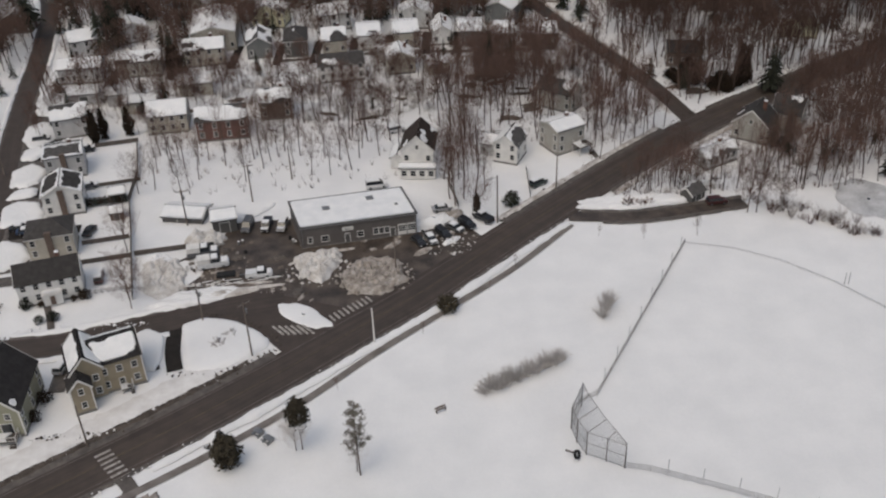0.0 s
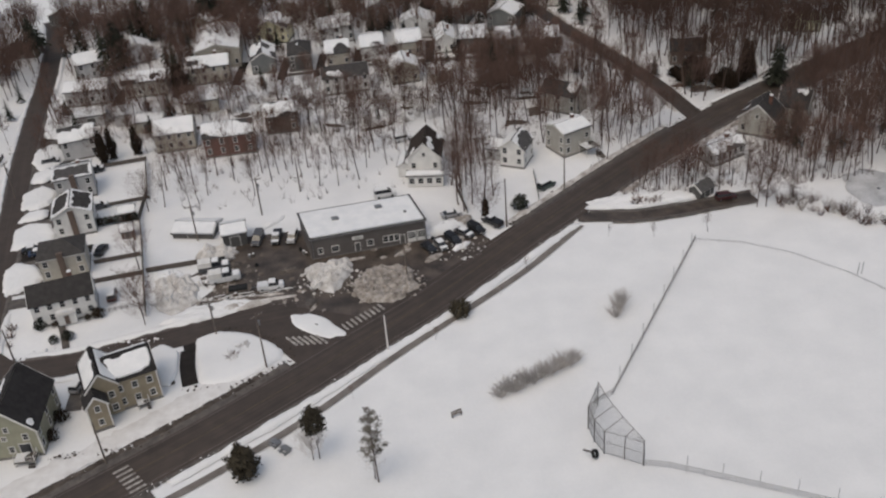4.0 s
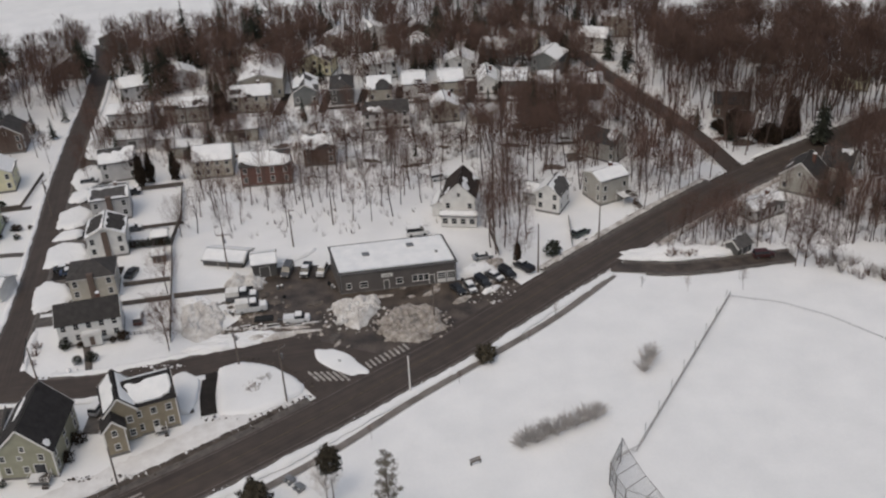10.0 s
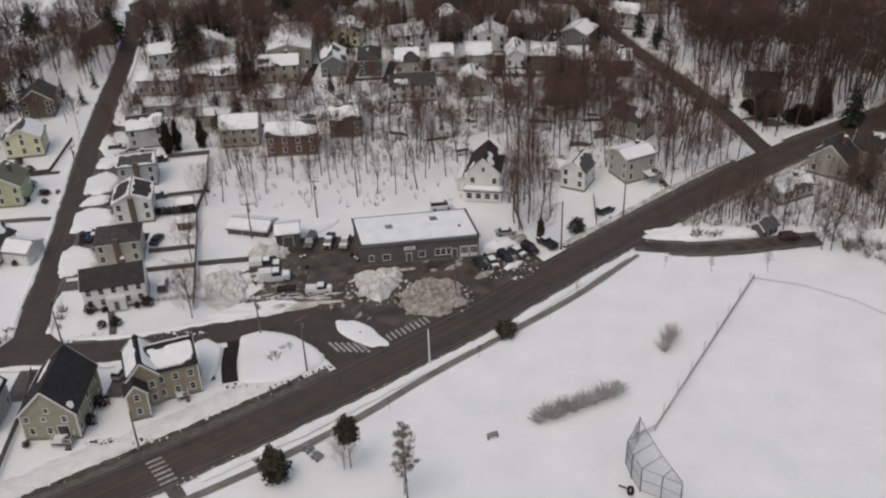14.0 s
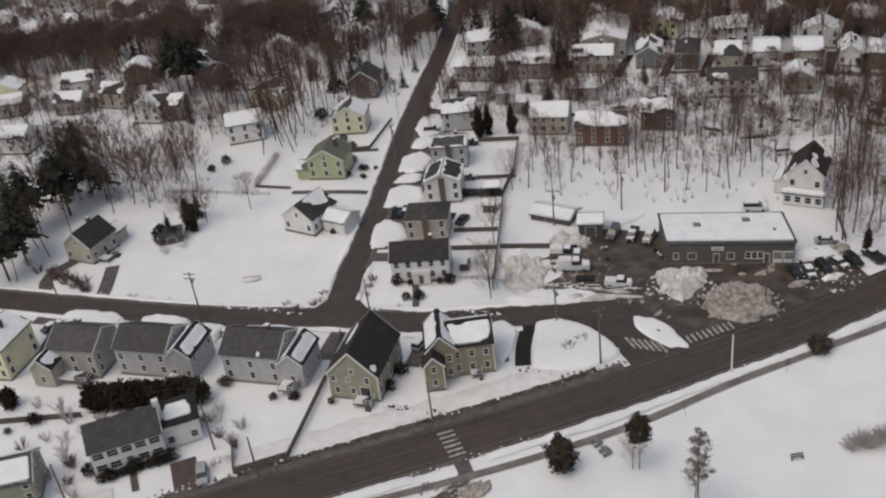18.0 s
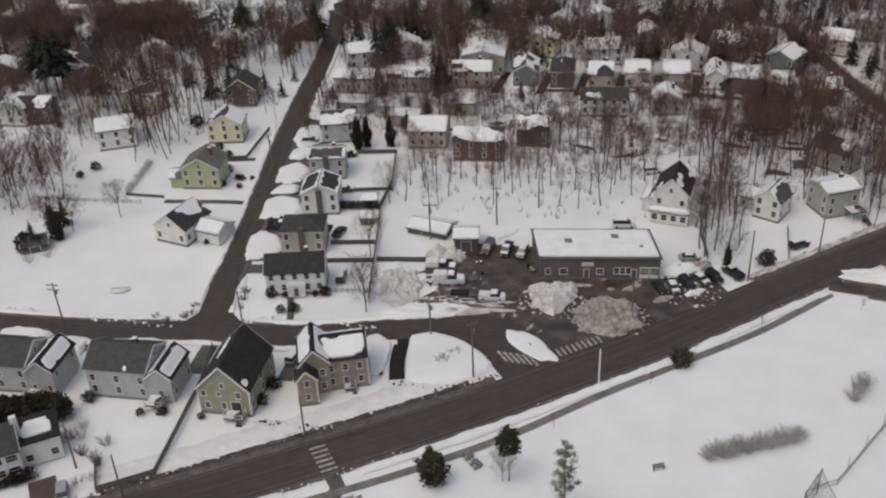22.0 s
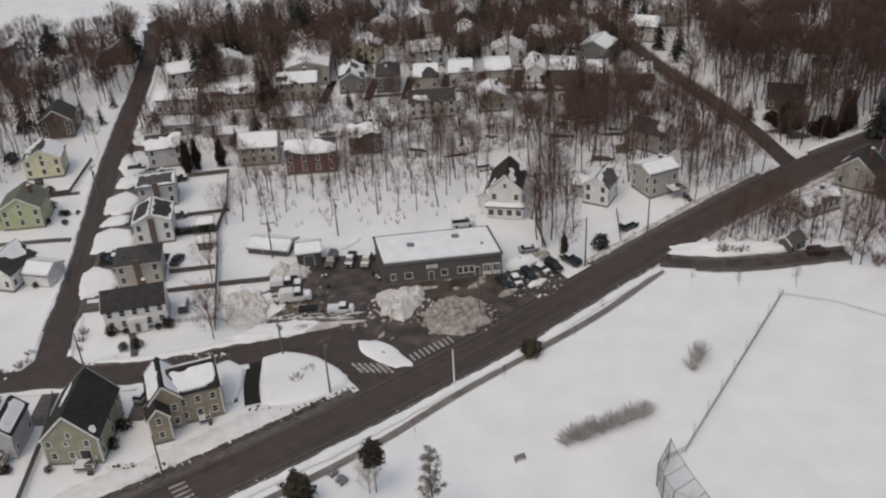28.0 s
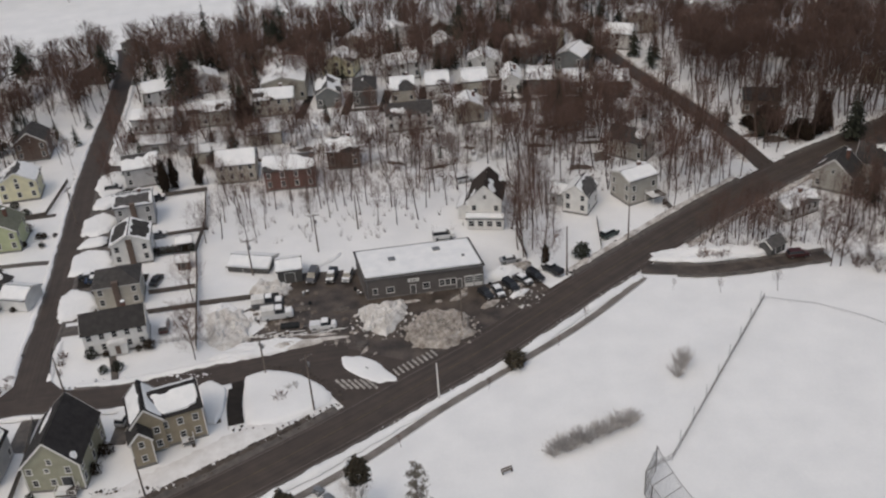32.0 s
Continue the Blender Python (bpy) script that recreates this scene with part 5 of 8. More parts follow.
def conifer_meshes(seed, h, spread, thin=1.0, bare=0.12, m=None):
    rnd = random.Random(seed)
    tr, cr = bmesh.new(), bmesh.new()
    tube(tr, (0, 0, -0.3), (0, 0, h * 0.5), h * 0.014 + 0.04, h * 0.01 + 0.02, 6)
    tube(tr, (0, 0, h * 0.5), (0, 0, h), h * 0.01 + 0.02, 0.02, 5)
    z = h * bare
    while z < h * 0.99:
        f = (z / h - bare) / (1 - bare)
        R = spread * (1 - f) ** 0.8 * rnd.uniform(0.75, 1.12) + 0.15
        k = max(4, int(9 * thin * (1 - 0.4 * f)))
        a0 = rnd.random() * 6
        for i in range(k):
            a = a0 + 6.283 * i / k + rnd.uniform(-0.25, 0.25)
            dd = Vector((math.cos(a), math.sin(a), rnd.uniform(-0.35, 0.12)))
            L = R * rnd.uniform(0.7, 1.15)
            o = Vector((0, 0, z + rnd.uniform(-0.1, 0.2)))
            sd = Vector((-dd.y, dd.x, 0))
            for s in range(4):
                f0, f1 = s / 4, (s + 1.25) / 4
                w = L * 0.3 * (1 - 0.45 * f0) * rnd.uniform(0.7, 1.25)
                c0, c1 = o + dd * L * f0 + Vector((0, 0, -0.12 * L * f0 * f0)), o + dd * L * f1 + Vector((0, 0, -0.2 * L * f1 * f1 + rnd.uniform(-0.1, 0.1)))
                up = Vector((0, 0, rnd.uniform(0.05, 0.3) * w))
                c = cr.verts.new(c0 + up)
                l = cr.verts.new(c0.lerp(c1, 0.6) + sd * w + Vector((0, 0, rnd.uniform(-0.35, 0.0) * w)))
                r = cr.verts.new(c0.lerp(c1, 0.6) - sd * w + Vector((0, 0, rnd.uniform(-0.35, 0.0) * w)))
                t = cr.verts.new(c1)
                cr.faces.new((c, l, t))
                cr.faces.new((c, t, r))
        z += h * 0.045 * rnd.uniform(0.8, 1.2)
    out = []
    for nm, b, mm in (("trunk", tr, BARK), ("crown", cr, m or NEEDLE)):
        me = bpy.data.meshes.new(nm)
        b.to_mesh(me)
        b.free()
        me.materials.append(mm)
        out.append(me)
    return out


def round_bush_meshes(seed, h, w, n, leaf, m):
    """A short stem and a rounded, ragged crown of small leaf clumps."""
    rnd = random.Random(seed)
    tr, cr = bmesh.new(), bmesh.new()
    tube(tr, (0, 0, -0.2), (0, 0, h * 0.6), 0.03 * h, 0.012 * h, 5)
    for _ in range(n):
        d = Vector((rnd.gauss(0, 1), rnd.gauss(0, 1), rnd.gauss(0, 1))).normalized()
        r = (0.55 + 0.45 * rnd.random() ** 0.5) * (1 + 0.5 * noise.noise(d * 1.7 + Vector((seed, 0, 0))) + 0.5 * noise.noise(d * 4.6 + Vector((0, seed, 0))))
        taper = 1.0 - 0.35 * max(0.0, d.z)
        o = Vector((d.x * r * w * taper, d.y * r * w * taper, h * 0.5 + d.z * r * h * 0.52))
        u = Vector((rnd.gauss(0, 1), rnd.gauss(0, 1), rnd.gauss(0, 1))).normalized()
        v = u.cross(d).normalized()
        s = leaf * rnd.uniform(0.6, 1.4)
        cr.faces.new([cr.verts.new(q) for q in (o - u * s * 0.5, o + u * s * 0.5 + d * s * 0.2, o + v * s + d * s * 0.5)])
    out = []
    for nm, b, mm in (("trunk", tr, BARK), ("crown", cr, m)):
        me = bpy.data.meshes.new(nm)
        b.to_mesh(me)
        b.free()
        me.materials.append(mm)
        out.append(me)
    return out


def sparse_pine_meshes(seed, h, spread, pads, m):
    """A thin bare trunk with a few level limbs, each ending in a flat pad of needles."""
    rnd = random.Random(seed)
    tr, cr = bmesh.new(), bmesh.new()
    tube(tr, (0, 0, -0.3), (0.1, 0.1, h * 0.55), 0.16, 0.11, 6)
    tube(tr, (0.1, 0.1, h * 0.55), (0, 0.2, h), 0.11, 0.03, 5)
    for i in range(pads):
        f = i / (pads - 1)
        z, a = h * (0.36 + 0.63 * f), i * 2.4 + rnd.uniform(-0.4, 0.4)
        L = spread * (1.05 - 0.65 * f) * rnd.uniform(0.35, 1.0)
        c = Vector((math.cos(a) * L, math.sin(a) * L, z + 0.25 * L))
        tube(tr, (0.05, 0.1, z), c, 0.045, 0.02, 4)
        w = rnd.uniform(0.45, 0.75)
        for _ in range(60):
            d = Vector((rnd.gauss(0, 0.5), rnd.gauss(0, 0.5), rnd.gauss(0, 0.28)))
            u = Vector((rnd.gauss(0, 1), rnd.gauss(0, 1), rnd.gauss(0, 0.6))).normalized()
            v = u.orthogonal().normalized()
            o = c + d * w
            cr.faces.new([cr.verts.new(q) for q in (o - v * 0.07, o + v * 0.07, o + u * rnd.uniform(0.25, 0.5))])
    out = []
    for nm, b, mm in (("trunk", tr, BARK), ("crown", cr, m)):
        me = bpy.data.meshes.new(nm)
        b.to_mesh(me)
        b.free()
        me.materials.append(mm)
        out.append(me)
    return out


def plant(name, meshes, x, y, rz, s, label, category, group="", sz=None):
    e = thing(name, Matrix.Translation((x, y, 0)) @ Matrix.Rotation(rz, 4, "Z") @ Matrix.Diagonal((s, s, sz or s, 1)), label, category, group)
    for nm, me in zip(("trunk", "crown"), meshes):
        o = new(nm, me)
        o.parent = e
    return e


BARE = [bare_tree_meshes(100 + i, 12 + i % 4, 4.2 + 0.5 * (i % 3), 0.95, 0.032, 0.05, 0.36) for i in range(8)]
SLIM = [bare_tree_meshes(150 + i, 15, 3.0, 0.5, 0.03, 0.13, 0.5) for i in range(6)]
WISP = [bare_tree_meshes(170 + i, 13, 2.3, 0.34, 0.026, 0.16, 0.36, 8) for i in range(6)]
FIR = [conifer_meshes(200 + i, 10 + 2 * (i % 3), 2.6 + 0.3 * (i % 2)) for i in range(4)]
PINE = [conifer_meshes(230 + i, 14, 4.2, 1.5, 0.45) for i in range(3)]
YEW = [round_bush_meshes(260 + i, 2.0, 1.3, 420, 0.3, (NEEDLE, HEDGEM)[i % 2]) for i in range(4)]
rng = random.Random(7)
TAKEN = [(s[0], s[1], max(s[3], s[4]) * 0.62) for s in SPECS] + [(-14.3, 184, 16), (-73.6, 128.6, 8), (-57, 135, 8)]
TREES = []


def near_road(x, y, gap):
    for pts, w in ((MAIN, 4.9), (SIDE, 3.4), (LEFT, 3.0), (FAR, 2.7)):
        for (ax, ay), (bx, by) in zip(pts, pts[1:]):
            t_ = max(0, min(1, ((x - ax) * (bx - ax) + (y - ay) * (by - ay)) / ((bx - ax) ** 2 + (by - ay) ** 2)))
            if math.hypot(x - ax - t_ * (bx - ax), y - ay - t_ * (by - ay)) < w + gap:
                return True
    return False


def clear(x, y, r=1.6, gap=1.2):
    return not near_road(x, y, gap) and all(math.hypot(x - a, y - b) > c + 0.6 for a, b, c in TAKEN) and all(math.hypot(x - a, y - b) > r for a, b in TREES)


def lake(x, y):
    """Frozen water far off lies between slanting shores."""
    near = 318 + 0.33 * (x + 190)
    return (-225 < x < -20 and near < y < near + 86) or (x > 66 and 340 - 0.30 * (x - 66) < y < 420 - 0.36 * (x - 66))


def scatter(n, x0, x1, y0, y1, kinds, label, group, s0=0.8, s1=1.2, r=1.6):
    made = tries = 0
    while made < n and tries < n * 30:
        tries += 1
        x, y = rng.uniform(x0, x1), rng.uniform(y0, y1)
        if lake(x, y) or not clear(x, y, r):
            continue
        TREES.append((x, y))
        s = rng.uniform(s0, s1)
        pool, nm, lb = rng.choice(kinds)
        plant(nm, rng.choice(pool), x, y, rng.random() * 6.28, s, lb, "tree", group, s * rng.uniform(0.9, 1.15))
        made += 1


B = (BARE, "bare_tree", "bare brown deciduous tree standing in snow")
S = (SLIM, "bare_tree", "slender bare tree standing in snow")
Wp = (WISP, "bare_tree", "thin wispy bare tree standing in snow")
scatter(34, -68, -3, 212, 229, [Wp, S, Wp], "", "trees behind the workshop", 0.7, 1.05, 2.4)
scatter(9, -66, -10, 200, 214, [Wp, S], "", "trees behind the workshop", 0.6, 0.95, 3.0)
scatter(32, -62, 4, 229, 264, [Wp, S, B], "", "trees between the houses", 0.55, 0.85, 2.8)
scatter(22, 5, 16, 192, 222, [Wp, S, Wp], "", "trees beside the white house", 0.7, 1.05, 1.4)
scatter(16, 42, 66, 189, 205, [Wp, Wp, S], "", "trees beside the lane", 0.45, 0.75, 2.2)
scatter(24, 40, 98, 189, 214, [Wp], "", "saplings beside the lane", 0.4, 0.7, 2.0)
scatter(16, 44, 66, 200, 226, [Wp, S, B], "", "trees beside the main road", 0.6, 0.9, 2.2)
scatter(30, 66, 100, 188, 216, [Wp, Wp, S], "", "trees beside the low house", 0.5, 0.85, 1.8)
scatter(22, 44, 64, 190, 204, [Wp], "", "saplings beside the lane", 0.5, 0.85, 1.3)
scatter(12, 76, 96, 186, 208, [Wp, S], "", "trees beside the lane", 0.5, 0.8, 2.4)
scatter(14, 72, 110, 228, 242, [B, S], "", "trees near the pond", 0.7, 1.0, 2.4)
for x, y in ((-59.4, 160.6), (-63.4, 178.0), (-66.0, 203.0), (-58.2, 157.2), (-137, 178), (-141, 176), (-129, 186)):
    plant("bare_tree", BARE[int(abs(x)) % 8], x, y, x, 0.75, "leafless grey-brown garden tree", "tree", "garden trees")


def bush_mesh(seed, h, w, n, m):
    """A leafless shrub: many stems with twigs from one base."""
    rnd = random.Random(seed)
    bm = bmesh.new()
    for i in range(n):
        a = rnd.random() * 6.28
        o = Vector((math.cos(a) * w * 0.25 * rnd.random(), math.sin(a) * w * 0.25 * rnd.random(), -0.1))
        d = Vector((math.cos(a) * rnd.uniform(0, w / h), math.sin(a) * rnd.uniform(0, w / h), 1)).normalized()
        L = h * rnd.uniform(0.7, 1.05)
        tube(bm, o, o + d * L * 0.6, 0.035, 0.02, 3)
        for _ in range(16):
            s = o + d * L * rnd.uniform(0.2, 0.95)
            nd = (d + Vector((rnd.uniform(-0.8, 0.8), rnd.uniform(-0.8, 0.8), rnd.uniform(-0.2, 0.5)))).normalized()
            sd = nd.orthogonal().normalized() * 0.022
            bm.faces.new([bm.verts.new(v) for v in (s - sd, s + sd, s + nd * h * rnd.uniform(0.15, 0.4))])
    return obj("shrub", bm, m)


# ---- the park's single plants ----
def pale(meshes):
    meshes[1].materials.clear()
    meshes[1].materials.append(GREYTWIG)
    return meshes



plant("spruce", round_bush_meshes(301, 6.4, 2.2, 2600, 0.42, NEEDLE2), -33.6, 112.8, 0, 1, "dense dark spruce beside the sidewalk", "tree")
pine = bare_tree_meshes(302, 8.6, 2.4, 0.3, 0.02, 0.03, 0.3)
e = plant("pine_tree", [pine[0], round_bush_meshes(312, 4.8, 1.8, 1700, 0.36, NEEDLE2)[1]], -21.8, 115.4, 1, 1, "pine with a tufted brown-green top", "tree")
for c in e.children:
    if c.name.startswith("crown"):
        c.location.z = 5.6
plant("bare_tree", pale(bare_tree_meshes(303, 7.0, 2.4, 1.3, 0.028, 0.04, 0.22)), -22.8, 115.2, 0, 1, "small bare tree beside the pine", "tree")
plant("pine_tree", sparse_pine_meshes(304, 14.6, 2.2, 30, mat("grey_green_needles", (0.19, 0.172, 0.145), (0.125, 0.112, 0.094), 1.2, 0.9, 0.0, 5.0, rand=0.2)), -12.2, 108.9, 2, 1, "tall thin sparse pine standing in the snow", "tree")
plant("bare_tree", pale(bare_tree_meshes(306, 9.0, 1.9, 0.5, 0.022, 0.04, 0.2)), -12.7, 109.6, 1, 1, "pale leafless sapling beside the sparse pine", "tree")
for i in range(13):
    f = i / 12
    b = bush_mesh(320 + i, 2.0 + 0.4 * (i % 3), 3.0, 60, GREYTWIG)
    b.location = (9.2 + 14.4 * f, 126.2 + 7.4 * f + 0.5 * math.sin(i * 2.1), 0)
    tagged(b, "leafless grey shrub in a row on snow", "shrub", "hedge on the field")
for i, (x, y, h) in enumerate(((34.6, 147.4, 3.4), (33.4, 145.4, 2.6), (35.6, 149.2, 3.0))):
    b = bush_mesh(340 + i, h, 2.8, 60, GREYTWIG)
    b.location = (x, y, 0)
    tagged(b, "leafless grey shrub clump on the field", "shrub", "shrubs on the field")
plant("juniper", round_bush_meshes(350, 2.8, 2.1, 900, 0.4, NEEDLE2), 4.2, 150.6, 0, 1, "low dark juniper beside the sidewalk", "shrub")
plant("juniper", round_bush_meshes(351, 3.2, 1.8, 800, 0.36, NEEDLE), 21.0, 188.2, 0, 1, "round dark evergreen shrub on a snowy lawn", "shrub")
for x, y in ((-75.4, 154.2), (-72.8, 154.9), (-79.5, 159.2), (-76.5, 159.6), (-70.4, 161.0), (-68.4, 161.6), (-103.2, 180.2), (-102.4, 177.4), (-107.2, 209.4), (-112.4, 204.8), (-88.6, 119.6), (-84.6, 120.4),
             (-99.8, 121.4), (-108.4, 97.4), (-104.2, 99.0), (-101.4, 100.2), (-99.2, 101.4), (-77.4, 120.6), (-111.6, 95.4), (-130.6, 104.6), (-134.0, 101.2), (-68.4, 126.2), (-67.8, 130.8)):
    plant("evergreen_shrub", YEW[int(abs(x * 3)) % 4], x, y, x, 0.75 + 0.25 * math.sin(x), "rounded dark evergreen shrub beside a house", "shrub", "garden shrubs")
for i in range(9):
    plant("arborvitae", YEW[i % 2], -77.0 + i * 1.08, 198.2 + i * 0.17, i, 0.55, "small dark evergreen in a garden row", "shrub", "garden hedge", 1.0)
HEDGE = [round_bush_meshes(290 + i, 4.6, 1.9, 1500, 0.45, (HEDGEM, NEEDLE2)[i % 2]) for i in range(4)]
for i in range(16):
    f = i / 15
    plant("evergreen_hedge_plant", HEDGE[(i % 2) * 2 if i < 10 else i % 4], -121.5 + 19.0 * f, 110.9 + 5.6 * f, i, 1.1 + 0.15 * math.sin(i * 2.3), "dense dark hemlock in a tall hedge", "tree", "tall hedge", 1.0)
for x, y, s in ((-68.0, 251.0, 0.9), (-92.6, 246.0, 0.8), (-72.6, 286.0, 1.0), (-70.8, 279.0, 0.9), (29.0, 262.0, 0.8), (97.5, 240.5, 1.1), (100.5, 244.5, 1.0), (86.0, 243.0, 0.6), (-143.4, 171.4, 0.5), (-140.8, 180.6, 0.7),
                (-139.0, 261.0, 1.1), (-133.0, 262.0, 1.0), (-28.0, 322.0, 1.2), (12.0, 326.0, 1.2), (-85.0, 322.0, 1.2), (-70.0, 326.0, 1.3), (-60.0, 318.0, 1.1), (-96.0, 312.0, 1.1), (0.0, 316.0, 1.0), (-90.0, 324.0, 1.5), (-79.9, 335.0, 1.4), (-67.1, 337.2, 1.6), (-57.8, 342.8, 1.3), (-45.5, 342.0, 1.5), (3.0, 338.9, 1.4), (8.7, 329.7, 1.5), (23.3, 346.9, 1.4), (72.2, 340.6, 1.3), (-95.4, 293.2, 1.3), (-91.1, 297.8, 1.2), (23.9, 276.3, 0.9), (22.4, 274.6, 0.7), (75.4, 244.8, 0.7), (52.0, 312.0, 1.0), (90.0, 206.0, 0.9), (88.0, 209.0, 0.8), (60.0, 252.0, 0.7), (68.0, 254.0, 0.6), (75.0, 250.0, 0.6)):
    plant("conifer", FIR[int(x) % 4], x, y, x, s, "dark conifer among bare trees", "tree", "conifers", s * 1.1)
for x, y, s in ((-177.2, 177.0, 1.4), (-171.5, 153.2, 1.3), (-171.5, 146.5, 1.2), (-176.0, 158.0, 1.35), (-181.0, 168.0, 1.45), (-184.7, 183.2, 1.1), (-192.2, 202.8, 1.1), (-172, 186, 0.9), (-186, 150, 1.0), (-200, 172, 1.1)):
    plant("pine_tree", PINE[int(y) % 3], x, y, x, s, "tall dark pine with a bare trunk", "tree", "pines")


for i in range(14):
    b = bush_mesh(700 + i, 1.8 + 0.4 * (i % 3), 2.2, 26, TWIG)
    b.location = (-163 + 1.1 * i, 150.5 - 0.35 * i + 1.2 * math.sin(i * 1.9), 0)
    tagged(b, "brown leafless shrub before the cream house", "shrub", "shrubs before the cream house")
for i in range(9):
    plant("evergreen_shrub", YEW[i % 4], -107.4 + (-5.2 + 1.3 * i) * 0.788 + 5.3 * 0.616, 101.6 + (-5.2 + 1.3 * i) * 0.616 - 5.3 * 0.788, i, 0.7 + 0.2 * math.sin(i * 2.0), "dark evergreen shrub before the white house", "shrub", "garden shrubs")
for i, (x, y) in enumerate(((-119, 104), (-121.4, 101.6), (-116.8, 106.8), (-124, 106), (-113.6, 92.4), (-110.4, 89.6), (-115.6, 96.0), (-127.6, 108.4), (-93.4, 108.2), (-90.6, 111.0), (-89.4, 106.4), (-118.4, 97.6), (-97.6, 111.4))):
    b = bush_mesh(730 + i, 1.8 + 0.5 * (i % 4), 2.0, 24, (TWIG, GREYTWIG)[i % 2])
    b.location = (x, y, 0)
    tagged(b, "leafless garden shrub in the snow", "shrub", "garden shrubs")
for x, y, s_ in ((-134.2, 240.3, 1.5), (-116.3, 221.6, 0.9), (-112.6, 213.4, 0.9), (-108.4, 209.4, 0.7), (-120.8, 226.0, 0.9), (-149.1, 209.3, 1.0), (-150.9, 204.4, 0.8), (-110.6, 205.6, 0.6), (-106.2, 205.0, 0.6), (-104.6, 209.8, 0.5), (-143.4, 168.6, 1.9), (-140.6, 169.4, 1.6), (-145.0, 170.4, 1.4)):
    plant("evergreen_shrub", YEW[int(abs(x * 3)) % 4], x, y, x, s_, "rounded dark evergreen shrub in a snowy garden", "shrub", "garden shrubs")
for i in range(12):
    f = i / 11
    b = bush_mesh(760 + i, 1.4 + 0.3 * (i % 3), 1.6, 24, GREYTWIG)
    b.location = (-133.3 - 2.4 * f, 197.6 + 16.4 * f, 0)
    tagged(b, "leafless grey shrub in a garden row", "shrub", "garden hedge row")
grng = random.Random(77)
for i in range(64):
    if i < 40:
        x, y = grng.uniform(-28, 8), grng.uniform(237, 258)
    else:
        x, y = grng.uniform(-88, -30), grng.uniform(246, 268)
    if not clear(x, y, 0.5, 0.5):
        continue
    b = bush_mesh(780 + i, grng.uniform(1.6, 3.0), grng.uniform(2.2, 3.4), 22, (TWIG, GREYTWIG)[i % 2])
    b.location = (x, y, 0)
    tagged(b, "tangled leafless shrub in a back garden", "shrub", "back garden shrubs")
    mound("snow_mound", x + grng.uniform(-0.8, 0.8), y + grng.uniform(0.4, 1.4), grng.uniform(1.0, 2.2), grng.uniform(0.8, 1.4), grng.uniform(-40, 40), grng.uniform(0.9, 1.7), SNOW, "snow heaped over a low shrub", "snow pile", 500 + i, 0.7, 9)
plant("conifer", FIR[1], 22.6, 257.5, 2, 1.15, "dark conifer among bare trees", "tree", "conifers", 1.25)
plant("conifer", FIR[2], 25.6, 259.0, 1, 0.8, "dark conifer among bare trees", "tree", "conifers", 0.9)
plant("evergreen_column", HEDGE[1], -139.4, 174.9, 0, 0.85, "tall brown-green columnar evergreen on a lawn", "tree", "", 1.6)
plant("evergreen_column", HEDGE[2], -138.7, 107.7, 1, 0.8, "broad black evergreen in a snowy garden", "tree", "", 0.9)
plant("evergreen_column", HEDGE[0], -137.8, 173.6, 2, 0.5, "dark evergreen shrub beside a taller one", "tree", "", 0.7)
for x, y, s_ in ((8.3, 189.4, 1.0), (10.4, 192.6, 1.05), (13.4, 195.6, 0.95), (8.4, 203.4, 1.0)):
    plant("bare_tree", SLIM[int(x * 7) % 6], x, y, x, s_, "tall many-stemmed bare tree standing in snow", "tree", "big bare trees", s_ * 1.05)
for x, y, s_ in ((60.0, 191.0, 0.8), (72.3, 179.6, 0.75), (74.2, 179.4, 0.8), (80.2, 180.2, 0.6)):
    plant("bare_tree", BARE[int(x * 7) % 8], x, y, x, s_, "tall many-stemmed bare tree standing in snow", "tree", "big bare trees", s_ * 1.1)
plant("bare_tree", BARE[2], 12.9, 184.6, 1, 0.75, "dark ivy-clad bare tree behind parked cars", "tree")
plant("evergreen_column", HEDGE[2], 12.7, 184.4, 1, 0.42, "dark ivy round a bare trunk", "ivy", "", 1.2)


for x, y, s, z in ((-82.5, 231.0, 0.75, 1.7), (-74.5, 234.5, 0.7, 1.5), (-80.6, 233.0, 0.6, 1.6)):
    plant("evergreen_column", HEDGE[0], x, y, x, s, "dark columnar evergreen between houses", "tree", "evergreens between houses", z)


for x, y, s, z in ((74.2, 249.5, 0.7, 0.6), (76.9, 247.9, 0.8, 0.65), (79.0, 247.1, 0.7, 0.6), (84.0, 243.3, 0.8, 1.0), (85.9, 241.8, 0.7, 1.0), (90.8, 245.9, 0.75, 2.2), (92.7, 246.6, 0.65, 2.0)):
    if clear(x, y, 0.2, 0.8):
        plant("dark_evergreen", HEDGE[0], x, y, x, s, "dark evergreen mass beside the street junction", "tree", "evergreens at the junction", z)


for i, (x, y) in enumerate(((74.8, 247.8), (78.5, 253.2), (80.6, 250.3), (73.6, 252.6), (83.8, 243.2), (86.3, 241.1), (89.7, 244.4), (92.6, 247.9), (86.8, 248.1), (82.6, 245.2))):
    plant("dark_evergreen", HEDGE[(0, 2)[i % 2]], x, y, x, 0.95 + 0.2 * math.sin(i * 2.0), "dark evergreen mass beside the street junction", "tree", "evergreens at the junction", 0.8 + 0.3 * math.sin(i * 1.3))


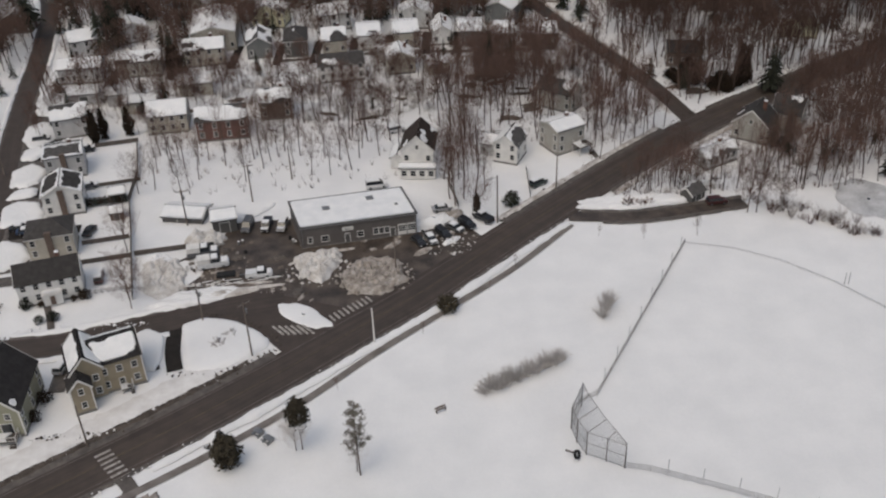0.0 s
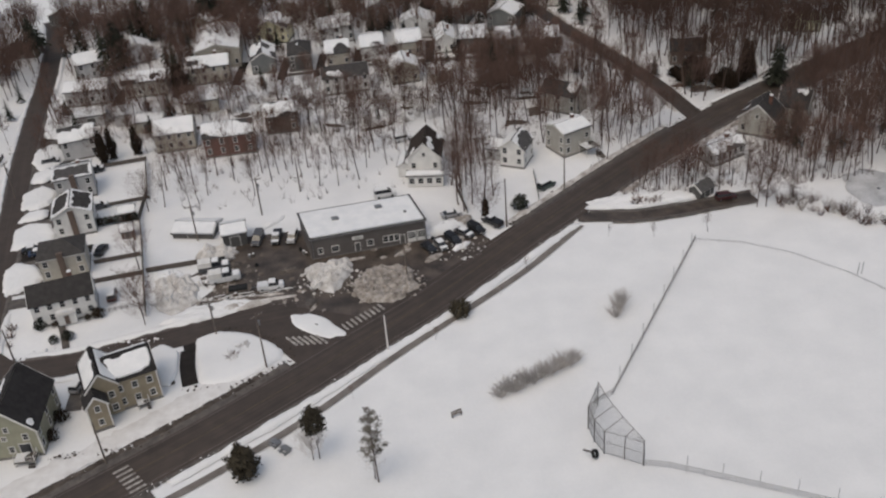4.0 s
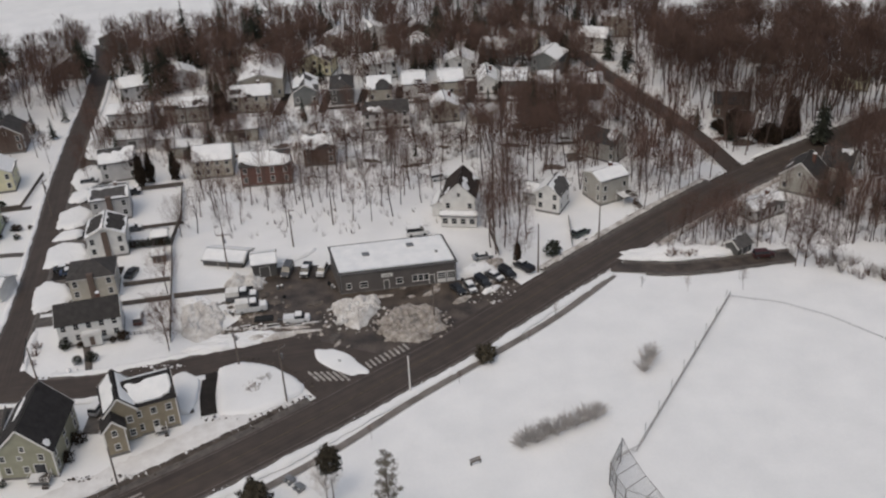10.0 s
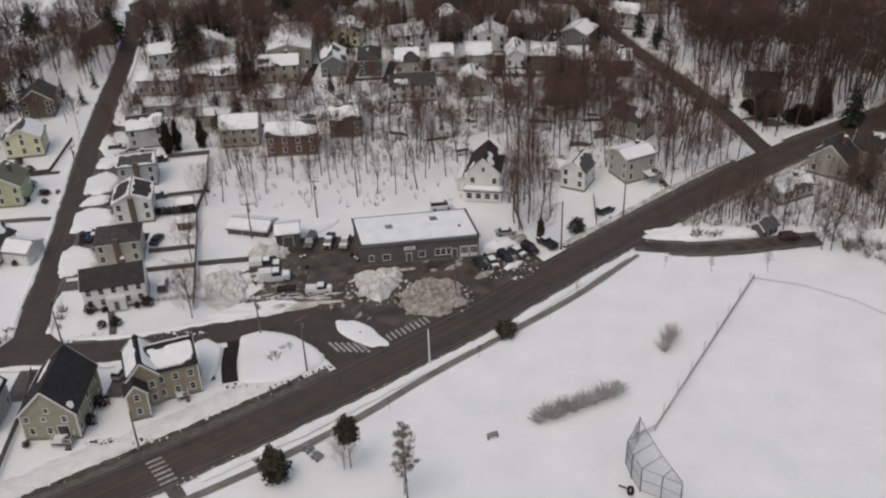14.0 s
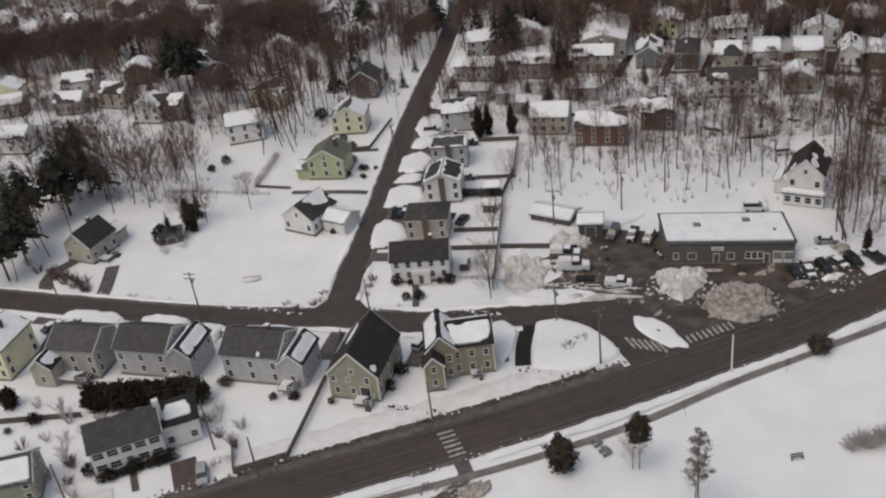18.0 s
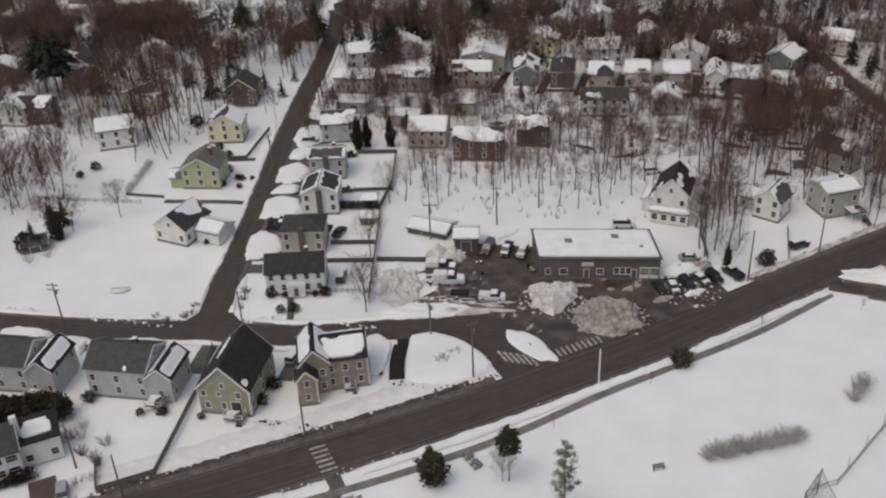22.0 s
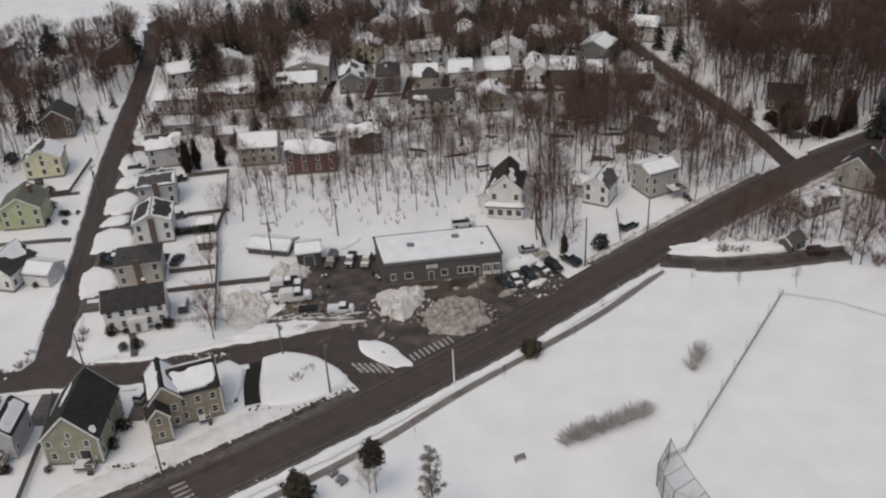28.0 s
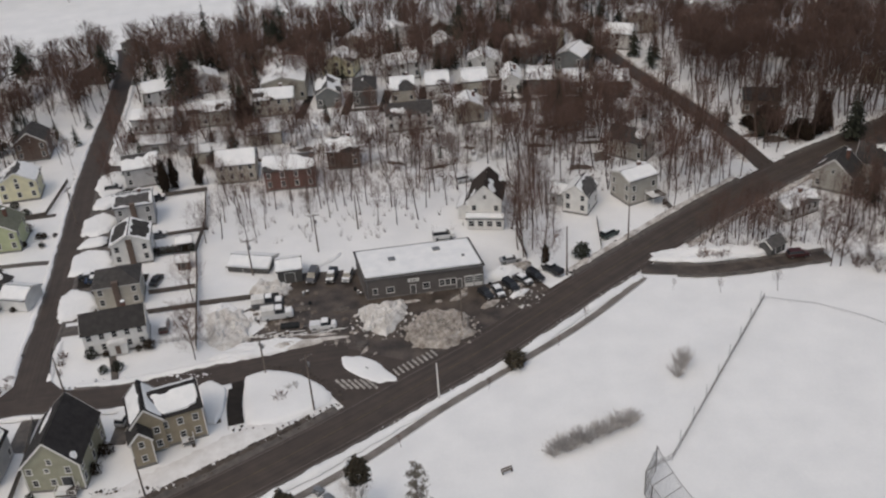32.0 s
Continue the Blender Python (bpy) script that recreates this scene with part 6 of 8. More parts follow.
# ---- far woods ----
LOD = [[(np.array([v.co for v in me.vertices]), [tuple(p.vertices) for p in me.polygons]) for me in ms]
       for ms in [bare_tree_meshes(400 + i, 15, 4.0 + 0.5 * (i % 3), 1.0, 0.06, 0.12, 0.46, 6, False) for i in range(7)]]
THIN = [[(np.array([v.co for v in me.vertices]), [tuple(p.vertices) for p in me.polygons]) for me in ms]
        for ms in [bare_tree_meshes(470 + i, 17, 2.9, 0.75, 0.055, 0.14, 0.62, 5, False) for i in range(6)]]
LODF = [[(np.array([v.co for v in me.vertices]), [tuple(p.vertices) for p in me.polygons]) for me in ms] for ms in [conifer_meshes(430 + i, 12, 2.7, 0.55) for i in range(3)]]


def far_wood(name, n, x0, x1, y0, y1, seed, conifers=0.15, s0=0.75, s1=1.15, gap=1.2, pool=LOD):
    """Many trees joined: trunks, twig crowns and needle crowns as three meshes."""
    rnd = random.Random(seed)
    acc = {k: [[], [], 0] for k in ("trunk", "crown", "needle_crown")}
    made = tries = 0
    here = []
    while made < n and tries < n * 20:
        tries += 1
        x, y = rnd.uniform(x0, x1), rnd.uniform(y0, y1)
        if lake(x, y) or near_road(x, y, 1.0) or any(math.hypot(x - a, y - b) < c + 0.4 for a, b, c in TAKEN):
            continue
        if any(abs(x - a) < gap and abs(y - b) < gap for a, b in here):
            continue
        here.append((x, y))
        made += 1
        fir = rnd.random() < conifers
        ms = rnd.choice(LODF if fir else pool)
        s, a = rnd.uniform(s0, s1), rnd.random() * 6.28
        rot = np.array([[math.cos(a) * s, -math.sin(a) * s, 0], [math.sin(a) * s, math.cos(a) * s, 0], [0, 0, s * rnd.uniform(0.9, 1.15)]])
        for (co, fs), key in zip(ms, ("trunk", "needle_crown" if fir else "crown")):
            t_ = acc[key]
            t_[0].append(co @ rot.T + (x, y, 0))
            t_[1].extend([tuple(i + t_[2] for i in f) for f in fs])
            t_[2] += len(co)
    e = thing(name, pose(0, 0, 0), "wood of bare brown trees with scattered conifers", "wood")
    e["kind"] = "stuff"
    for key, m in (("trunk", BARK), ("crown", TWIG), ("needle_crown", NEEDLE)):
        if acc[key][0]:
            me = bpy.data.meshes.new(key)
            me.from_pydata(np.concatenate(acc[key][0]).tolist(), [], acc[key][1])
            me.materials.append(m)
            o = new(key, me)
            o.parent = e
            o["kind"] = "stuff"


FAR_HOUSES = ((-222, 212), (-223, 240), (-209, 246), (-184, 238), (-188, 268), (-256, 248), (-232, 257), (-170, 286), (-100, 294), (-68, 322), (-128, 318), (16, 315), (25, 326), (-28, 338), (49, 323), (-10, 322), (-96, 338), (101, 306),
              (79, 330), (-44, 312), (-150, 300), (-168, 318), (-205, 300), (58, 338), (-12, 340), (-120, 345), (120, 280), (-24, 306), (3, 304), (-88, 304), (-40, 330), (-290, 302), (-312, 312), (-276, 314), (-334, 298), (-350, 320), (-272, 249), (-246, 236), (-214, 266), (-196, 280),
              (-156, 250), (-190, 236), (-300, 338), (-322, 352), (-284, 346), (-268, 336), (-346, 344), (-308, 368), (-276, 364), (-330, 380), (-250, 342), (-292, 388), (-262, 380), (-236, 352), (-352, 368), (-240, 384))
TAKEN += [(x, y, 6.0) for x, y in FAR_HOUSES]
far_wood("wood", 260, 62, 200, 238, 286, 41, 0.02, 0.8, 1.15, gap=1.8, pool=THIN)
far_wood("wood", 300, 62, 200, 284, 330, 58, 0.03, gap=1.6)
far_wood("wood", 36, -168, -131, 232, 266, 43, 0.02, 0.8, 1.1, gap=2.4, pool=THIN)
for k, (n_, x0, x1, y0, y1, s0, s1, gp) in enumerate(((44, 4, 62, 216, 268, 0.75, 1.05, 2.4), (28, 93, 132, 190, 236, 0.7, 1.0, 2.2), (12, -108, -60, 244, 272, 0.6, 0.9, 3.0), (16, -200, -164, 146, 182, 0.6, 0.85, 3.0), (10, 2, 62, 222, 250, 0.8, 1.05, 2.4))):
    far_wood("wood", n_, x0, x1, y0, y1, 180 + k, 0.0, s0, s1, gap=gp, pool=THIN)
far_wood("wood", 46, 18, 50, 244, 280, 71, 0.04, 0.5, 0.8, gap=2.0)
far_wood("wood", 92, -28, 52, 236, 278, 72, 0.06, 0.35, 0.62, gap=1.8)
far_wood("wood", 40, -100, -30, 244, 284, 73, 0.1, 0.35, 0.55, gap=2.0)
far_wood("wood", 24, 30, 62, 214, 244, 74, 0.0, 0.55, 0.8, gap=2.0, pool=THIN)
far_wood("wood", 60, -100, 60, 296, 330, 75, 0.3, 0.6, 0.9, gap=2.0)
far_wood("wood", 12, -146, -132, 214, 232, 60, 0.0, 0.8, 1.1, gap=2.4, pool=THIN)
far_wood("wood", 20, -182, -148, 183, 199, 44, 0.0, 0.7, 1.0, gap=3.0)
far_wood("wood", 46, -244, -183, 148, 202, 56, 0.12, 0.7, 1.0, gap=2.8)
far_wood("wood", 60, -250, -156, 202, 232, 61, 0.04, 0.45, 0.75, gap=3.0)
far_wood("wood", 98, -310, -160, 240, 286, 45, 0.08, 0.5, 0.75, gap=2.6)
for k, (n_, x0, x1, y0, y1) in enumerate(((190, -350, -262, 257, 280), (90, -262, -230, 268, 294), (90, -230, -202, 284, 318), (90, -202, -168, 298, 330))):
    far_wood("wood", n_, x0, x1, y0, y1, 80 + k, 0.03, 0.7, 0.95, gap=1.7)
far_wood("wood", 210, -400, -190, 328, 400, 62, 0.1, 0.5, 0.8, gap=2.4)
far_wood("wood", 210, -400, -232, 282, 330, 67, 0.05, 0.5, 0.8, gap=2.4)
far_wood("wood", 130, -320, -160, 226, 264, 66, 0.05, 0.35, 0.65, gap=2.4)
far_wood("wood", 126, -195, -133, 268, 348, 54, 0.12, 0.65, 0.95, gap=2.2)
far_wood("wood", 30, -133, -116, 286, 348, 65, 0.15, 0.7, 1.0, gap=2.4)
far_wood("wood", 330, -118, 60, 296, 350, 46, 0.22, 0.7, 1.0, gap=1.9)
far_wood("wood", 120, -260, 60, 350, 385, 47, 0.25, gap=2.6)
far_wood("wood", 280, 60, 260, 330, 420, 48, 0.05, gap=2.2)
far_wood("wood", 140, -380, 160, 385, 470, 49, 0.2, gap=3.0)
far_wood("wood", 30, -66, 60, 232, 256, 50, 0.0, 0.5, 0.75, gap=2.6)
far_wood("wood", 60, -66, 60, 256, 300, 55, 0.06, 0.35, 0.6, gap=2.4)
far_wood("wood", 64, -104, -62, 232, 296, 51, 0.1, 0.45, 0.75, gap=2.4)
far_wood("wood", 12, -132, -110, 246, 290, 57, 0.1, 0.5, 0.8, gap=3.0)
far_wood("wood", 130, 97, 170, 196, 300, 52, 0.06, 0.6, 0.9, gap=2.0, pool=THIN)
far_wood("wood", 90, 98, 160, 196, 262, 59, 0.06, 0.6, 0.9, gap=2.0)
far_wood("wood", 46, 86, 118, 188, 222, 63, 0.04, 0.55, 0.85, gap=2.2, pool=THIN)
far_wood("wood", 10, 2, 40, 226, 256, 64, 0.0, 0.9, 1.1, gap=2.8, pool=THIN)
for x, y, s in ((-188.3, 192.6, 1.15), (-178.0, 187.6, 1.1), (-186.3, 182.9, 1.0), (-187.6, 254.4, 1.5), (-194.4, 258.4, 1.6), (-190.6, 262.1, 1.5), (-147.2, 307.3, 1.3), (-121.0, 307.8, 1.2), (-4.4, 322.8, 1.3), (-66.9, 323.5, 1.2), (-93.0, 300.3, 1.1), (-169.3, 249.2, 1.0)):
    plant("pine_tree", PINE[int(y) % 3], x, y, x, s, "tall dense dark pine with a bare trunk", "tree", "pines")
for x, y in ((-68.9, 268.6), (-67.6, 269.8)):
    plant("arborvitae", HEDGE[0], x, y, x, 0.8, "tall dark columnar evergreen between houses", "tree", "", 1.9)

LITTER = mat("leaf_litter", (0.075, 0.056, 0.045), (0.16, 0.13, 0.11), 0.7, 0.9, 0.6, 4.0, spread=0.5)
lrng = random.Random(17)
for i in range(30):
    x, y = (lrng.uniform(8, 40), lrng.uniform(228, 262)) if i < 16 else (lrng.uniform(-62, 0), lrng.uniform(236, 256)) if i < 23 else (lrng.uniform(68, 86), lrng.uniform(236, 250))
    if clear(x, y, 0.5, 2.0):
        mound("bare_earth", x, y, lrng.uniform(1.6, 4.0), lrng.uniform(0.8, 1.8), lrng.uniform(-30, 30), 0.08, LITTER, "patch of bare earth and leaves in the snow", "bare earth", 300 + i, 1.3, 9, kind="structure")


def undergrowth(n, x0, x1, y0, y1, seed, h0=0.7, h1=2.0):
    """Thin stems and tufts standing out of the snow under the trees, one mesh."""
    rnd = random.Random(seed)
    vs, fs = [], []
    made = tries = 0
    while made < n and tries < n * 12:
        tries += 1
        x, y = rnd.uniform(x0, x1), rnd.uniform(y0, y1)
        if near_road(x, y, 1.0) or lake(x, y) or any(math.hypot(x - a, y - b) < c for a, b, c in TAKEN):
            continue
        made += 1
        for _ in range(9):
            a, L, k = rnd.random() * 6.283, rnd.uniform(h0, h1), len(vs)
            dx, dy = math.cos(a), math.sin(a)
            r = rnd.uniform(0, 0.5)
            b, t = (x + dx * r, y + dy * r), rnd.uniform(0.1, 0.6) * L
            vs += [(b[0] - dy * 0.03, b[1] + dx * 0.03, -0.1), (b[0] + dy * 0.03, b[1] - dx * 0.03, -0.1), (b[0] + dx * t, b[1] + dy * t, L)]
            fs.append((k, k + 1, k + 2))
    me = bpy.data.meshes.new("undergrowth")
    me.from_pydata(vs, [], fs)
    me.materials.append(TWIG)
    tagged(new("undergrowth", me), "thin brown stems and brush standing out of the snow", "undergrowth", kind="stuff")


for k, (n_, x0, x1, y0, y1) in enumerate(((420, -66, -3, 224, 244), (520, 4, 62, 216, 266), (300, 66, 104, 188, 218), (420, 62, 150, 238, 270), (160, -184, -148, 184, 200), (260, -170, -130, 226, 266), (420, -60, 60, 244, 282), (240, -112, -62, 240, 272),
                                         (260, -240, -184, 150, 205), (420, -320, -165, 202, 262), (160, 40, 66, 188, 204), (300, 96, 150, 196, 240), (110, -66, -5, 200, 224))):
    undergrowth(n_, x0, x1, y0, y1, 900 + k)

# ---- wings, dormers and porches of the nearer houses ----
A, Bh, Ch, WL, BARN, COL = HOUSES[0], HOUSES[1], HOUSES[2], HOUSES[4], HOUSES[5], HOUSES[6]
block(A, 8.2, -0.6, 4.6, 8.0, 5.4, 1.9, "y", WALLS["grey"], BLACK_ROOF, -0.45, 61, z0=0.2, names=("entry_wing", "wing_roof"))
windows_on(A, "s", 4.6, 8.0, 1, 1.2, 0.9, 1.3, 8.2, -0.6)
windows_on(A, "e", 4.6, 8.0, 2, 1.2, 0.9, 1.3, 8.2, -0.6)
for x in (7.3, 9.1):
    part("skylight", boxed(x - 0.45, x + 0.45, -3.4, -2.4, 6.35, 6.6), GLASS, A)
deck(A, 6.2, 9.4, -7.6, -4.65, 1.4)
block(Bh, 8.4, -0.4, 5.0, 8.6, 5.6, 2.0, "y", WALLS["grey"], BLACK_ROOF, -0.6, 63, z0=0.2, names=("entry_wing", "wing_roof"))
windows_on(Bh, "s", 5.0, 8.6, 2, 1.2, 0.8, 1.2, 8.4, -0.4, 1.0)
windows_on(Bh, "e", 5.0, 8.6, 2, 3.6, 0.8, 1.2, 8.4, -0.4, 1.4)
deck(Bh, 5.8, 8.6, -7.4, -4.75, 1.3)
block(Ch, -5.0, -5.6, 4.6, 4.8, 4.6, 1.8, "y", WALLS["cream"], BLACK_ROOF, -0.55, 65, z0=0.2, names=("entry_wing", "wing_roof"))
windows_on(Ch, "s", 4.6, 4.8, 1, 1.2, 0.9, 1.3, -5.0, -5.6)
deck(Ch, -2.4, 3.6, -7.2, -4.35, 1.2)
block(WL, 9.2, 1.0, 6.4, 7.0, 4.8, 0.5, "x", WALLS["white"], BLACK_ROOF, -1.2, 67, z0=0.2, kind="flat", names=("side_wing", "wing_roof"))
windows_on(WL, "s", 6.4, 7.0, 2, 1.2, 1.1, 1.3, 9.2, 1.0)
for k_, zz in enumerate((1.0, 3.5)):
    for i_ in range(5):
        if not (k_ == 0 and i_ == 2):
            window(WL, side_pose("s", -4.7 + 2.35 * i_, zz, 12.0, 8.2), 1.7, 1.3)
part("chimney", boxed(5.75, 6.85, -0.45, 0.45, 0.3, 9.2), TRIM, WL, "white painted chimney")
door(WL, side_pose("s", 0.0, 0.4, 12.0, 8.2))
part("step", boxed(-0.8, 0.8, -5.2, -4.16, -0.1, 0.35), FOUND, WL)
block(COL, 0.2, -4.6, 3.6, 1.5, 2.7, 0.2, "x", WALLS["white"], TRIM, 0.9, 69, over=0.2, z0=0.2, kind="flat", names=("porch", "porch_roof"))
door(COL, side_pose("s", 0.2, 0.4, 12.2, 10.75))
for h_, w_, d_, e_ in ((HOUSES[7], 9.4, 7.8, 5.6), (HOUSES[8], 8.6, 8.4, 5.6), (HOUSES[9], 9.0, 8.2, 5.6)):
    part("chimney", boxed(-0.75, 0.55, -d_ / 2 - 0.5, -d_ / 2 + 0.3, -0.2, e_ + 1.0), WALLS["brown"], h_, "broad brown chimney against the wall")
MW, HB, HR = HOUSES[16], HOUSES[17], HOUSES[18]
block(MW, 0.2, -6.1, 8.4, 2.6, 3.0, 0.7, "x", WALLS["white"], BR, 0.97, 75, z0=0.1, names=("porch", "porch_roof"))
windows_on(MW, "s", 8.4, 2.6, 4, 0.9, 1.2, 1.4, 0.2, -6.1, 1.0)
block(MW, -5.2, 0.6, 3.2, 6.0, 3.0, 0.9, "y", WALLS["white"], BR, 0.6, 77, z0=0.1, names=("lean_to", "lean_to_roof"))
block(HB, -5.0, 1.2, 4.6, 5.0, 3.2, 1.6, "x", WALLS["grey"], GR, 0.95, 79, z0=0.1, names=("side_wing", "wing_roof"))
windows_on(HB, "s", 4.6, 5.0, 2, 1.0, 0.8, 1.2, -5.0, 1.2, 1.0)
deck(HR, 0.4, 4.4, -7.0, -3.85, 2.2)
windows_on(HR, "e", 8.0, 7.6, 2, 1.2)
for h_, w_ in ((HOUSES[11], 6.2),):
    block(h_, 8.0, 1.4, w_, 6.4, 2.9, 1.5, "x", WALLS["white"], GR, 0.97, 81, z0=0.0, names=("garage_wing", "garage_roof"))
PG = HOUSES[12]
block(PG, -6.4, -1.0, 3.4, 6.0, 2.8, 1.2, "x", WALLS["lime"], MO, 0.5, 83, z0=0.1, names=("lean_to", "lean_to_roof"))
HL = HOUSES[15]
block(HL, 6.8, -0.6, 3.4, 5.6, 3.0, 1.0, "x", WALLS["cream"], GR, 0.95, 85, z0=0.1, names=("lean_to", "lean_to_roof"))
deck(HL, -3.2, 1.0, -7.0, -4.15, 0.8)


def big_roof(x, y, rz, w, d, h):
    e = thing("hall", pose(x, y, 0, 0, 0, rz), "large pale hall with a broad snow-covered roof", "building")
    block(e, 0, 0, w, d, h, 1.8, "y", WALLS["cream"], GR, 1.0, 91, z0=-0.2)
    windows_on(e, "s", w, d, 4, 1.2)


big_roof(-60.6, 300.0, 5, 13.5, 21, 6.2)

# smaller houses that show between the far trees
rng2 = random.Random(5)
STY = [("white", GR), ("grey", GR), ("cream", DK), ("brown", DK), ("slate", GR), ("yellow", GR), ("white", DK)]
for i, (x, y) in enumerate(FAR_HOUSES):
    wa, rf = STY[i % len(STY)]
    house(x, y, rng2.uniform(-25, 25), rng2.uniform(8.5, 12), rng2.uniform(7, 8.5), rng2.choice((4.4, 5.2, 5.4)), 2.4, rng2.choice("xy"), wa, rf, rng2.choice((0.5, 0.75, 0.95, 0.9)), wa + " house with a snowy roof among bare trees", 200 + i * 2.3, (3, 0, 2, 2), group="far houses")


def shed(x, y, rz, w, d, h, wall, cover, label, kind="gable"):
    e = thing("shed", pose(x, y, 0, 0, 0, rz), label, "shed")
    block(e, 0, 0, w, d, h, 1.2, "x", WALLS[wall], GR, cover, x, z0=-0.1, kind=kind)
    o = door(e, side_pose("s", 0, 0, w, d), WALLS["dark"], min(2.2, w * 0.4), h * 0.8)
    return e


shed(-52.6, 191.6, -12, 9.5, 6.4, 1.3, "dark", 1.0, "low dark garage with a white snow roof")
shed(-43.4, 186.2, 10, 5.2, 5.8, 3.2, "dark", 1.0, "dark shed beside the parked trucks")
shed(-141.6, 169.6, 32, 5.6, 5.2, 1.9, "dark", 0.02, "small dark garden shed with a bare black roof")
shed(-70.2, 201.0, 10, 3.4, 3.0, 2.2, "grey", 0.9, "small garden shed with snow roof")
shed(-68.6, 192.6, 10, 2.8, 2.6, 2.0, "brown", 0.9, "small brown garden shed with snow roof")
shed(-74.4, 250.4, 6, 9.0, 6.0, 3.2, "cream", 1.0, "garage with a thick snow roof")
shed(-91.6, 257.6, 8, 8.0, 6.0, 3.2, "grey", 1.0, "garage with a thick snow roof")
shed(-61.0, 261.0, 8, 9.0, 8.0, 3.6, "cream", 1.0, "outbuilding with a thick snow roof")
shed(-80.7, 256.6, 8, 8.0, 7.0, 3.4, "grey", 1.0, "pale outbuilding with a thick snow roof")
shed(8.0, 266.0, 12, 6.0, 6.0, 3.2, "cream", 1.0, "outbuilding with a thick snow roof")
shed(-6.4, 278.0, 8, 7.0, 5.0, 3.0, "white", 1.0, "garage with a thick snow roof")
shed(62.0, 187.0, 35, 4.4, 3.4, 2.0, "dark", 0.35, "dark green shelter with snow on its top")

# ---- utility poles and lamps ----
def utility_pole(x, y, h, arms, rz, lamp=False, label="weathered wooden utility pole with a crossarm"):
    e = thing("utility_pole", pose(x, y, 0, 0, 0, rz), label, "pole", "utility poles")
    bm = bmesh.new()
    tube(bm, (0, 0, -0.4), (0, 0, h), 0.19, 0.12, 8, True)
    part("pole", bm, TRIM if (x, y) == (-10.0, 141.4) else WOOD, e)
    for k in range(arms):
        z = h - 0.5 - k * 1.1
        arm = part("crossarm", boxed(-1.25, 1.25, -0.26, -0.12, z, z + 0.14), WOOD, e)
        for xx in (-1.1, -0.55, 0.55, 1.1):
            bm = bmesh.new()
            tube(bm, (xx, -0.19, z + 0.14), (xx, -0.19, z + 0.36), 0.06, 0.04, 6, True)
            part("insulator", bm, METAL, arm)
    if arms:
        bm = bmesh.new()
        tube(bm, (0.34, 0, h - 2.6), (0.34, 0, h - 1.7), 0.24, 0.24, 8, True)
        part("transformer", bm, METAL, e)
    if lamp:
        bm = bmesh.new()
        tube(bm, (0, 0, h - 0.6), (0, -1.8, h - 0.1), 0.05, 0.04, 5, True)
        ar = part("lamp_arm", bm, METAL, e)
        part("lamp_head", boxed(-0.14, 0.14, -2.4, -1.7, h - 0.2, h - 0.04), METAL, ar)


for x, y, h, arms, rz, lp in ((-10.0, 141.4, 8.2, 0, -50, False), (-32.6, 140.2, 12.2, 1, 40, False), (-43.2, 151.2, 8.7, 1, 10, True), (17.0, 181.2, 11.8, 0, -50, True), (-57.4, 118.8, 9.2, 0, 30, False), (-117.0, 141.4, 10.8, 2, 5, False),
                              (-92.8, 105.2, 10.8, 0, 30, True), (-81.6, 100.4, 9.0, 0, 30, False), (-109.2, 86.8, 10.5, 0, 30, False), (-150.4, 138.4, 9.5, 0, 5, False), (-52.0, 187.4, 9.2, 1, 10, False), (-38.4, 196.4, 9.8, 1, 10, False),
                              (-5.6, 164.4, 8.8, 0, 40, False), (32.0, 194.0, 9.5, 0, -50, False), (-81.4, 148.6, 8.0, 0, 10, False), (-101.4, 216.0, 10.0, 1, 75, False), (-30.0, 206.0, 9.0, 0, 0, False)):
    utility_pole(x, y, h, arms, rz, lp)

# ---- fences ----
def fence(label, pts, h, step=2.2, slats=2, m=None, r=0.06, solid=False, group=""):
    """Posts along a line with rails or boards between them."""
    e = thing("fence", pose(0, 0, 0), label, "fence", group)
    line = []
    for (ax, ay), (bx, by) in zip(pts, pts[1:]):
        n = max(1, round(math.hypot(bx - ax, by - ay) / step))
        line += [(ax + (bx - ax) * k / n, ay + (by - ay) * k / n) for k in range(n)]
    line.append(pts[-1])
    for x, y in line:
        bm = bmesh.new()
        tube(bm, (x, y, -0.3), (x, y, h + 0.06), r, r, 5, True)
        part("post", bm, m or FENCEM, e)
    for (ax, ay), (bx, by) in zip(line, line[1:]):
        d = Vector((bx - ax, by - ay, 0)).normalized()
        nn = Vector((-d.y, d.x, 0)) * 0.025
        bm = bmesh.new()
        if solid:
            zs = ((0.05, h),)
        else:
            zs = [(h * (k + 0.5) / slats - 0.05, h * (k + 0.5) / slats + 0.05) for k in range(slats)]
        for z0, z1 in zs:
            q = [Vector((ax, ay, 0)) + nn, Vector((bx, by, 0)) + nn, Vector((bx, by, 0)) - nn, Vector((ax, ay, 0)) - nn]
            lo = [bm.verts.new((p.x, p.y, z0)) for p in q]
            hi = [bm.verts.new((p.x, p.y, z1)) for p in q]
            bm.faces.new(hi)
            for k in range(4):
                bm.faces.new((lo[k], lo[(k + 1) % 4], hi[(k + 1) % 4], hi[k]))
        part("board" if solid else "rail", bm, m or FENCEM, e)
    return e


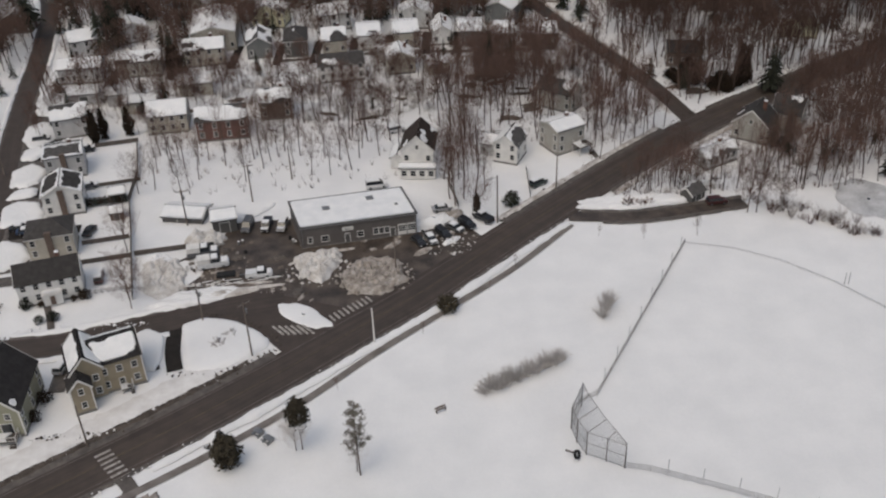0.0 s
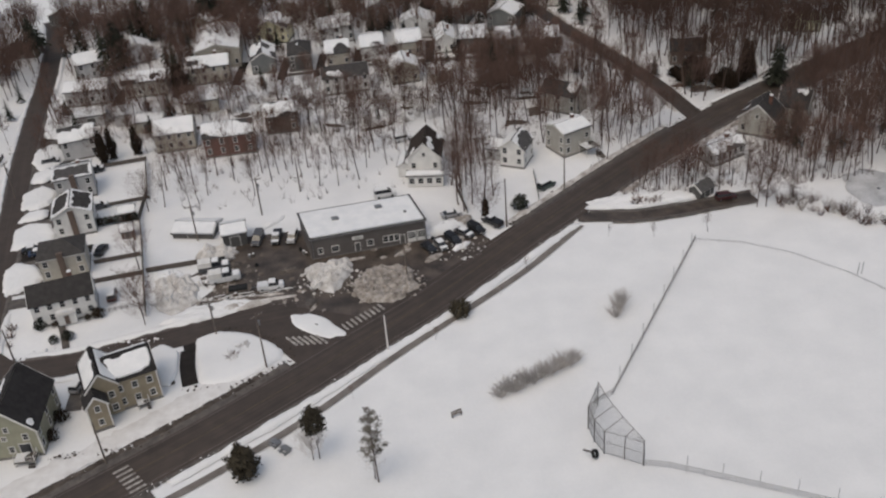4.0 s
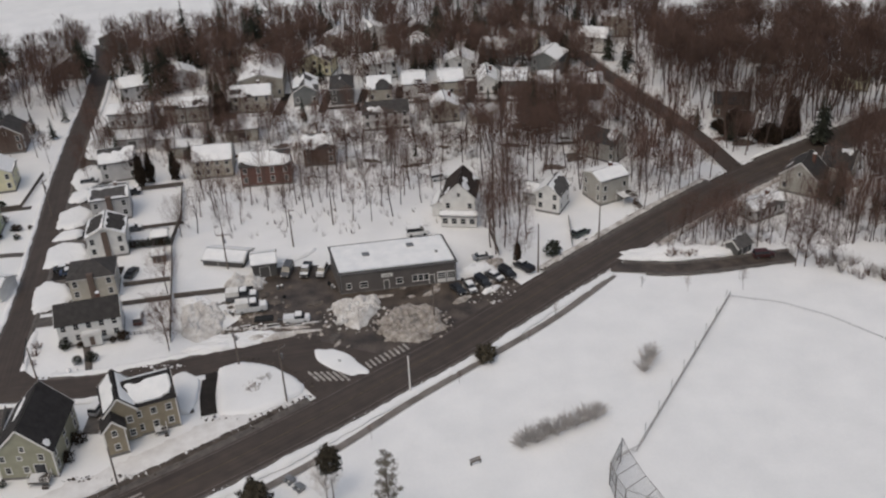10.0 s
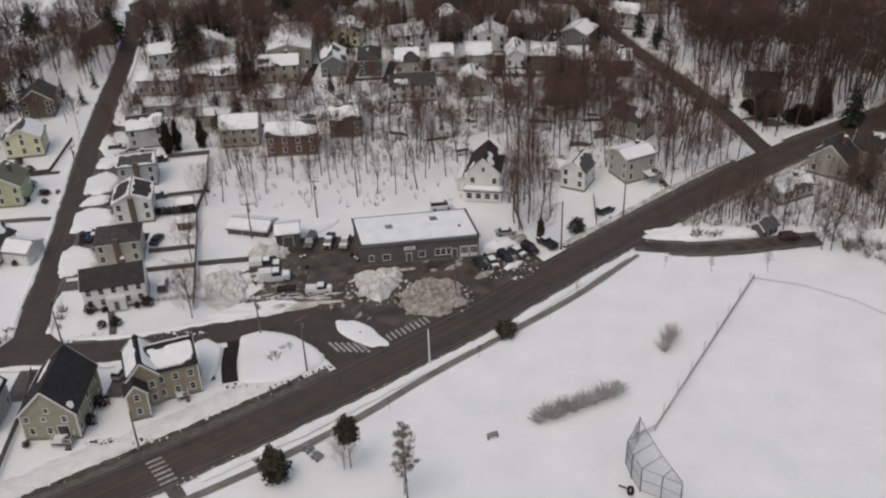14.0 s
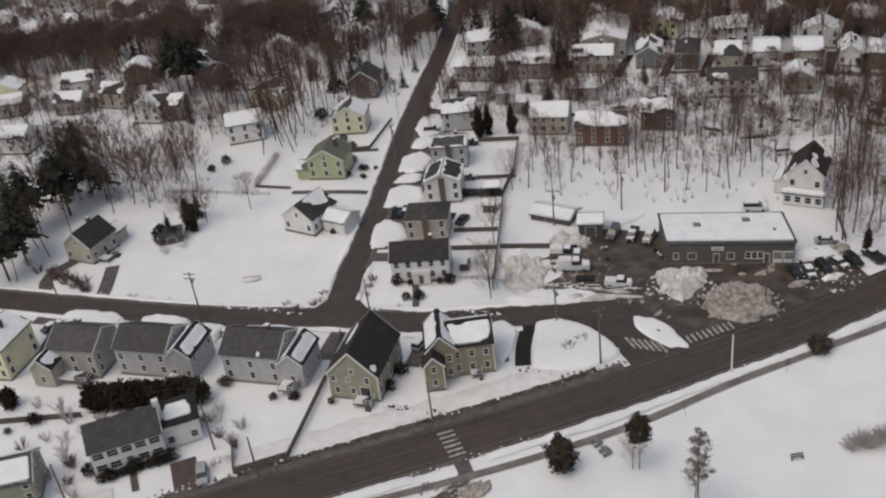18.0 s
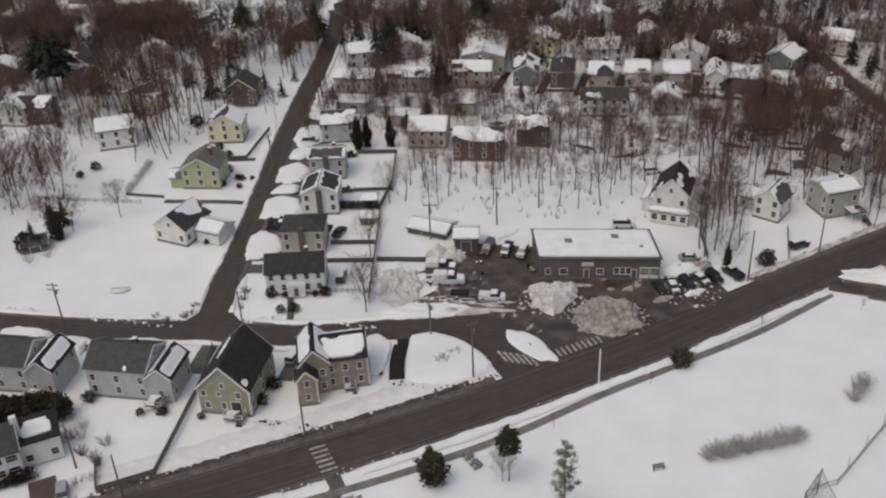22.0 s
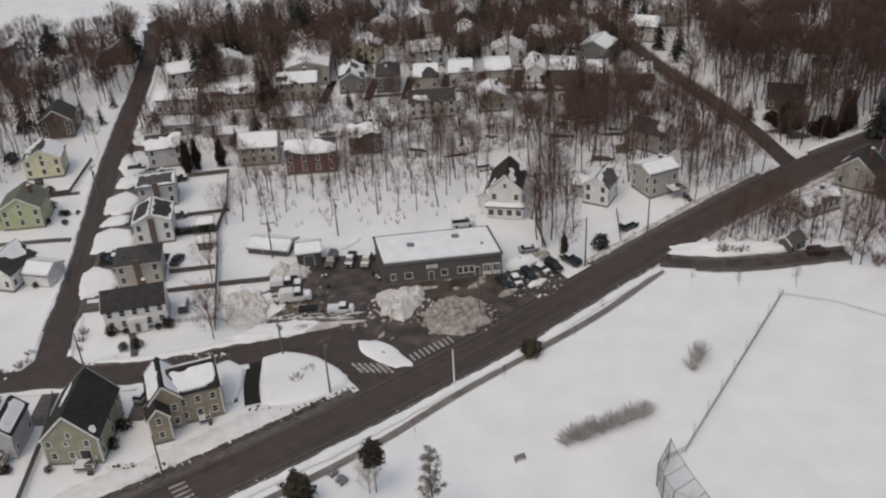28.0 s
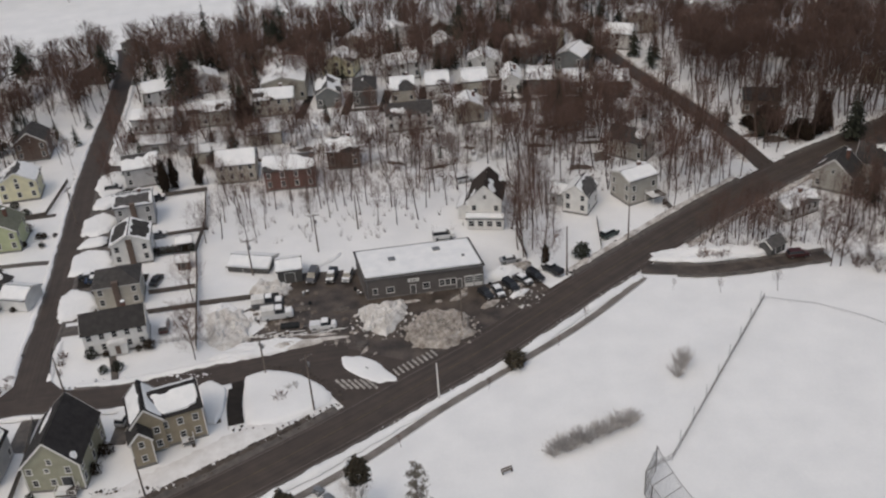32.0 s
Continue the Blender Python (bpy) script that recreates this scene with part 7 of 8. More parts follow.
fence("dark board fence between garden and lot", [(-58.5, 160.0), (-61.8, 175.0), (-64.6, 188.0), (-67.4, 199.6), (-67.9, 212), (-71.5, 229)], 1.7, 2.4, solid=True)
fence("low dark board garden fence", [(-73.8, 181.4), (-64.0, 183.2)], 1.2, 2.0, solid=True)
fence("low dark board garden fence", [(-72.0, 173.8), (-62.0, 175.6)], 1.2, 2.0, solid=True)
fence("low picket fence along a snowy garden", [(-69.0, 162.6), (-59.2, 164.0)], 0.9, 1.2)
fence("dark board garden fence", [(-79.6, 206.6), (-66.8, 209.2)], 1.0, 2.2, solid=True)
fence("dark board garden fence", [(-82.0, 228.2), (-71.5, 230.2)], 1.2, 2.2, solid=True)
fence("grey board fence beside the olive house", [(-90.6, 107.6), (-86.3, 100.4), (-78.8, 105.8), (-81.4, 129.0), (-84.0, 140.0)], 1.5, 2.3, solid=True, m=mat("weathered_boards", (0.20, 0.18, 0.16), (0.13, 0.115, 0.10), 1.0, 0.9, 0.3))
fence("dark fence behind the white house", [(-140.0, 102.0), (-131, 105), (-122.4, 107.8)], 1.3, 2.2, solid=True)
fence("dark garden fence beside the cross street", [(-121.0, 218.4), (-111.0, 221.0), (-111.8, 240.0)], 1.1, 2.2, solid=True)
fence("low dark wall at the street corner", [(-88.6, 162.4), (-86.0, 154.0)], 0.8, 1.6, solid=True)
fence("dark fence behind the lot", [(-61.4, 176.0), (-50.0, 177.6)], 1.3, 2.2, solid=True)
fence("dark fence along the wood", [(3.6, 222.8), (16.0, 223.6), (29.6, 223.6)], 1.2, 2.4)
fence("dark fence beside the white house", [(7.2, 200.0), (8.9, 188.4)], 1.5, 2.0, solid=True)
fence("stacked dark boards beside a garden", [(26.3, 204.2), (25.7, 191.6)], 1.0, 1.8, solid=True)
fence("dark fence beside the sailing boat field", [(-156.5, 191.3), (-142, 192.2), (-127.4, 193.2)], 1.0, 2.6)
fence("dark board fence behind the pale green house", [(-133.3, 196.6), (-123.0, 196.8)], 0.8, 2.4, solid=True)


# ---- ball field ----
def chain_panel(bm, a, b, c, d, n=14, r=0.016):
    """Woven wire between four corners, as thin crossing wires."""
    a, b, c, d = (Vector(q) for q in (a, b, c, d))
    for k in range(n + 1):
        f = k / n
        tube(bm, a.lerp(b, f), d.lerp(c, f), r, r, 3)
        tube(bm, a.lerp(d, f), b.lerp(c, f), r, r, 3)


def backstop():
    e = thing("backstop", pose(0, 0, 0), "steel baseball backstop with chain-link panels and hood", "backstop")
    base = [(29.5, 106.7), (26.9, 108.4), (24.0, 110.1), (23.0, 113.0), (22.6, 116.2), (25.2, 121.2)]
    h = 4.7
    hood = [(29.5 - 4.3 * k / 5, 106.7 + 14.5 * k / 5) for k in range(6)]
    hood = [(x + 0.9 * (u - x), y + 0.9 * (v - y)) for (x, y), (u, v) in zip(base, hood)]
    for (x, y), (u, v) in zip(base, hood):
        bm = bmesh.new()
        tube(bm, (x, y, -0.4), (x, y, h), 0.085, 0.085, 6, True)
        part("post", bm, FENCEM, e)
        bm = bmesh.new()
        tube(bm, (x, y, h), (u, v, h + 0.5), 0.06, 0.06, 5, True)
        part("hood_rib", bm, FENCEM, e)
    for i in range(5):
        (x0, y0), (x1, y1) = base[i], base[i + 1]
        (u0, v0), (u1, v1) = hood[i], hood[i + 1]
        for z in (0.1, 2.4, h):
            bm = bmesh.new()
            tube(bm, (x0, y0, z), (x1, y1, z), 0.045, 0.045, 5, True)
            part("rail", bm, FENCEM, e)
        bm = bmesh.new()
        tube(bm, (u0, v0, h + 0.5), (u1, v1, h + 0.5), 0.05, 0.05, 5, True)
        part("hood_rail", bm, FENCEM, e)
        bm = bmesh.new()
        chain_panel(bm, (x0, y0, 0.1), (x1, y1, 0.1), (x1, y1, h), (x0, y0, h), 12)
        part("mesh_panel", bm, METAL, e)["kind"] = "stuff"
        bm = bmesh.new()
        chain_panel(bm, (x0, y0, h), (x1, y1, h), (u1, v1, h + 0.5), (u0, v0, h + 0.5), 10)
        part("hood_panel", bm, METAL, e)["kind"] = "stuff"


backstop()


def wire_fence(label, pts, h, tall, step=3.0, gap=0.2):
    e = thing("wire_fence", pose(0, 0, 0), label, "fence")
    line = []
    for (ax, ay), (bx, by) in zip(pts, pts[1:]):
        n = max(1, round(math.hypot(bx - ax, by - ay) / step))
        line += [(ax + (bx - ax) * k / n, ay + (by - ay) * k / n) for k in range(n)]
    line.append(pts[-1])
    for i, (x, y) in enumerate(line):
        bm = bmesh.new()
        tube(bm, (x, y, -0.3), (x, y, tall if tall and i % 2 == 0 else h), 0.045, 0.045, 5, True)
        part("post", bm, METAL, e)
    for (ax, ay), (bx, by) in zip(line, line[1:]):
        bm = bmesh.new()
        tube(bm, (ax, ay, h), (bx, by, h), 0.03, 0.03, 4)
        part("rail", bm, METAL, e)
        bm = bmesh.new()
        L = math.hypot(bx - ax, by - ay)
        n = int(L / gap)
        for k in range(n + 1):
            f = k / max(1, n)
            x, y = ax + (bx - ax) * f, ay + (by - ay) * f
            tube(bm, (x, y, 0), (x, y, h), 0.014, 0.014, 3)
        for z in np.arange(0.1, h, gap):
            tube(bm, (ax, ay, z), (bx, by, z), 0.014, 0.014, 3)
        part("mesh_panel", bm, FENCEM, e)


wire_fence("chain-link fence along the ball field line", [(24.8, 121.6), (28.4, 123.6), (41.9, 146.1), (55.4, 168.6)], 1.25, 3.6, 3.2)
wire_fence("low chain-link fence by the bench side", [(29.6, 106.6), (33.3, 105.6), (43.1, 101.0), (53.0, 96.2), (63.0, 91.4)], 1.15, 3.4, 2.8)
wire_fence("faint low outfield fence across the snow", [(55.4, 168.6), (64.8, 165.6), (73, 160.2), (81.0, 151.8), (87.0, 143.0), (91, 133)], 0.35, 0, 4.0, 0.35)


def bench(x, y, rz):
    e = thing("bench", pose(x, y, 0, 0, 0, rz), "low wooden park bench standing in snow", "bench")
    for k in range(3):
        part("plank", boxed(-1.0, 1.0, -0.22 + k * 0.15, -0.1 + k * 0.15, 0.44, 0.49), WOOD, e)
    for xx in (-0.85, 0.85):
        part("leg", boxed(xx - 0.05, xx + 0.05, -0.2, 0.2, -0.2, 0.44), FENCEM, e)
    part("backrest", boxed(-1.0, 1.0, 0.24, 0.29, 0.55, 0.9), WOOD, e)
    return e


bench(1.3, 122.2, 25)
for x, y in ((-29.4, 119.4), (-27.6, 117.6)):
    e = thing("picnic_table", pose(x, y, 0, 0, 0, -42), "grey picnic table top dusted with snow", "table", "picnic tables")
    part("tabletop", boxed(-0.85, 0.85, -0.45, 0.45, 0.7, 0.76), METAL, e)
    for yy in (-0.75, 0.75):
        part("seat", boxed(-0.85, 0.85, yy - 0.13, yy + 0.13, 0.42, 0.47), METAL, e)
    for xx in (-0.6, 0.6):
        part("leg", boxed(xx - 0.05, xx + 0.05, -0.75, 0.75, -0.2, 0.42), METAL, e)
        part("leg", boxed(xx - 0.05, xx + 0.05, -0.2, 0.2, 0.42, 0.7), METAL, e)


def drum(x, y):
    e = thing("wheelbarrow", pose(x, y, 0, 0, 0, 60), "dark wheel and roller leaning by the backstop", "roller")
    bm = bmesh.new()
    bmesh.ops.create_cone(bm, cap_ends=False, segments=20, radius1=0.75, radius2=0.75, depth=0.5)
    bmesh.ops.solidify(bm, geom=bm.faces[:], thickness=0.18)
    o = part("wheel", bm, RUBBER, e)
    o.matrix_basis = pose(0, 0, 0.7, 65, 0, 0)
    part("handle", boxed(-0.12, 0.12, 0.4, 2.0, 0.75, 0.95), FENCEM, e)


drum(22.4, 109.4)
for x, y, h in ((47.4, 171.8, 2.4), (58.8, 171.6, 3.2), (38.0, 173.8, 1.8), (-1.0, 143.9, 1.8), (-16.4, 129.6, 2.0), (12.8, 156.4, 1.6), (19.0, 163.8, 2.4)):
    plant("sapling", SLIM[int(abs(x)) % 5], x, y - 0.4, x, 0.2 * h / 2, "thin leafless sapling at the field's edge", "tree", "saplings", 0.1 * h)
e = thing("flagpole", pose(83.0, 151.2, 0), "pair of thin foul poles at the outfield", "pole")
for x in (-0.4, 0.4):
    bm = bmesh.new()
    tube(bm, (x, 0, -0.3), (x, 0, 2.6), 0.06, 0.06, 6, True)
    part("pole", bm, METAL, e)


# ---- vehicles ----
def car_paint(name, c):
    return mat("car_" + name, c, [k * 0.8 for k in c], 0.8, 0.3, 0.0, 4.0)


def vehicle(name, x, y, rz, col, label, kind="sedan", snow=False, s=1.0):
    """Body from a side profile, tapered cabin with glass, wheels, lamps."""
    e = thing(name, Matrix.Translation((x, y, 0.03)) @ Matrix.Rotation(radians(rz), 4, "Z") @ Matrix.Diagonal((s, s, s, 1)), label, name, "parked vehicles")
    L, W = {"sedan": (4.7, 1.82), "suv": (4.7, 1.9), "pickup": (5.5, 1.95), "van": (5.2, 2.0), "truck": (6.6, 2.3)}[kind]
    hood = {"sedan": 0.95, "suv": 1.1, "pickup": 1.15, "van": 1.2, "truck": 1.5}[kind]
    top = {"sedan": 1.45, "suv": 1.75, "pickup": 1.85, "van": 2.1, "truck": 2.5}[kind]
    paint = col

    def loft(name_, secs, m, parent):
        bm = bmesh.new()
        rings = [[bm.verts.new((px, sy * w / 2, z)) for sy, z in ((-1, z0), (-1, z1), (1, z1), (1, z0))] for px, w, z0, z1 in secs]
        for a, b in zip(rings, rings[1:]):
            for k in range(4):
                bm.faces.new((a[k], a[(k + 1) % 4], b[(k + 1) % 4], b[k]))
        bm.faces.new(rings[0][::-1])
        bm.faces.new(rings[-1])
        bmesh.ops.recalc_face_normals(bm, faces=bm.faces[:])
        bmesh.ops.bevel(bm, geom=bm.edges[:], offset=0.06, segments=2, affect="EDGES", clamp_overlap=True)
        return part(name_, bm, m, parent)

    body = loft("body", [(-L / 2, W * 0.9, 0.35, hood * 0.92), (-L / 2 + 0.25, W, 0.3, hood), (L / 2 - 1.2, W, 0.3, hood), (L / 2 - 0.25, W * 0.96, 0.3, hood * 0.86), (L / 2, W * 0.86, 0.38, hood * 0.75)], paint, e)
    if kind == "sedan":
        c = (-1.75, -1.05, 0.55, 1.2)
    elif kind in ("suv", "van"):
        c = (-L / 2 + 0.08, -L / 2 + 0.3, 0.65, 1.3 if kind == "suv" else 1.6)
    else:
        c = (-0.35, -0.2, 1.1, 1.7)
    bm = bmesh.new()
    lo = [bm.verts.new((px, sy * W * 0.47, hood - 0.03)) for px, sy in ((c[0], -1), (c[3], -1), (c[3], 1), (c[0], 1))]
    hi = [bm.verts.new((px, sy * W * 0.38, top - 0.08)) for px, sy in ((c[1], -1), (c[2], -1), (c[2], 1), (c[1], 1))]
    for k in range(4):
        bm.faces.new((lo[k], lo[(k + 1) % 4], hi[(k + 1) % 4], hi[k]))
    bm.faces.new(hi)
    part("cabin_glass", bm, GLASS, e)
    part("roof", boxed(c[1] - 0.05, c[2] + 0.05, -W * 0.4, W * 0.4, top - 0.08, top), paint, e)
    if snow:
        part("snow_cover", boxed(c[1], c[2], -W * 0.37, W * 0.37, top, top + 0.16), ROOF_SNOW, e)
        part("snow_cover", boxed(c[3] + 0.1, L / 2 - 0.2, -W * 0.42, W * 0.42, hood - 0.06, hood + 0.1), ROOF_SNOW, e)
    if kind in ("pickup", "truck"):
        part("cargo_bed", boxed(-L / 2 + 0.1, c[0] - 0.1, -W / 2 + 0.03, W / 2 - 0.03, hood, hood + (0.25 if kind == "pickup" else 1.1)), paint if kind == "pickup" else TRIM, e)
    for sx in (-L * 0.31, L * 0.31):
        for sy in (-1, 1):
            bm = bmesh.new()
            tube(bm, (sx, sy * (W / 2 - 0.2), 0.34), (sx, sy * (W / 2 + 0.02), 0.34), 0.35, 0.35, 14, True)
            wh = part("wheel", bm, RUBBER, e)
            bm = bmesh.new()
            tube(bm, (sx, sy * (W / 2 + 0.018), 0.34), (sx, sy * (W / 2 + 0.04), 0.34), 0.2, 0.18, 10, True)
            part("rim", bm, METAL, wh)
    for sy in (-0.68, 0.68):
        part("headlight", boxed(L / 2 - 0.1, L / 2 + 0.02, sy - 0.18, sy + 0.18, 0.58, 0.74), TRIM, e)
        part("taillight", boxed(-L / 2 - 0.02, -L / 2 + 0.1, sy - 0.16, sy + 0.16, 0.62, 0.82), BRICK, e)
    return e


BLACK, SILVER, WHITE_P = car_paint("black", (0.02, 0.02, 0.022)), car_paint("silver", (0.35, 0.35, 0.36)), car_paint("white", (0.7, 0.7, 0.7))
GREY_P, RED_P, BLUE_P, GREEN_P = car_paint("grey", (0.10, 0.10, 0.105)), car_paint("red", (0.06, 0.02, 0.02)), car_paint("blue", (0.04, 0.06, 0.11)), car_paint("green", (0.03, 0.05, 0.045))
for nm, x, y, rz, c, lb, k, sn in (
    ("van", -38.2, 184.6, -98, GREY_P, "grey van parked nose-out beside the workshop", "van", False),
    ("pickup_truck", -34.0, 184.4, -95, BLACK, "black pickup with snow in its bed", "pickup", True),
    ("car", -30.4, 184.0, -98, SILVER, "silver wagon parked against the workshop", "suv", True),
    ("dump_truck", -43.8, 170.2, 10, WHITE_P, "white work truck with a box body", "truck", True),
    ("dump_truck", -46.6, 174.6, 8, GREY_P, "grey service truck under snow", "truck", True),
    ("pickup_truck", -33.8, 165.6, 4, WHITE_P, "small white pickup on the lot", "pickup", True),
    ("car", -0.6, 174.6, -60, BLACK, "black car parked in a row", "sedan", False),
    ("car", 2.0, 175.2, -70, GREY_P, "grey car under snow in a row", "sedan", True),
    ("car", 4.8, 177.0, -58, BLACK, "dark car parked in a row", "suv", False),
    ("car", 7.4, 179.2, -48, GREY_P, "grey snow-covered car in a row", "sedan", True),
    ("car", 10.2, 180.4, -54, BLACK, "black car at the end of the row", "suv", False),
    ("pickup_truck", 14.0, 182.6, 130, BLACK, "black pickup beside the road", "pickup", True),
    ("car", 5.2, 187.6, 10, SILVER, "snow-covered car behind the heap", "sedan", True),
    ("car", 28.2, 196.6, 35, GREEN_P, "dark car under snow in a yard", "suv", True),
    ("van", -9.6, 199.6, 8, WHITE_P, "white van behind the workshop", "van", True),
    ("car", 66.6, 183.8, 5, RED_P, "dark red car on the lane", "suv", False),
    ("car", -91.2, 98.6, -58, SILVER, "silver car parked in the driveway", "suv", False),
    ("car", -67.0, 139.6, 80, SILVER, "silver car between two houses", "suv", True),
    ("car", -147.4, 131.4, 70, GREY_P, "grey car parked by the garages", "sedan", True),
    ("car", -143.6, 133.0, 70, BLACK, "black car parked by the garages", "sedan", True),
    ("car", -87.6, 187.8, 10, BLUE_P, "blue car under snow in a driveway", "sedan", True),
    ("car", -73.4, 186.4, 80, BLACK, "black car parked behind a house", "sedan", False),
    ("car", -67.0, 168.0, 100, RED_P, "dark red car parked behind a house", "suv", True),
    ("car", -78.6, 207.0, 20, GREY_P, "grey car parked beside a house", "sedan", True),
    ("car", -89.6, 189.4, 12, BLACK, "black car in a front drive", "sedan", True),
    ("car", -84.0, 226.4, 20, BLACK, "black car parked beside a house", "suv", True),
    ("car", -97.2, 233.6, 15, GREY_P, "grey car in a driveway", "suv", True),
    ("car", 3.0, 220.0, 60, GREY_P, "grey car near the lane", "sedan", True),
    ("car", -4.5, 228.0, 20, WHITE_P, "snowy car in a garden", "suv", True),
):
    vehicle(nm, x, y, rz, c, lb, k, sn)


def boat(x, y, rz):
    e = thing("boat", pose(x, y, 0, 0, 0, rz), "small upturned boat half under snow", "boat")
    bm = bmesh.new()
    rows = []
    for k in range(9):
        f = k / 8
        w = 0.9 * math.sin(math.pi * min(1, 0.15 + f * 0.85)) ** 0.6
        rows.append([bm.verts.new((f * 4 - 2, w * math.cos(math.pi * j / 6), 0.65 * math.sin(math.pi * j / 6) - 0.05)) for j in range(7)])
    for a, b in zip(rows, rows[1:]):
        for j in range(6):
            bm.faces.new((a[j], a[j + 1], b[j + 1], b[j]))
    part("hull", bm, TRIM, e, smooth=True)
    part("keel", boxed(-1.9, 1.9, -0.04, 0.04, 0.58, 0.7), WOOD, e)


boat(-112.5, 156.0, 20)
# stacked timber on the lot
e = thing("timber_stack", pose(-38.5, 162.2, 0, 0, 0, 6), "long weathered boards stacked on the muddy lot", "timber")
for k in range(5):
    part("board", boxed(-5.5 + k * 0.7, 4.6 - k * 0.5, -0.9 + k * 0.36, -0.62 + k * 0.36, 0.0, 0.3 + 0.05 * (k % 2)), WOOD, e)
mound("pond", 100.5, 182.0, 7, 9, 10, 0.08, mat("pale_ice", (0.64, 0.64, 0.645), (0.34, 0.335, 0.335), 0.2, 0.25, 0.1, 2.0), "pale frozen pond dusted with snow", "pond", 33, 0.1, 20, 0.3, "structure")
brng = random.Random(31)
for i in range(46):
    f = 0.12 + 0.88 * brng.random() ** 0.7
    a = Vector((69.5, 186.0)).lerp(Vector((92.5, 166.5)), f) + Vector((brng.uniform(-1, 5.4), brng.uniform(-0.8, 4.6)))
    b = bush_mesh(560 + i, brng.uniform(1.4, 3.2), 2.0, 16, TWIG if i % 3 else GREYTWIG)
    b.location = (a.x, a.y, 0)
    tagged(b, "leafless brushwood at the field's edge", "shrub", "brush at the field's edge")
mound("snow_mound", -45.6, 105.4, 2.6, 1.8, 30, 0.6, RUBBLE, "trodden brown snow beside the crosswalk", "snow pile", 170, 0.8, 14)

# leafless garden shrubs among the near houses
for i, (x, y, h) in enumerate(((-128, 98, 2.4), (-125, 101, 2.0), (-118, 92.5, 2.2), (-116.5, 96.4, 1.8), (-133, 108.5, 2.2), (-113.6, 90.4, 1.8), (-98.4, 109.0, 2.6), (-95.6, 111.8, 2.8), (-97.0, 114.6, 2.4), (-113.2, 104.6, 2.0), (-88.2, 103.2, 1.6), (-90.2, 101.6, 1.4),
                               (-119.6, 112.0, 2.0), (-139.4, 107.8, 2.4), (-127, 92.4, 2.0), (-142.6, 166.0, 2.4), (-139.2, 163.2, 2.2), (-136.4, 166.4, 2.0), (-166, 150.5, 2.2), (-160, 149.4, 2.0), (-171, 153, 2.4), (-39.2, 143.4, 1.8), (-37.2, 146.2, 1.6), (-56.4, 162.6, 2.0))):
    b = bush_mesh(500 + i, h, 2.2, 20, GREYTWIG if i % 3 else TWIG)
    b.location = (x, y, 0)
    tagged(b, "leafless twiggy garden shrub in snow", "shrub", "leafless shrubs")


def trailer(x, y, rz):
    e = thing("trailer", pose(x, y, 0, 0, 0, rz), "flat work trailer with a dark tarpaulin", "trailer")
    part("bed", boxed(-2.6, 2.6, -1.0, 1.0, 0.55, 0.7), WOOD, e)
    part("tarpaulin", boxed(-2.0, 1.8, -0.85, 0.85, 0.7, 1.25), RUBBER, e)
    part("drawbar", boxed(2.6, 4.0, -0.08, 0.08, 0.45, 0.58), METAL, e)
    for yy in (-1.05, 1.05):
        bm = bmesh.new()
        tube(bm, (-0.4, yy - 0.1, 0.34), (-0.4, yy + 0.1, 0.34), 0.34, 0.34, 12, True)
        part("wheel", bm, RUBBER, e)


trailer(-46.4, 177.2, 12)
trailer(-40.4, 165.6, 5)

# clutter about the trucks
def pallet(x, y, rz, z=0.02):
    e = thing("pallet", pose(x, y, z, 0, 0, rz), "weathered wooden pallet lying on the muddy lot", "pallet", "pallets on the lot")
    for k in range(3):
        part("bearer", boxed(-0.6, 0.6, -0.5 + k * 0.45, -0.4 + k * 0.45, 0, 0.1), WOOD, e)
    for k in range(6):
        part("slat", boxed(-0.6 + k * 0.21, -0.46 + k * 0.21, -0.52, 0.52, 0.1, 0.125), WOOD, e)


def barrel(x, y, col):
    e = thing("barrel", pose(x, y, 0), "steel drum with snow on its lid beside the trucks", "barrel", "barrels on the lot")
    bm = bmesh.new()
    for z0, z1, r in ((0, 0.3, 0.29), (0.3, 0.34, 0.31), (0.34, 0.58, 0.29), (0.58, 0.62, 0.31), (0.62, 0.88, 0.29)):
        tube(bm, (0, 0, z0), (0, 0, z1), r, r, 12, True)
    part("drum", bm, col, e)
    bm = bmesh.new()
    tube(bm, (0, 0, 0.88), (0, 0, 0.98), 0.28, 0.18, 12, True)
    part("snow_cover", bm, ROOF_SNOW, e)


def tyre_stack(x, y, n):
    e = thing("tyre_stack", pose(x, y, 0), "stack of old black tyres dusted with snow", "tyres", "tyre stacks")
    for k in range(n):
        bm = bmesh.new()
        ring = [[bm.verts.new(((0.26 + 0.1 * math.cos(b)) * math.cos(a), (0.26 + 0.1 * math.cos(b)) * math.sin(a), 0.1 + 0.2 * k + 0.1 * math.sin(b))) for b in (0, 1.05, 2.09, 3.14, 4.19, 5.24)] for a in (6.2832 * i / 14 for i in range(14))]
        for i in range(14):
            for j in range(6):
                bm.faces.new((ring[i][j], ring[(i + 1) % 14][j], ring[(i + 1) % 14][(j + 1) % 6], ring[i][(j + 1) % 6]))
        part("tyre", bm, RUBBER, e)


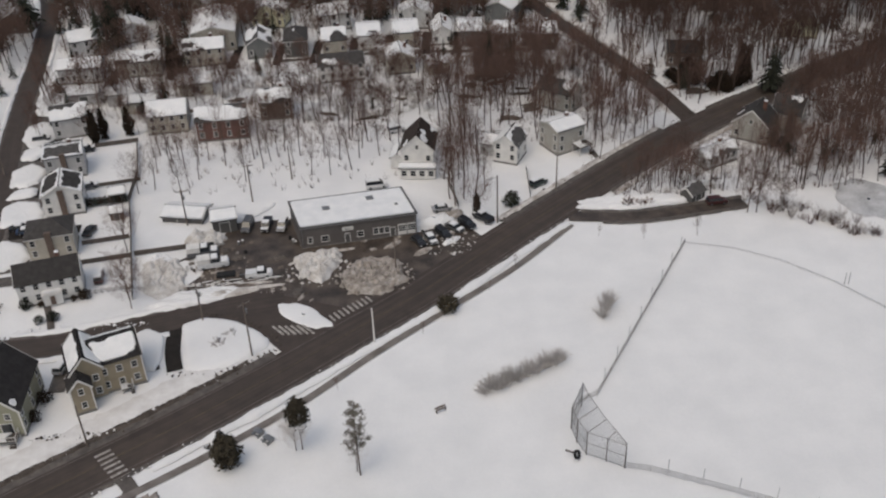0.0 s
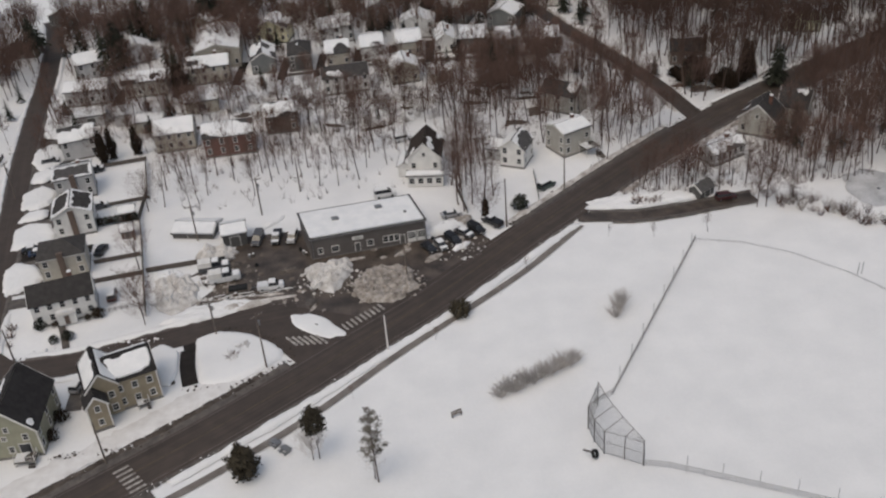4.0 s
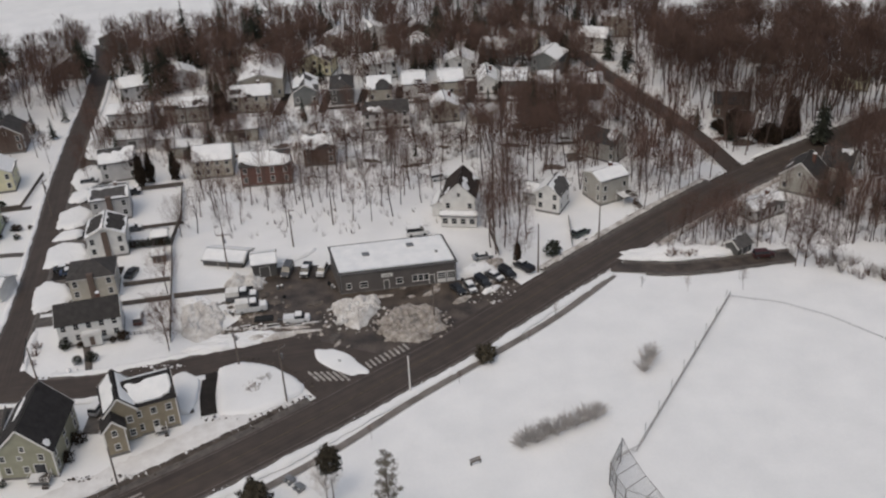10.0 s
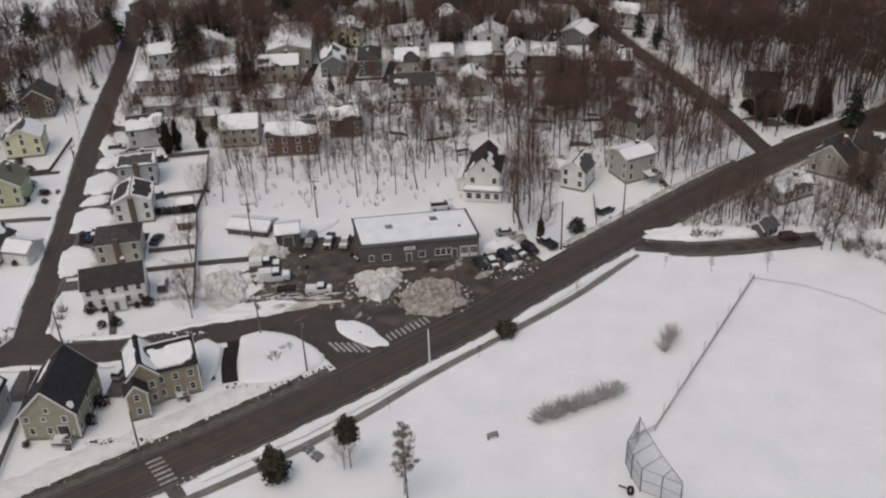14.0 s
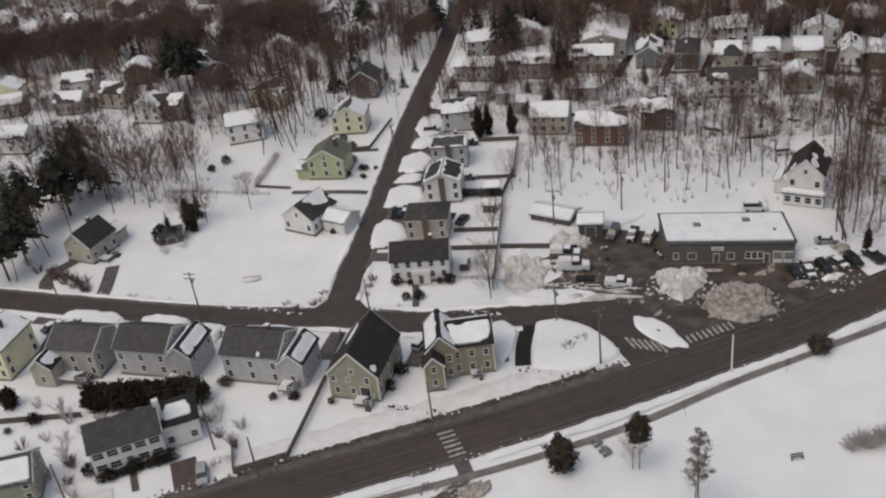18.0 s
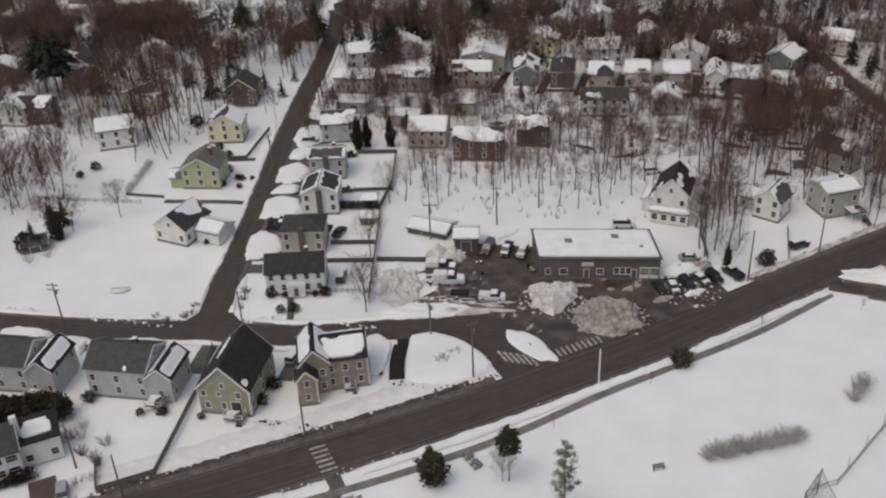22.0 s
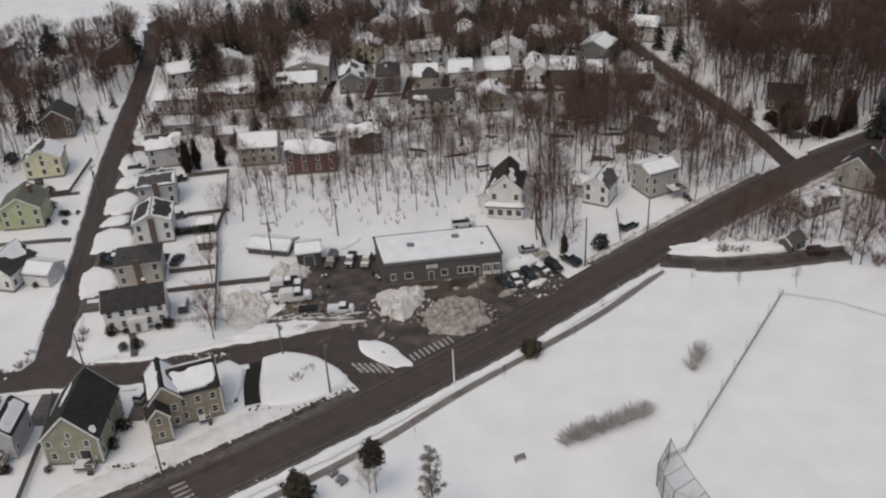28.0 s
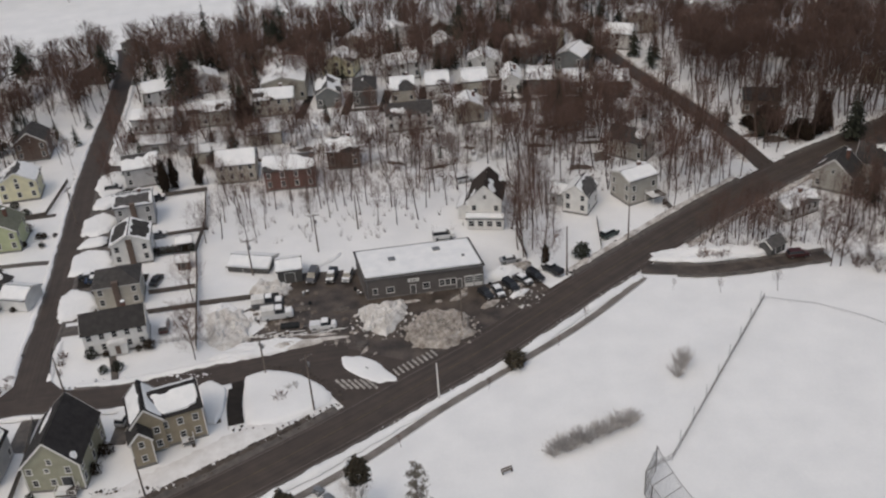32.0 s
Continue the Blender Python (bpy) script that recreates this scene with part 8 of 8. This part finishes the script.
for x, y, rz in ((-48.6, 171.6, 20), (-49.4, 173.4, 65), (-36.4, 171.4, 10), (-40.6, 176.4, 35), (-36.8, 178.6, 80), (-29.6, 168.4, 15)):
    pallet(x, y, rz)
for i, (x, y) in enumerate(((-48.2, 169.4), (-47.6, 168.7), (-47.0, 169.5), (-39.4, 178.0), (-38.6, 178.4), (-40.8, 163.9), (-27.6, 177.6), (-27.0, 176.8))):
    barrel(x, y, (METAL, FENCEM, MATS["brown_siding"])[i % 3])
for x, y, n in ((-42.2, 173.2, 3), (-41.2, 172.6, 2), (-37.6, 174.6, 3), (-28.4, 179.0, 4), (0.4, 178.6, 3)):
    tyre_stack(x, y, n)
crng = random.Random(91)
for i in range(12):
    e = thing("plank", pose(-46 + 1.3 * i + crng.uniform(-1, 1), 163.6 + crng.uniform(-0.8, 1.6), 0.04 + 0.04 * (i % 3), 0, crng.uniform(-3, 3), crng.uniform(-8, 18)), "long weathered plank thrown down on the slush", "plank", "planks on the lot")
    L = crng.uniform(2.2, 5.0)
    part("board", boxed(-L / 2, L / 2, -0.12, 0.12, 0, 0.07), (WOOD, PATHM, TRIM)[i % 3], e)
    part("snow_cover", boxed(-L / 2 + 0.1, L / 2 - 0.6, -0.1, 0.09, 0.07, 0.13), ROOF_SNOW, e)

# brown brush on the snow by the lane
for i, (x, y) in enumerate(((46.4, 184.6), (48.2, 184.9), (50.0, 184.4), (51.6, 185.2), (47.2, 186.2))):
    b = bush_mesh(800 + i, 1.4, 2.2, 30, TWIG)
    b.location = (x, y, 0.4)
    tagged(b, "low brown brushwood beside the lane", "shrub", "brush beside the lane")

# brushwood where the two streets meet, and shovelled lumps along the side street
for i, (x, y) in enumerate(((-93.2, 150.6), (-93.6, 152.8), (-94.2, 148.8), (-84.2, 154.2), (-84.8, 157.0), (-85.2, 159.6), (-97.4, 147.2), (-99.8, 147.6))):
    b = bush_mesh(850 + i, 0.9 + 0.3 * (i % 3), 1.8, 22, TWIG)
    b.location = (x, y, 0)
    tagged(b, "low brown brushwood at the street corner", "shrub", "brush at the corner")
chunks(-120, 145.6, 26, 1.0, 150, 11, SNOW, 0.3)
chunks(-66, 151.6, 14, 0.9, 80, 12, SNOW, 0.3)
chunks(-50, 104.0, 5.0, 2.4, 70, 13, RUBBLE, 0.3)
chunks(-60, 121.5, 8.0, 1.0, 60, 14, VERGE, 0.2)
brl = random.Random(77)
for i in range(26):
    x = brl.uniform(40, 92)
    y = 188.5 + brl.uniform(0, 9) + max(0.0, (x - 60) * 0.12)
    if not near_road(x, y, 1.5):
        b = bush_mesh(900 + i, brl.uniform(0.9, 2.0), 1.8, 14, (TWIG, GREYTWIG)[i % 2])
        b.location = (x, y, 0)
        tagged(b, "sparse leafless brushwood in the snow", "shrub", "brush between road and lane")
